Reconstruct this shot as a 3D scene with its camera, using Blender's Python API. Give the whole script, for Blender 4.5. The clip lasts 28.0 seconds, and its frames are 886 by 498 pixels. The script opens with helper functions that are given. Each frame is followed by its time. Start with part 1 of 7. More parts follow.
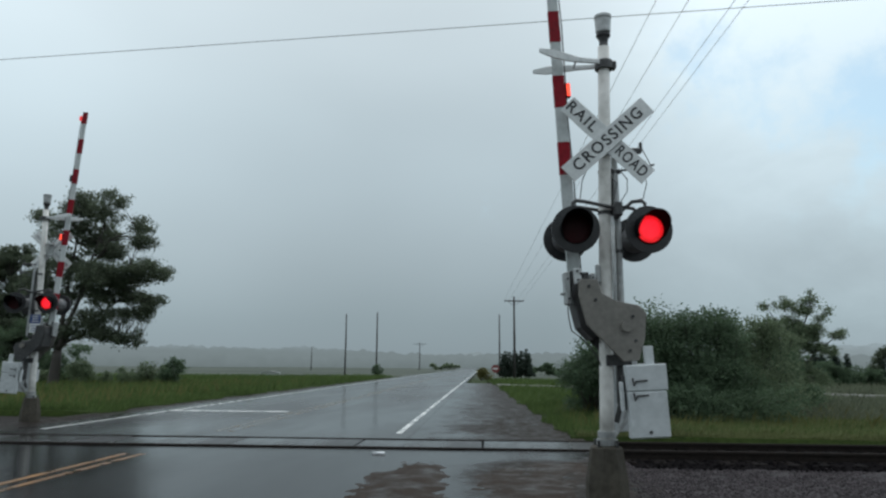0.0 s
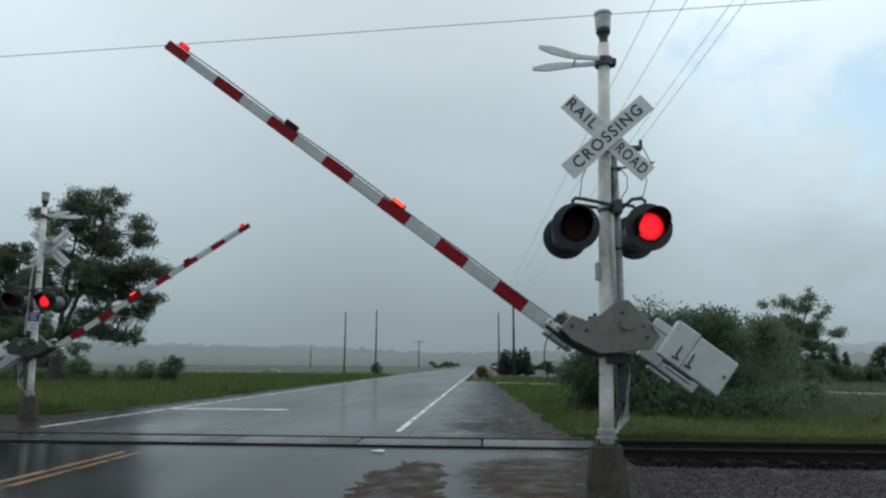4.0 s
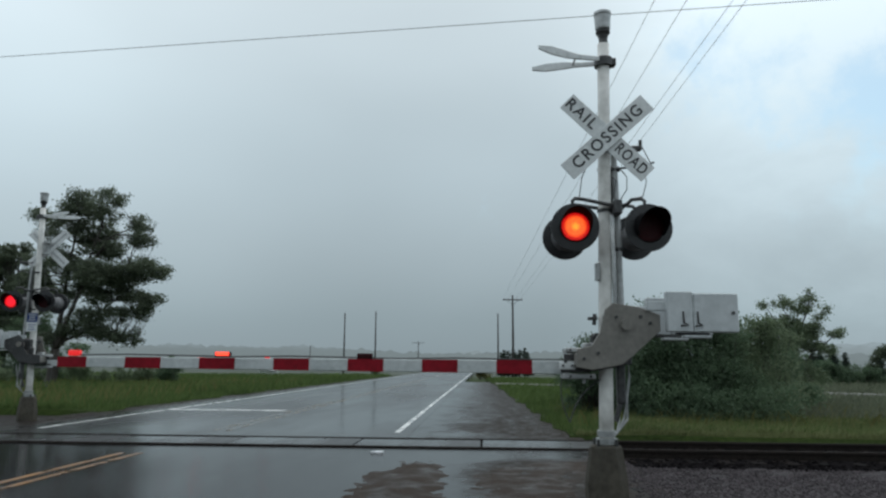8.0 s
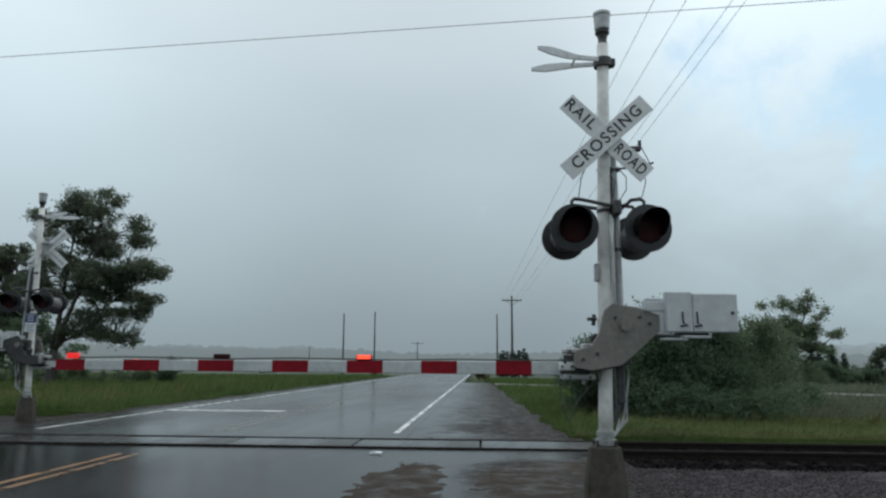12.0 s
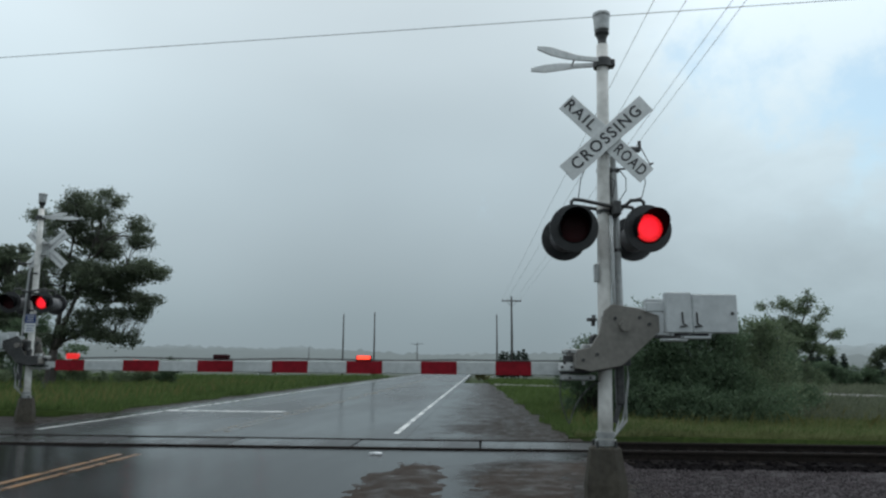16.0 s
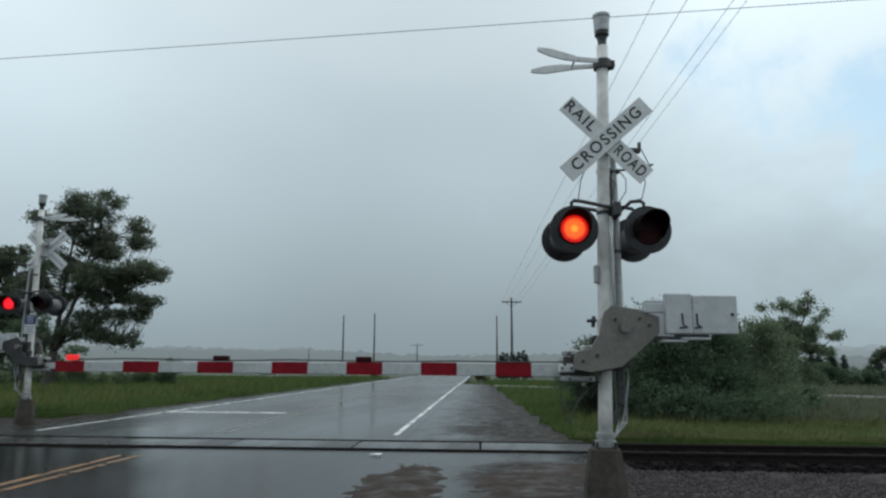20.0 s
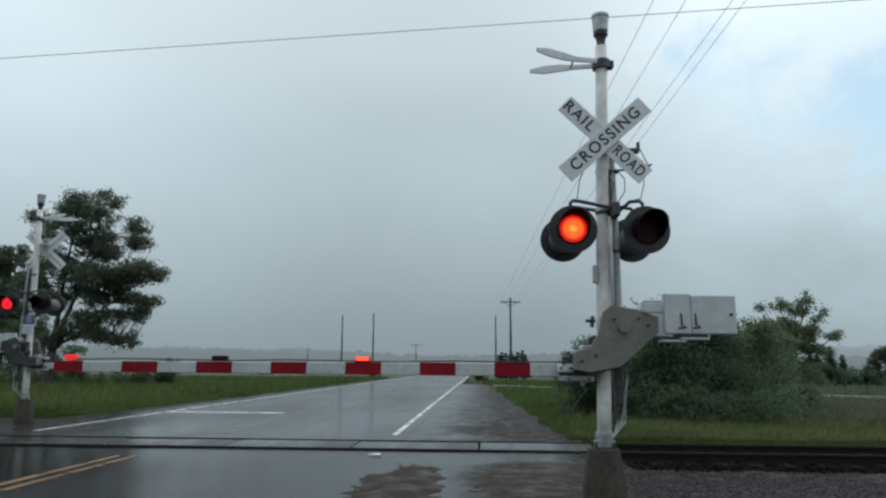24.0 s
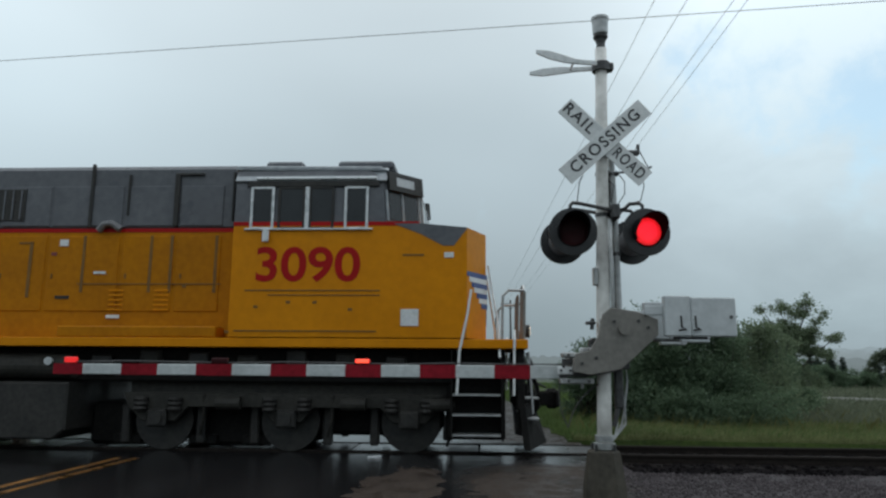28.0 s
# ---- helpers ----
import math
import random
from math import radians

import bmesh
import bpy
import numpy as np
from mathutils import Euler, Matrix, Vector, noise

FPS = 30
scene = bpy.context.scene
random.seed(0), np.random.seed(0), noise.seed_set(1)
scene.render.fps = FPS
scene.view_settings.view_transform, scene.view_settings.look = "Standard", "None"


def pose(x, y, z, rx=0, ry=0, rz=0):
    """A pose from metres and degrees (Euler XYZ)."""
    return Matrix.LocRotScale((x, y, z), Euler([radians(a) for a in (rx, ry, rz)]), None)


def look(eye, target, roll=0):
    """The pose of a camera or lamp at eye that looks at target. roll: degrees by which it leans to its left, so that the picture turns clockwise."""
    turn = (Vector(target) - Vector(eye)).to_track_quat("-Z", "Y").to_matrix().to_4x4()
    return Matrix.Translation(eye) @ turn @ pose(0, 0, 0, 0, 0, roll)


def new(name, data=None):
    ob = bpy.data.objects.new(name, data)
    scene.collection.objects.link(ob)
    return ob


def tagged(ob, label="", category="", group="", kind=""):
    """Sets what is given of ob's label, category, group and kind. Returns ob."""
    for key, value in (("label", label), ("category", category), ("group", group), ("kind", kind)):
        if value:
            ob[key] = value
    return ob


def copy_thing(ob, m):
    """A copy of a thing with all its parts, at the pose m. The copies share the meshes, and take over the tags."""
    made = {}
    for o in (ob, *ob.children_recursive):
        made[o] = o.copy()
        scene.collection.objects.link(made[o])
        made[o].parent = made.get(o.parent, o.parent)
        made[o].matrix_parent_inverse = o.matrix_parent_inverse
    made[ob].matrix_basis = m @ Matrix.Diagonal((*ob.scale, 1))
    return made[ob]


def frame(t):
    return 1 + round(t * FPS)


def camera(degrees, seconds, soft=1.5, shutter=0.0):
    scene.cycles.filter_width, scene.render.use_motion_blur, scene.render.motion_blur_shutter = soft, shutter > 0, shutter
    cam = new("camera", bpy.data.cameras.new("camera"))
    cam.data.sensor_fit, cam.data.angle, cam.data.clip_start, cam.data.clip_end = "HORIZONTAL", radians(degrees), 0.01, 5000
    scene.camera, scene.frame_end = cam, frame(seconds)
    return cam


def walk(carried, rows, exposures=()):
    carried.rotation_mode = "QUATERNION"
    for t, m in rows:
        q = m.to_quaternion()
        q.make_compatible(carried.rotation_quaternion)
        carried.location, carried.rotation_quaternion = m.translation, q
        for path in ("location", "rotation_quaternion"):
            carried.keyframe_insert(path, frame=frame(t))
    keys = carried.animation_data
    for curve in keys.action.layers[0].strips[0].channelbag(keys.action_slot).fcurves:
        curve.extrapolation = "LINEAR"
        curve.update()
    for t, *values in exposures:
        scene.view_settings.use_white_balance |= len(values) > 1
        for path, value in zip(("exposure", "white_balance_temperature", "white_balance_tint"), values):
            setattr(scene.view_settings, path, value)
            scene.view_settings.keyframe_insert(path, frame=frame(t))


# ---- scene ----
# ---- camera and its way: a hand-held camera in a stopped car ----
LENS = 64.2
EYE = 1.42
cam = camera(LENS, 28.0, soft=2.4)
UNIT = math.degrees(1 / 1250)


def aim(t, right, up, forward, roll=0.43):
    yaw, tilt = radians(right * UNIT), radians(9.49 + up * UNIT)
    eye = Vector((0, forward, EYE))
    way = Vector((math.sin(yaw) * math.cos(tilt), math.cos(yaw) * math.cos(tilt), math.sin(tilt)))
    return (t, look(eye, eye + way, roll))


walk(cam, [
    aim(0.0, -6.5, -2.5, -0.06), aim(0.5, -7, 0.5, -0.06), aim(1.0, -7, 1.5, -0.05), aim(1.5, -7, 2.5, -0.05),
    aim(2.0, -6.5, 1.5, -0.04), aim(2.5, -5.5, 0, -0.04), aim(3.0, -5, -6, -0.03), aim(3.5, -5.5, -5.5, -0.03),
    aim(5.5, -3.5, -7.5, -0.02), aim(6.0, -4, -6.5, -0.02), aim(6.5, -6, -3.5, -0.02), aim(7.0, -4.5, -4.5, -0.02),
    aim(8.0, -4, -4.5, -0.01), aim(9.0, -5, -3.5, -0.01), aim(10.0, -3, -3.5, 0), aim(11.0, -2.5, -4.5, 0),
    aim(12.0, -2.5, -3.5, 0), aim(14.5, -1, -4.5, 0), aim(15.0, -2, -3, 0), aim(16.0, -2, -2.5, 0), aim(16.5, -3, 0, 0),
    aim(17.0, -2, -1.5, 0), aim(18.0, -1.5, -1.5, 0), aim(19.0, -2, 0, 0), aim(20.0, -2, -0.5, 0), aim(21.0, -1, -0.5, 0),
    aim(21.5, 0, 1.5, 0), aim(23.5, 0, 0.5, 0), aim(24.0, 0, -0.5, 0), aim(25.0, 0, 0, 0), aim(26.0, 0, -0.5, 0),
    aim(26.5, -1, 2.5, 0), aim(27.0, -1, 4.5, 0), aim(28.0, 0, 3.5, 0)],
    exposures=[(0, 0.0), (28, 0.0)])

# ---- world: overcast, rain ----
SUN_UP, SUN_ROUND = radians(55), radians(20)
world = bpy.data.worlds.new("rain_sky")
scene.world = world
world.use_nodes = True
wn, wl = world.node_tree.nodes, world.node_tree.links
wn.clear()


def wnode(kind, **values):
    n = wn.new(kind)
    for k, v in values.items():
        n.inputs[k].default_value = v
    return n


w_out, w_bg = wnode("ShaderNodeOutputWorld"), wnode("ShaderNodeBackground", Strength=1.0)
w_sky = wn.new("ShaderNodeTexSky")
w_sky.sky_type, w_sky.sun_disc, w_sky.sun_elevation, w_sky.sun_rotation = "NISHITA", False, SUN_UP, SUN_ROUND
w_co = wn.new("ShaderNodeTexCoord")
w_sep = wn.new("ShaderNodeSeparateXYZ")
wl.new(w_co.outputs["Generated"], w_sep.inputs[0])
# the height of the sky gives its tone: darker and greyer over the horizon
w_tone = wn.new("ShaderNodeValToRGB")
w_tone.color_ramp.elements[0].position, w_tone.color_ramp.elements[0].color = 0.0, (0.218, 0.271, 0.297, 1)
w_tone.color_ramp.elements[1].position, w_tone.color_ramp.elements[1].color = 1.0, (0.90, 0.97, 1.02, 1)
for at, col in ((0.06, (0.237, 0.297, 0.324, 1)), (0.18, (0.316, 0.384, 0.419, 1)), (0.33, (0.428, 0.51, 0.551, 1)), (0.5, (0.557, 0.64, 0.682, 1))):
    e = w_tone.color_ramp.elements.new(at)
    e.color = col
wl.new(w_sep.outputs["Z"], w_tone.inputs["Fac"])
# broad cloud banks, lighter towards both sides of the road
w_map = wnode("ShaderNodeMapping", Scale=(1.0, 1.0, 1.9), Location=(0.35, 0.0, 0.2))
wl.new(w_co.outputs["Generated"], w_map.inputs["Vector"])
w_cloud = wnode("ShaderNodeTexNoise", Scale=1.7, Detail=2.0, Roughness=0.35, Distortion=0.2)
wl.new(w_map.outputs[0], w_cloud.inputs["Vector"])
w_bank = wn.new("ShaderNodeMath")
w_bank.operation = "MULTIPLY"
wl.new(w_sep.outputs["X"], w_bank.inputs[0])
wl.new(w_sep.outputs["X"], w_bank.inputs[1])
w_sum = wn.new("ShaderNodeMath")
w_sum.operation = "MULTIPLY_ADD"
w_rise = wnode("ShaderNodeMapRange", **{"From Min": 0.04, "From Max": 0.24, "To Min": 0.30, "To Max": 1.0})
wl.new(w_sep.outputs["Z"], w_rise.inputs["Value"])
w_side = wn.new("ShaderNodeMath")
w_side.operation = "MULTIPLY"
wl.new(w_bank.outputs[0], w_side.inputs[0])
wl.new(w_rise.outputs[0], w_side.inputs[1])
wl.new(w_side.outputs[0], w_sum.inputs[0])
w_sum.inputs[1].default_value = 0.85
# a paler bank where the cloud thins, to the right of the road
w_pale = wn.new("ShaderNodeVectorMath")
w_pale.operation = "DISTANCE"
wl.new(w_co.outputs["Generated"], w_pale.inputs[0])
w_pale.inputs[1].default_value = (0.42, 0.82, 0.39)
w_palef = wnode("ShaderNodeMapRange", **{"From Min": 0.0, "From Max": 0.38, "To Min": 0.08, "To Max": 0.0})
w_palef.interpolation_type = "SMOOTHSTEP"
wl.new(w_pale.outputs["Value"], w_palef.inputs["Value"])
w_palea = wn.new("ShaderNodeMath")
w_palea.operation = "ADD"
wl.new(w_palef.outputs[0], w_palea.inputs[0])
w_puff = wnode("ShaderNodeTexNoise", Scale=4.6, Detail=8.0, Roughness=0.6, Distortion=0.3)
wl.new(w_map.outputs[0], w_puff.inputs["Vector"])
w_open = wnode("ShaderNodeMapRange", **{"From Min": 0.12, "From Max": 0.5, "To Min": 0.04, "To Max": 0.55})
wl.new(w_sep.outputs["X"], w_open.inputs["Value"])
w_zero = wn.new("ShaderNodeMath")
w_zero.operation = "SUBTRACT"
wl.new(w_puff.outputs["Fac"], w_zero.inputs[0])
w_zero.inputs[1].default_value = 0.48
w_puffs = wn.new("ShaderNodeMath")
w_puffs.operation = "MULTIPLY_ADD"
wl.new(w_zero.outputs[0], w_puffs.inputs[0])
wl.new(w_open.outputs[0], w_puffs.inputs[1])
w_soft = wn.new("ShaderNodeMath")
w_soft.operation = "MULTIPLY_ADD"
w_soft.inputs[1].default_value, w_soft.inputs[2].default_value = 0.45, 0.235
wl.new(w_cloud.outputs["Fac"], w_soft.inputs[0])
wl.new(w_soft.outputs[0], w_puffs.inputs[2])
wl.new(w_puffs.outputs[0], w_palea.inputs[1])
w_thinx = wnode("ShaderNodeMapRange", **{"From Min": 0.12, "From Max": 0.40, "To Min": 0.0, "To Max": 0.19})
w_thinx.interpolation_type = "SMOOTHSTEP"
wl.new(w_sep.outputs["X"], w_thinx.inputs["Value"])
w_paleb = wn.new("ShaderNodeMath")
w_paleb.operation = "ADD"
wl.new(w_palea.outputs[0], w_paleb.inputs[0])
wl.new(w_thinx.outputs[0], w_paleb.inputs[1])
wl.new(w_paleb.outputs[0], w_sum.inputs[2])
w_range = wnode("ShaderNodeMapRange", **{"From Min": 0.36, "From Max": 0.84, "To Min": 1.0, "To Max": 1.75})
wl.new(w_sum.outputs[0], w_range.inputs["Value"])
# the heavier rain cloud lies behind
w_back = wnode("ShaderNodeMapRange", **{"From Min": -0.5, "From Max": 0.55, "To Min": 0.82, "To Max": 0.98})
w_back.interpolation_type = "SMOOTHSTEP"
wl.new(w_sep.outputs["Y"], w_back.inputs["Value"])
w_all = wn.new("ShaderNodeMath")
w_all.operation = "MULTIPLY"
wl.new(w_range.outputs[0], w_all.inputs[0])
wl.new(w_back.outputs[0], w_all.inputs[1])
w_lit = wn.new("ShaderNodeVectorMath")
w_lit.operation = "SCALE"
wl.new(w_tone.outputs["Color"], w_lit.inputs[0])
wl.new(w_all.outputs[0], w_lit.inputs["Scale"])
w_blue = wn.new("ShaderNodeVectorMath")
w_blue.operation = "MULTIPLY"
w_blue.inputs[1].default_value = (0.122, 0.141, 0.128)
wl.new(w_sky.outputs["Color"], w_blue.inputs[0])
w_mix = wn.new("ShaderNodeMixRGB")
# a thin break in the cloud with blue behind it
w_gap = wn.new("ShaderNodeVectorMath")
w_gap.operation = "DISTANCE"
wl.new(w_co.outputs["Generated"], w_gap.inputs[0])
w_gap.inputs[1].default_value = (0.50, 0.81, 0.295)
w_rag = wnode("ShaderNodeTexNoise", Scale=4.2, Detail=8.0, Roughness=0.6)
wl.new(w_co.outputs["Generated"], w_rag.inputs["Vector"])
w_off = wn.new("ShaderNodeMath")
w_off.operation = "MULTIPLY_ADD"
wl.new(w_rag.outputs["Fac"], w_off.inputs[0])
w_off.inputs[1].default_value = 1.7
wl.new(w_gap.outputs["Value"], w_off.inputs[2])
w_thin = wnode("ShaderNodeMapRange", **{"From Min": 0.80, "From Max": 1.10, "To Min": 0.75, "To Max": 0.04})
w_thin.interpolation_type = "SMOOTHSTEP"
wl.new(w_off.outputs[0], w_thin.inputs["Value"])
w_low = wn.new("ShaderNodeMath")
w_low.operation = "MULTIPLY"
wl.new(w_thin.outputs[0], w_low.inputs[0])
w_clear = wnode("ShaderNodeMapRange", **{"From Min": 0.13, "From Max": 0.27, "To Min": 0.0, "To Max": 1.0})
w_clear.interpolation_type = "SMOOTHSTEP"
wl.new(w_sep.outputs["Z"], w_clear.inputs["Value"])
wl.new(w_clear.outputs[0], w_low.inputs[1])
wl.new(w_low.outputs[0], w_mix.inputs["Fac"])
wl.new(w_lit.outputs[0], w_mix.inputs["Color1"])
wl.new(w_blue.outputs[0], w_mix.inputs["Color2"])
wl.new(w_mix.outputs[0], w_bg.inputs["Color"])
wl.new(w_bg.outputs[0], w_out.inputs[0])

sun = new("sun", bpy.data.lights.new("sun", "SUN"))
sun.data.energy, sun.data.angle, sun.data.color = 0.5, radians(40), (1.0, 0.98, 0.95)
sun.matrix_world = look((0, 0, 30), (-7, -19, 1))


# ---- materials ----
def shader(name):
    m = bpy.data.materials.new(name)
    m.use_nodes = True
    return m, m.node_tree.nodes, m.node_tree.links, m.node_tree.nodes["Principled BSDF"]


def surface(name, dark, light, rough=0.5, metal=0.0, grain=40.0, stain=3.0, bump=0.15, rough_span=0.15, per="", spec=0.5, bump_scale=1.0):
    """Two tones mixed by fine grain and broad stains, with uneven gloss and fine relief."""
    m, n, l, p = shader(name)
    co = n.new("ShaderNodeTexCoord")
    g, s = n.new("ShaderNodeTexNoise"), n.new("ShaderNodeTexNoise")
    g.inputs["Scale"].default_value, g.inputs["Detail"].default_value = grain, 5
    s.inputs["Scale"].default_value, s.inputs["Detail"].default_value = stain, 6
    l.new(co.outputs["Object"], g.inputs["Vector"])
    l.new(co.outputs["Object"], s.inputs["Vector"])
    add = n.new("ShaderNodeMath")
    add.operation = "MULTIPLY_ADD"
    l.new(g.outputs["Fac"], add.inputs[0])
    add.inputs[1].default_value = 0.5
    half = n.new("ShaderNodeMath")
    half.operation = "MULTIPLY"
    half.inputs[1].default_value = 0.5
    l.new(s.outputs["Fac"], half.inputs[0])
    l.new(half.outputs[0], add.inputs[2])
    last = add
    if per:
        src = n.new("ShaderNodeObjectInfo" if per == "object" else "ShaderNodeNewGeometry")
        mixr = n.new("ShaderNodeMath")
        mixr.operation = "MULTIPLY_ADD"
        mixr.inputs[1].default_value = 0.45
        l.new(src.outputs["Random" if per == "object" else "Random Per Island"], mixr.inputs[0])
        sc = n.new("ShaderNodeMath")
        sc.operation = "MULTIPLY_ADD"
        sc.inputs[1].default_value, sc.inputs[2].default_value = 0.8, -0.12
        l.new(add.outputs[0], sc.inputs[0])
        l.new(sc.outputs[0], mixr.inputs[2])
        last = mixr
    ramp = n.new("ShaderNodeValToRGB")
    ramp.color_ramp.elements[0].position, ramp.color_ramp.elements[1].position = 0.32, 0.68
    ramp.color_ramp.elements[0].color, ramp.color_ramp.elements[1].color = (*dark, 1), (*light, 1)
    l.new(last.outputs[0], ramp.inputs["Fac"])
    l.new(ramp.outputs["Color"], p.inputs["Base Color"])
    mr = n.new("ShaderNodeMapRange")
    mr.inputs["To Min"].default_value, mr.inputs["To Max"].default_value = max(0.03, rough - rough_span), min(1, rough + rough_span)
    mr.inputs["From Min"].default_value, mr.inputs["From Max"].default_value = 0.35, 0.65
    l.new(s.outputs["Fac"], mr.inputs["Value"])
    l.new(mr.outputs[0], p.inputs["Roughness"])
    p.inputs["Metallic"].default_value = metal
    p.inputs["Specular IOR Level"].default_value = spec
    if bump:
        b = n.new("ShaderNodeBump")
        b.inputs["Strength"].default_value, b.inputs["Distance"].default_value = bump, 0.01 * bump_scale
        l.new(g.outputs["Fac"], b.inputs["Height"])
        l.new(b.outputs[0], p.inputs["Normal"])
    return m


def foliage(name, dark, light):
    m, n, l, p = shader(name)
    geo = n.new("ShaderNodeNewGeometry")
    co = n.new("ShaderNodeTexCoord")
    s = n.new("ShaderNodeTexNoise")
    s.inputs["Scale"].default_value = 0.5
    l.new(co.outputs["Object"], s.inputs["Vector"])
    add = n.new("ShaderNodeMath")
    add.operation = "MULTIPLY_ADD"
    add.inputs[1].default_value = 0.42
    l.new(geo.outputs["Random Per Island"], add.inputs[0])
    half = n.new("ShaderNodeMath")
    half.operation = "MULTIPLY"
    half.inputs[1].default_value = 0.68
    l.new(s.outputs["Fac"], half.inputs[0])
    l.new(half.outputs[0], add.inputs[2])
    ramp = n.new("ShaderNodeValToRGB")
    ramp.color_ramp.elements[0].color, ramp.color_ramp.elements[1].color = (*dark, 1), (*light, 1)
    l.new(add.outputs[0], ramp.inputs["Fac"])
    l.new(ramp.outputs["Color"], p.inputs["Base Color"])
    p.inputs["Roughness"].default_value = 0.6
    p.inputs["Specular IOR Level"].default_value = 0.15
    tr = n.new("ShaderNodeBsdfTranslucent")
    l.new(ramp.outputs["Color"], tr.inputs["Color"])
    mix = n.new("ShaderNodeMixShader")
    mix.inputs["Fac"].default_value = 0.48
    l.new(p.outputs[0], mix.inputs[1])
    l.new(tr.outputs[0], mix.inputs[2])
    l.new(mix.outputs[0], n["Material Output"].inputs[0])
    return m


def lamp_glow(name, core, rim, radius, strength, dots=True, heart=None):
    """A lit lamp face: a cluster of small emitters, hotter in the middle."""
    m, n, l, p = shader(name)
    co = n.new("ShaderNodeTexCoord")
    ln = n.new("ShaderNodeVectorMath")
    ln.operation = "LENGTH"
    l.new(co.outputs["Object"], ln.inputs[0])
    mr = n.new("ShaderNodeMapRange")
    mr.inputs["From Min"].default_value, mr.inputs["From Max"].default_value = radius * 0.60, radius * 0.86
    l.new(ln.outputs["Value"], mr.inputs["Value"])
    ramp = n.new("ShaderNodeValToRGB")
    ramp.color_ramp.elements[0].color, ramp.color_ramp.elements[1].color = (*core, 1), (*rim, 1)
    if heart:
        mr.inputs["From Min"].default_value = radius * 0.05
        ramp.color_ramp.elements[0].color = (*heart, 1)
        for at in (0.38, 0.68):
            ramp.color_ramp.elements.new(at).color = (*core, 1)
    l.new(mr.outputs[0], ramp.inputs["Fac"])
    l.new(ramp.outputs["Color"], p.inputs["Emission Color"])
    p.inputs["Base Color"].default_value = (0.2, 0.01, 0.01, 1)
    p.inputs["Emission Strength"].default_value = strength
    if dots:
        v = n.new("ShaderNodeTexVoronoi")
        v.inputs["Scale"].default_value = 55
        l.new(co.outputs["Object"], v.inputs["Vector"])
        md = n.new("ShaderNodeMapRange")
        md.inputs["From Min"].default_value, md.inputs["From Max"].default_value = 0.2, 0.7
        md.inputs["To Min"].default_value, md.inputs["To Max"].default_value = strength * 1.1, strength * 0.7
        l.new(v.outputs["Distance"], md.inputs["Value"])
        l.new(md.outputs[0], p.inputs["Emission Strength"])
    return m


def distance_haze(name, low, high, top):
    """Plain misty distance, far behind everything else: the haze is put into a glowing colour."""
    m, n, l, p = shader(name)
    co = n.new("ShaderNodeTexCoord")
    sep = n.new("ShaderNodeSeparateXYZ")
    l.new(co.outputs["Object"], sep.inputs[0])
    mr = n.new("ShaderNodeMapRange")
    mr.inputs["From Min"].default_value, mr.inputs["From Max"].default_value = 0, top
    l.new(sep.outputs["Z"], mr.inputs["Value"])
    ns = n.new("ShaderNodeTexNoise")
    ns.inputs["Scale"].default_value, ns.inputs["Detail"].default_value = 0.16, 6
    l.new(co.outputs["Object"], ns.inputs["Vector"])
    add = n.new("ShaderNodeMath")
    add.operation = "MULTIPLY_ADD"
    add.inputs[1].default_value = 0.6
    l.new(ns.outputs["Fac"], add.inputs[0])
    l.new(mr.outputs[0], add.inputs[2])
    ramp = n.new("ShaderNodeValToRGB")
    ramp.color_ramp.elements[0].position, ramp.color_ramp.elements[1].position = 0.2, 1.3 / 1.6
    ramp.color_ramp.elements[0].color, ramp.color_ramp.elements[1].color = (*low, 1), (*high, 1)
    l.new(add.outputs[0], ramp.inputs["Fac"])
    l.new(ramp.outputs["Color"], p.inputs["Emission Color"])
    # more haze: the alpha fades the tree tops out into the rain
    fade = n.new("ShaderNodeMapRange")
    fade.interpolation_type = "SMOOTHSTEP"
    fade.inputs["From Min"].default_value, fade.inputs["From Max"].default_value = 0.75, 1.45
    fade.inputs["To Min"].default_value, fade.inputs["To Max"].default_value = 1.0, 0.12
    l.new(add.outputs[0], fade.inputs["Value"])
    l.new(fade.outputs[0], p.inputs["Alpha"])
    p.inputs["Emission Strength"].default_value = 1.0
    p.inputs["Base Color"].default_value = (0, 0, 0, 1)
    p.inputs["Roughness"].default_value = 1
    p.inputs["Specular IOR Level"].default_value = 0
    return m


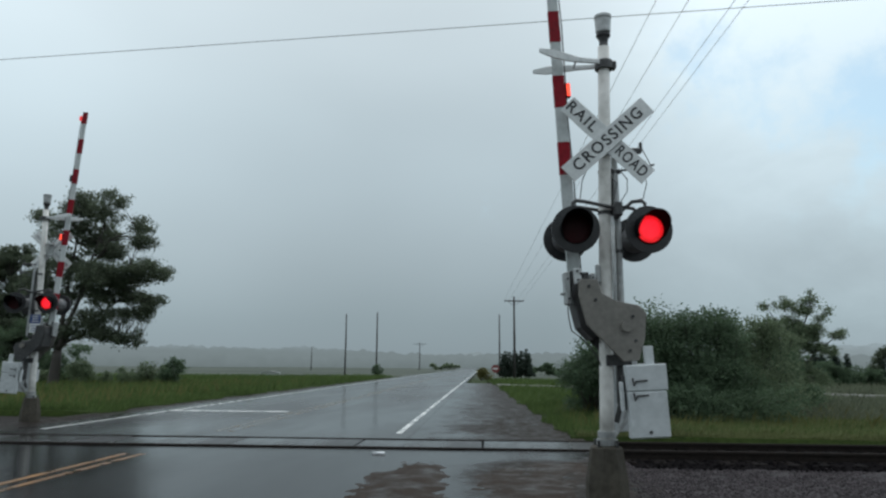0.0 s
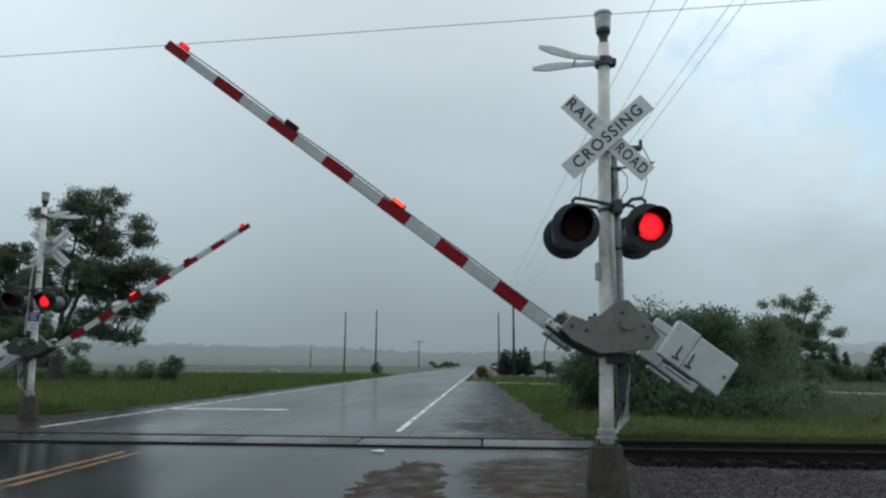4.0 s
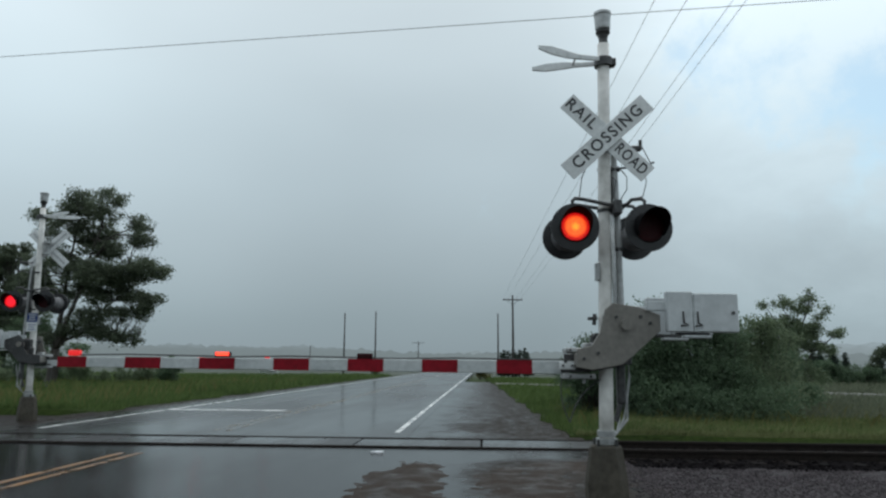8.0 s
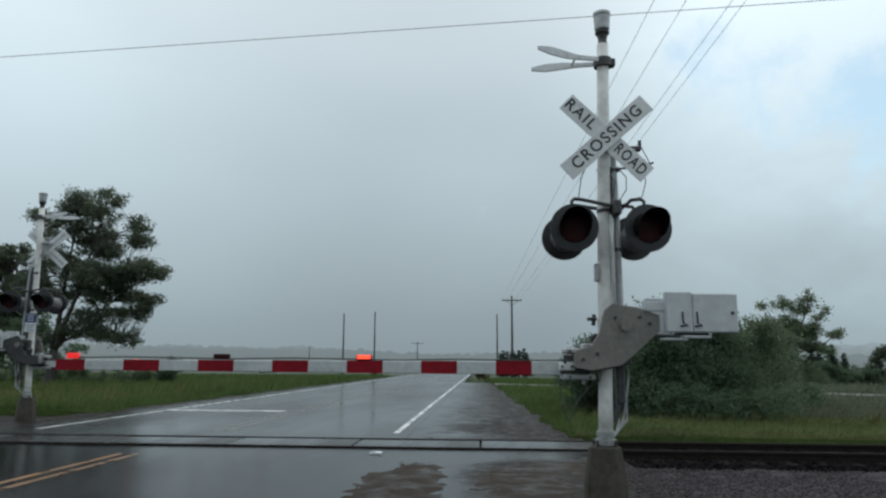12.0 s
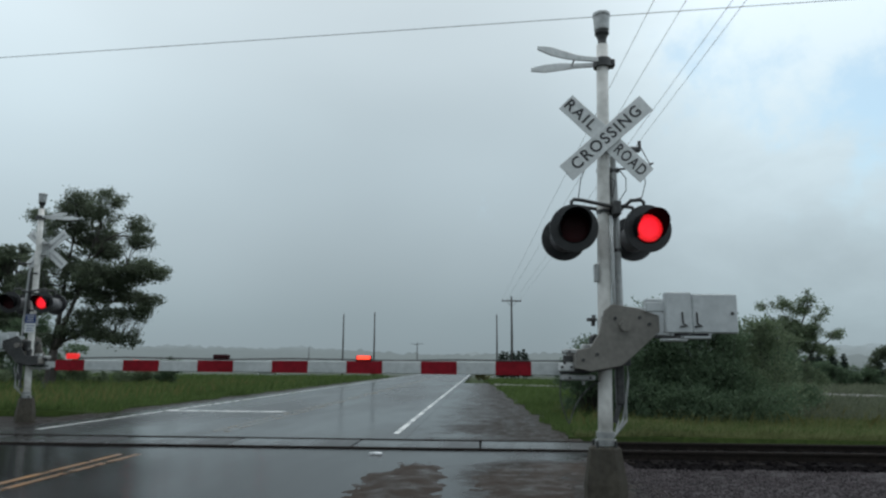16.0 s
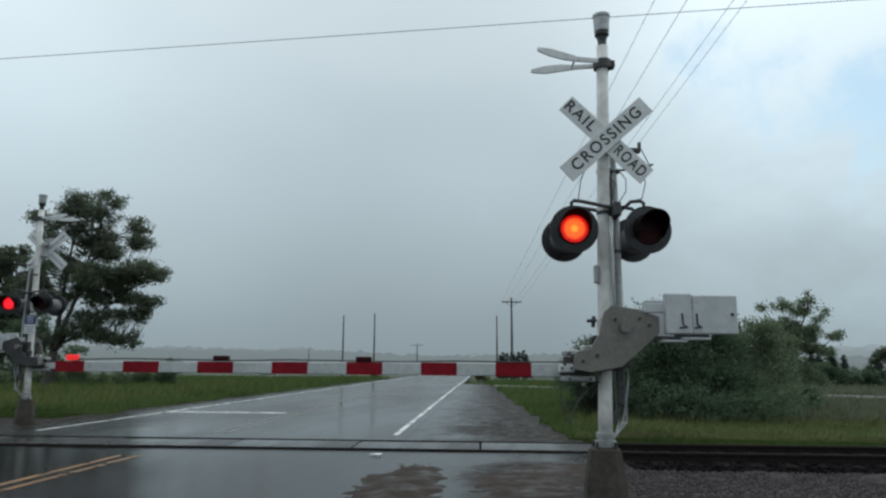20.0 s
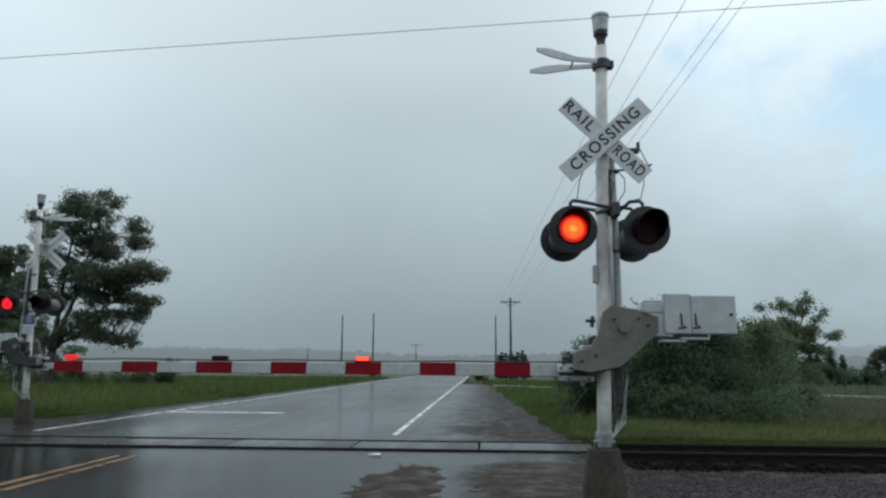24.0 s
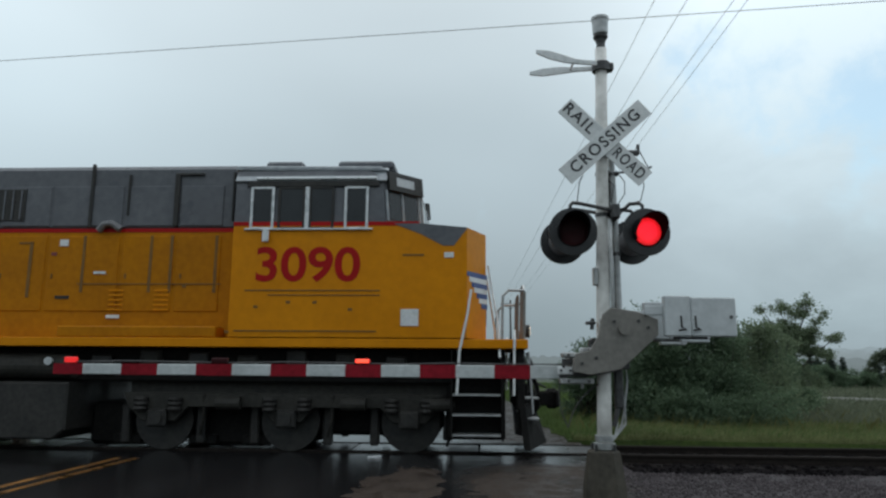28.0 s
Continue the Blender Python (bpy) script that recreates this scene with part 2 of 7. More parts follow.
def wet_road(name, dark, light, dry=0.34, wet=0.10, patch=0.35, ior=1.27):
    """Asphalt under a film of rain: aggregate grain, long wheel-worn wet patches that mirror the sky."""
    m, n, l, p = shader(name)
    co = n.new("ShaderNodeTexCoord")
    mp = n.new("ShaderNodeMapping")
    mp.inputs["Scale"].default_value = (1.0, 0.22, 1.0)
    l.new(co.outputs["Object"], mp.inputs["Vector"])
    g, s, w = (n.new("ShaderNodeTexNoise") for _ in range(3))
    g.inputs["Scale"].default_value, g.inputs["Detail"].default_value = 70, 3
    s.inputs["Scale"].default_value, s.inputs["Detail"].default_value = patch, 7
    w.inputs["Scale"].default_value, w.inputs["Detail"].default_value = 1.1, 5
    l.new(co.outputs["Object"], g.inputs["Vector"])
    l.new(mp.outputs[0], s.inputs["Vector"])
    l.new(mp.outputs[0], w.inputs["Vector"])
    add = n.new("ShaderNodeMath")
    add.operation = "MULTIPLY_ADD"
    add.inputs[1].default_value = 0.4
    l.new(g.outputs["Fac"], add.inputs[0])
    half = n.new("ShaderNodeMath")
    half.operation = "MULTIPLY"
    half.inputs[1].default_value = 0.6
    l.new(w.outputs["Fac"], half.inputs[0])
    l.new(half.outputs[0], add.inputs[2])
    ramp = n.new("ShaderNodeValToRGB")
    ramp.color_ramp.elements[0].position, ramp.color_ramp.elements[1].position = 0.35, 0.7
    ramp.color_ramp.elements[0].color, ramp.color_ramp.elements[1].color = (*dark, 1), (*light, 1)
    l.new(add.outputs[0], ramp.inputs["Fac"])
    l.new(ramp.outputs["Color"], p.inputs["Base Color"])
    mr = n.new("ShaderNodeMapRange")
    mr.inputs["From Min"].default_value, mr.inputs["From Max"].default_value = 0.4, 0.62
    mr.inputs["To Min"].default_value, mr.inputs["To Max"].default_value = wet, dry
    l.new(s.outputs["Fac"], mr.inputs["Value"])
    l.new(mr.outputs[0], p.inputs["Roughness"])
    b = n.new("ShaderNodeBump")
    b.inputs["Strength"].default_value, b.inputs["Distance"].default_value = 0.16, 0.004
    l.new(g.outputs["Fac"], b.inputs["Height"])
    b2 = n.new("ShaderNodeBump")
    b2.inputs["Strength"].default_value, b2.inputs["Distance"].default_value = 0.11, 0.03
    l.new(w.outputs["Fac"], b2.inputs["Height"])
    l.new(b.outputs[0], b2.inputs["Normal"])
    l.new(b2.outputs[0], p.inputs["Normal"])
    p.inputs["IOR"].default_value = ior
    return m


ASPHALT = wet_road("wet_asphalt", (0.012, 0.012, 0.013), (0.034, 0.034, 0.035), dry=0.30, wet=0.12)


def patchy_shoulder(name, heap_at=(0.9, 9.6, 0), clean=-0.9, dirty=0.6, least=-0.30, most=0.38, ends=11.1, far_side=False):
    """Broken wet asphalt with soft-edged mud and gravel washed over it."""
    m = wet_road(name, (0.008, 0.008, 0.0085), (0.021, 0.020, 0.021), dry=0.22, wet=0.09, patch=0.35, ior=1.20)
    n, l = m.node_tree.nodes, m.node_tree.links
    p = n["Principled BSDF"]
    co = n.new("ShaderNodeTexCoord")
    ns = n.new("ShaderNodeTexNoise")
    ns.inputs["Scale"].default_value, ns.inputs["Detail"].default_value, ns.inputs["Roughness"].default_value = 1.3, 6, 0.5
    l.new(co.outputs["Object"], ns.inputs["Vector"])
    mp = n.new("ShaderNodeVectorMath")
    mp.operation = "DISTANCE"
    l.new(co.outputs["Object"], mp.inputs[0])
    mp.inputs[1].default_value = heap_at
    heap = n.new("ShaderNodeMapRange")
    heap.inputs["From Min"].default_value, heap.inputs["From Max"].default_value = 0.0, 1.7
    heap.inputs["To Min"].default_value, heap.inputs["To Max"].default_value = 0.30, 0.0
    l.new(mp.outputs["Value"], heap.inputs["Value"])
    add = n.new("ShaderNodeMath")
    add.operation = "MULTIPLY_ADD"
    add.inputs[1].default_value = 0.6
    l.new(ns.outputs["Fac"], add.inputs[0])
    l.new(heap.outputs[0], add.inputs[2])
    even = n.new("ShaderNodeMath")
    even.operation = "ADD"
    even.inputs[1].default_value = 0.2
    l.new(add.outputs[0], even.inputs[0])
    add = even
    # the dirt lies on the shoulder side and thins out towards the lanes
    sep = n.new("ShaderNodeSeparateXYZ")
    l.new(co.outputs["Object"], sep.inputs[0])
    side = n.new("ShaderNodeMapRange")
    side.inputs["From Min"].default_value, side.inputs["From Max"].default_value = clean, dirty
    side.inputs["To Min"].default_value, side.inputs["To Max"].default_value = least, most
    l.new(sep.outputs["X"], side.inputs["Value"])
    add2 = n.new("ShaderNodeMath")
    add2.operation = "ADD"
    l.new(add.outputs[0], add2.inputs[0])
    l.new(side.outputs[0], add2.inputs[1])
    stop = n.new("ShaderNodeMapRange")
    stop.inputs["From Min"].default_value, stop.inputs["From Max"].default_value = ends - 0.5, ends + 0.4
    stop.inputs["To Min"].default_value, stop.inputs["To Max"].default_value = 0.0, -0.35
    l.new(sep.outputs["Y"], stop.inputs["Value"])
    add3 = n.new("ShaderNodeMath")
    add3.operation = "ADD"
    l.new(add2.outputs[0], add3.inputs[0])
    l.new(stop.outputs[0], add3.inputs[1])
    add = add3
    # mud tone on the oncoming side, also standing for the trees' dark reflection
    if far_side:
        other = n.new("ShaderNodeMapRange")
        other.inputs["From Min"].default_value, other.inputs["From Max"].default_value = -6.6, -9.4
        other.inputs["To Min"].default_value, other.inputs["To Max"].default_value = 0.0, 0.80
        l.new(sep.outputs["X"], other.inputs["Value"])
        add4 = n.new("ShaderNodeMath")
        add4.operation = "ADD"
        l.new(add3.outputs[0], add4.inputs[0])
        l.new(other.outputs[0], add4.inputs[1])
        add = add4
    mask = n.new("ShaderNodeMapRange")
    mask.inputs["From Min"].default_value, mask.inputs["From Max"].default_value = 0.44, 0.84
    l.new(add.outputs[0], mask.inputs["Value"])
    old_c, old_r = p.inputs["Base Color"].links[0].from_socket, p.inputs["Roughness"].links[0].from_socket
    mix = n.new("ShaderNodeMixRGB")
    l.new(mask.outputs[0], mix.inputs["Fac"])
    l.new(old_c, mix.inputs["Color1"])
    grit = n.new("ShaderNodeTexNoise")
    grit.inputs["Scale"].default_value, grit.inputs["Detail"].default_value, grit.inputs["Roughness"].default_value = 3.5, 10, 0.72
    l.new(co.outputs["Object"], grit.inputs["Vector"])
    tone = n.new("ShaderNodeValToRGB")
    tone.color_ramp.elements[0].position, tone.color_ramp.elements[1].position = 0.36, 0.66
    tone.color_ramp.elements[0].color, tone.color_ramp.elements[1].color = (0.013, 0.011, 0.0096, 1), (0.046, 0.038, 0.033, 1)
    l.new(grit.outputs["Fac"], tone.inputs["Fac"])
    l.new(tone.outputs["Color"], mix.inputs["Color2"])
    l.new(mix.outputs[0], p.inputs["Base Color"])
    mr = n.new("ShaderNodeMixRGB")
    l.new(mask.outputs[0], mr.inputs["Fac"])
    l.new(old_r, mr.inputs["Color1"])
    damp = n.new("ShaderNodeMapRange")
    damp.inputs["From Min"].default_value, damp.inputs["From Max"].default_value = 0.38, 0.62
    damp.inputs["To Min"].default_value, damp.inputs["To Max"].default_value = 0.22, 0.8
    l.new(grit.outputs["Fac"], damp.inputs["Value"])
    l.new(damp.outputs[0], mr.inputs["Color2"])
    l.new(mr.outputs[0], p.inputs["Roughness"])
    sp = n.new("ShaderNodeMapRange")
    sp.inputs["To Min"].default_value, sp.inputs["To Max"].default_value = 0.5, 0.14
    l.new(mask.outputs[0], sp.inputs["Value"])
    l.new(sp.outputs[0], p.inputs["Specular IOR Level"])
    return m


NEAR_SHOULDER = patchy_shoulder("muddy_wet_shoulder", far_side=True)
SHOULDER = patchy_shoulder("earthy_wet_shoulder", (0.6, 17.0, 0), -1.7, 0.9, -0.16, 0.36, 400.0)
LEFT_SHOULDER = patchy_shoulder("earthy_wet_shoulder_oncoming", (-11.4, 18.0, 0), -9.7, -10.8, -0.10, 0.3, 400.0)
PANEL = wet_road("wet_crossing_panel", (0.022, 0.022, 0.023), (0.055, 0.055, 0.056), dry=0.36, wet=0.10, patch=0.8, ior=1.24)
MUD = surface("brown_wet_mud", (0.016, 0.0127, 0.0107), (0.056, 0.043, 0.0355), rough=0.65, grain=22, stain=2.4, bump=0.6, bump_scale=3, spec=0.09, rough_span=0.35)
WHITE_LINE = surface("worn_white_road_paint", (0.35, 0.35, 0.34), (0.75, 0.75, 0.73), rough=0.3, grain=25, stain=2)
WORN_YELLOW = surface("nearly_worn_off_yellow_paint", (0.014, 0.013, 0.012), (0.12, 0.075, 0.02), rough=0.25, grain=18, stain=1.2)
YELLOW_LINE = surface("worn_yellow_road_paint", (0.014, 0.011, 0.008), (0.30, 0.130, 0.018), rough=0.35, grain=14, stain=2.2)
GRAVEL = surface("wet_dark_gravel", (0.030, 0.0262, 0.0275), (0.063, 0.055, 0.058), rough=0.85, grain=22, stain=1.5, bump=0.9, bump_scale=4, spec=0.15)
DARK_GRAVEL = surface("wet_black_brown_gravel", (0.016, 0.0142, 0.0135), (0.038, 0.033, 0.031), rough=0.85, grain=22, stain=1.5, bump=0.9, bump_scale=4, spec=0.12)
STONE = surface("wet_gravel_stone", (0.045, 0.039, 0.041), (0.095, 0.082, 0.086), rough=0.85, per="island", bump=0.3, spec=0.1)
BALLAST = surface("oily_black_ballast", (0.006, 0.0055, 0.006), (0.017, 0.0155, 0.016), rough=0.95, grain=22, stain=1.5, bump=0.9, bump_scale=4, spec=0.0, rough_span=0.03)
BALLAST_STONE = surface("oily_black_ballast_stone", (0.006, 0.0055, 0.006), (0.020, 0.018, 0.0185), rough=0.95, per="island", bump=0.3, spec=0.0, rough_span=0.03)
SOIL = surface("grassy_soil", (0.020, 0.030, 0.010), (0.050, 0.075, 0.020), rough=0.95, grain=9, stain=0.25, bump=0.8, bump_scale=6, spec=0.05, rough_span=0.04)


def add_far_haze(m, near=70.0, far=120.0):
    """Beyond the meadows the same sheet of ground pales: mist put into its colour, streaked field by field."""
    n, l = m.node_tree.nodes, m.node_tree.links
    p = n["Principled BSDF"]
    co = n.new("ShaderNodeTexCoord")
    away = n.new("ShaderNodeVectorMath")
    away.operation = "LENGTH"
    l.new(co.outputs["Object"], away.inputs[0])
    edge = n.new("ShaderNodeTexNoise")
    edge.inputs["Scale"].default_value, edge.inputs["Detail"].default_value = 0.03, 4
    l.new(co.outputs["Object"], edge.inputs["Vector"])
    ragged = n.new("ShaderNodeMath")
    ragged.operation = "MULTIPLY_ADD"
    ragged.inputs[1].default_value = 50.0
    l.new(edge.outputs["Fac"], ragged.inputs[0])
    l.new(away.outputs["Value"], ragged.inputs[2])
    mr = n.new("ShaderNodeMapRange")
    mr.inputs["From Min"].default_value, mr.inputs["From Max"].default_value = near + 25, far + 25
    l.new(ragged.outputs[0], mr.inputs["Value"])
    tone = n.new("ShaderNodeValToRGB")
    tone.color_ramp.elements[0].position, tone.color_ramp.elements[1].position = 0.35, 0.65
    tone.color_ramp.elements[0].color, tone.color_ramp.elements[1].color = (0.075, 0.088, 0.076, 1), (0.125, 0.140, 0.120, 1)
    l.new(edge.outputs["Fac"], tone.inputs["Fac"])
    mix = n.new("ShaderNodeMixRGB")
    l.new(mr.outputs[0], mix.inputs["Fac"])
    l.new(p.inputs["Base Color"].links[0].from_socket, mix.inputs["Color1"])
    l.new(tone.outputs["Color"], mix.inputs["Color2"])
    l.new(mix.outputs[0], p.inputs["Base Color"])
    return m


SOIL = add_far_haze(SOIL)
GRASS = foliage("grass_blades", (0.038, 0.062, 0.021), (0.144, 0.208, 0.069))
WEEDS = foliage("dull_field_weeds", (0.070, 0.084, 0.060), (0.205, 0.226, 0.152))
OLIVE_GRASS = foliage("olive_grass_blades", (0.074, 0.090, 0.038), (0.250, 0.272, 0.125))
DRY_GRASS = foliage("pale_seed_grass", (0.09, 0.10, 0.035), (0.22, 0.21, 0.085))
LEAF_TREE = foliage("tree_leaves", (0.060, 0.078, 0.056), (0.178, 0.212, 0.142))
LEAF_BUSH = foliage("bush_leaves", (0.048, 0.076, 0.050), (0.146, 0.210, 0.122))
LEAF_LIGHT = foliage("light_leaves", (0.086, 0.118, 0.074), (0.235, 0.295, 0.175))
NEEDLES = foliage("conifer_needles", (0.030, 0.045, 0.036), (0.075, 0.100, 0.076))
BARK = surface("wet_dark_bark", (0.018, 0.014, 0.011), (0.06, 0.05, 0.042), rough=0.6, grain=30, stain=4, bump=0.6)
STEEL_RAIL = surface("dark_wet_rail_steel", (0.010, 0.008, 0.007), (0.032, 0.026, 0.023), rough=0.85, metal=0.0, grain=30, spec=0.1)
TIE_WOOD = surface("creosoted_tie", (0.005, 0.0045, 0.0045), (0.016, 0.013, 0.012), rough=0.9, spec=0.04, grain=25, per="object")
MAST_PAINT = surface("weathered_white_mast_paint", (0.52, 0.51, 0.48), (0.84, 0.83, 0.80), rough=0.4, grain=12, stain=2.2, bump=0.1)
SIGN_WHITE = surface("white_sign_sheet", (0.58, 0.60, 0.60), (0.80, 0.82, 0.82), rough=0.35, grain=20, stain=2.5, bump=0.03)
SIGN_BLACK = surface("black_sign_letter", (0.012, 0.012, 0.014), (0.03, 0.03, 0.033), rough=0.4, bump=0)
SIGN_BACK = surface("grey_aluminium_sign_back", (0.32, 0.33, 0.34), (0.55, 0.56, 0.57), rough=0.45, metal=0.4, grain=20)
BLACK_PAINT = surface("black_lamp_paint", (0.010, 0.010, 0.011), (0.030, 0.030, 0.032), rough=0.35, grain=18, stain=4, bump=0.05)
LAMP_GREY = surface("weathered_grey_lamp_housing", (0.10, 0.10, 0.105), (0.24, 0.24, 0.245), rough=0.45, grain=18, stain=6)
MATT_BLACK = surface("matt_black_hood_paint", (0.005, 0.005, 0.006), (0.012, 0.012, 0.013), rough=0.95, rough_span=0.03, spec=0.05, grain=18, stain=4, bump=0.05)
GALV = surface("galvanised_steel", (0.28, 0.29, 0.29), (0.50, 0.51, 0.51), rough=0.45, metal=0.6, grain=18, stain=5)
DARK_IRON = surface("dark_iron_fitting", (0.035, 0.035, 0.036), (0.10, 0.10, 0.10), rough=0.5, metal=0.4, grain=22)
GREY_PLATE = surface("grey_painted_plate", (0.150, 0.141, 0.127), (0.235, 0.222, 0.200), rough=0.45, metal=0.1, grain=20, stain=3)
CW_PAINT = surface("pale_grey_counterweight_paint", (0.40, 0.43, 0.44), (0.58, 0.61, 0.62), rough=0.45, grain=15, stain=2.5)
CONCRETE = surface("wet_dark_concrete", (0.036, 0.032, 0.025), (0.092, 0.082, 0.066), spec=0.2, rough=0.75, grain=16, stain=3, bump=0.4)
GATE_WHITE = surface("gate_white_sheeting", (0.40, 0.43, 0.43), (0.60, 0.63, 0.63), rough=0.35, grain=20, stain=2, bump=0.02)
GATE_RED = surface("gate_red_sheeting", (0.16, 0.004, 0.010), (0.30, 0.008, 0.020), rough=0.5, grain=20, stain=2, bump=0.02, spec=0.2)
LENS_DARK = surface("dark_red_lens", (0.022, 0.005, 0.006), (0.050, 0.011, 0.013), rough=0.5, grain=60, stain=6, bump=0.3, spec=0.15)
LIT_AMBER = lamp_glow("lit_lamp_face_hot", (1.4, 0.17, 0.03), (0.62, 0.006, 0.006), 0.15, 1.1, heart=(1.6, 0.52, 0.05))
LIT_RED = lamp_glow("lit_lamp_face_red", (1.25, 0.02, 0.04), (0.75, 0.010, 0.015), 0.15, 1.1)
LIT_GATE = lamp_glow("lit_gate_lamp", (1.5, 0.12, 0.06), (1.1, 0.03, 0.03), 0.10, 1.2, dots=False)
LIT_TIP = lamp_glow("lit_tip_lamp", (0.70, 0.02, 0.02), (0.5, 0.012, 0.012), 0.10, 1.0, dots=False)
POLE_WOOD = surface("weathered_pole_wood", (0.035, 0.032, 0.030), (0.09, 0.085, 0.08), rough=0.8, grain=14, stain=1)
WIRE = surface("dark_wire", (0.06, 0.063, 0.065), (0.11, 0.115, 0.12), rough=0.6, metal=0.2)
PALE_GRAVEL = surface("pale_wet_gravel", (0.07, 0.069, 0.058), (0.14, 0.136, 0.115), rough=0.7, grain=14, stain=0.8, bump=0.5)
SIGN_RED = surface("faded_red_sign", (0.15, 0.03, 0.03), (0.25, 0.05, 0.045), rough=0.5)
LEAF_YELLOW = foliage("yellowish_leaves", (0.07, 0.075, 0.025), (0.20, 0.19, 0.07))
LITTER = surface("pale_litter", (0.6, 0.62, 0.64), (0.85, 0.86, 0.88), rough=0.4)
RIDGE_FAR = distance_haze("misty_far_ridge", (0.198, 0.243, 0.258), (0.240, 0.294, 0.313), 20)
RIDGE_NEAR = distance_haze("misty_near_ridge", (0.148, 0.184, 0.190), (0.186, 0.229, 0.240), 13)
LOCO_YELLOW = surface("loco_yellow_enamel", (0.56, 0.198, 0.002), (0.69, 0.256, 0.003), rough=0.45, spec=0.14, grain=8, stain=1.2, bump=0.02)
# darker copy of the cab yellow: grime, with the set-back hood's shade put in
LOCO_HOOD = surface("grimy_shaded_hood_yellow", (0.36, 0.128, 0.002), (0.51, 0.192, 0.003), rough=0.5, spec=0.12, grain=10, stain=0.9, bump=0.02)
LOCO_SEAM = surface("grimy_yellow_seam", (0.10, 0.05, 0.010), (0.26, 0.125, 0.014), rough=0.6)
LOCO_GREY = surface("loco_grey_enamel", (0.092, 0.098, 0.110), (0.152, 0.158, 0.172), rough=0.4, spec=0.3, grain=8, stain=1.2, bump=0.02)
LOCO_RED = surface("loco_red_band", (0.30, 0.006, 0.006), (0.44, 0.010, 0.010), rough=0.5, spec=0.15, bump=0)
LOCO_DARK = surface("grimy_running_gear", (0.010, 0.010, 0.010), (0.045, 0.042, 0.038), rough=0.55, metal=0.2, grain=14, stain=2)
LOCO_BLACK = surface("sooty_black_gear", (0.004, 0.004, 0.004), (0.018, 0.017, 0.016), rough=0.8, spec=0.15, grain=14, stain=2)
LOCO_FRAME = surface("grey_grimy_truck_frame", (0.018, 0.0175, 0.0155), (0.052, 0.049, 0.043), rough=0.6, spec=0.25, grain=14, stain=2)
LOCO_ROOF = surface("wet_loco_roof", (0.22, 0.24, 0.26), (0.40, 0.43, 0.45), rough=0.25, grain=8, stain=1)
WINDOW = surface("dark_cab_glass", (0.010, 0.012, 0.014), (0.02, 0.023, 0.026), rough=0.06, bump=0, rough_span=0.02)
SILVER = surface("silver_trim", (0.5, 0.52, 0.53), (0.75, 0.77, 0.78), rough=0.3, metal=0.3)
LOGO_BLUE = surface("blue_emblem", (0.015, 0.04, 0.16), (0.03, 0.07, 0.26), rough=0.35, bump=0)
HEADLIGHT = lamp_glow("lit_headlight", (5.0, 4.2, 3.0), (3.0, 2.3, 1.4), 0.10, 1.0, dots=False)


# ---- mesh helpers ----
def mesh_from(bm, name, material, smooth=False):
    me = bpy.data.meshes.new(name)
    bm.to_mesh(me)
    bm.free()
    me.materials.append(material)
    if smooth:
        for f in me.polygons:
            f.use_smooth = True
    return me


def part(name, bm, material, parent=None, label="", at=None, smooth=False):
    ob = new(name, bm if isinstance(bm, bpy.types.Mesh) else mesh_from(bm, name, material, smooth))
    if parent:
        ob.parent = parent
    if at is not None:
        ob.matrix_basis = at
    return tagged(ob, label)


def root(name, at, label, category, group="", kind=""):
    ob = new(name)
    ob.matrix_basis = at
    ob.empty_display_size = 0.2
    return tagged(ob, label, category, group, kind)


def box(bm, c, s, bevel=0.0, m=None):
    verts = bmesh.ops.create_cube(bm, size=1, matrix=(m or Matrix()) @ Matrix.Translation(c) @ Matrix.Diagonal((*s, 1)))["verts"]
    if bevel:
        edges = list({e for v in verts for e in v.link_edges})
        bmesh.ops.bevel(bm, geom=edges, offset=bevel, segments=1, affect="EDGES", profile=0.5)
    return bm


def rod(bm, a, b, r0, r1=None, n=10):
    a, b = Vector(a), Vector(b)
    r1 = r0 if r1 is None else r1
    m = Matrix.Translation((a + b) / 2) @ (b - a).to_track_quat("Z", "Y").to_matrix().to_4x4()
    bmesh.ops.create_cone(bm, cap_ends=True, segments=n, radius1=r0, radius2=r1, depth=(b - a).length, matrix=m)
    return bm


def tube(bm, pts, r, n=8):
    pts = [Vector(p) for p in pts]
    rings = []
    for i, p in enumerate(pts):
        d = (pts[min(i + 1, len(pts) - 1)] - pts[max(i - 1, 0)]).normalized()
        q = d.to_track_quat("Z", "Y")
        rr = r[i] if isinstance(r, (list, tuple)) else r
        rings.append([bm.verts.new(p + q @ Vector((rr * math.cos(2 * math.pi * k / n), rr * math.sin(2 * math.pi * k / n), 0))) for k in range(n)])
    for a, b in zip(rings, rings[1:]):
        for k in range(n):
            bm.faces.new((a[k], a[(k + 1) % n], b[(k + 1) % n], b[k]))
    bm.faces.new(rings[0][::-1])
    bm.faces.new(rings[-1])
    return bm


def lathe(bm, prof, m=None, n=24):
    """Turns (radius, height) pairs round z, capped at both ends."""
    m = m or Matrix()
    rings = [[bm.verts.new(m @ Vector((r * math.cos(2 * math.pi * k / n), r * math.sin(2 * math.pi * k / n), z))) for k in range(n)] for r, z in prof]
    for a, b in zip(rings, rings[1:]):
        for k in range(n):
            bm.faces.new((a[k], a[(k + 1) % n], b[(k + 1) % n], b[k]))
    bm.faces.new(rings[0][::-1])
    bm.faces.new(rings[-1])
    return bm


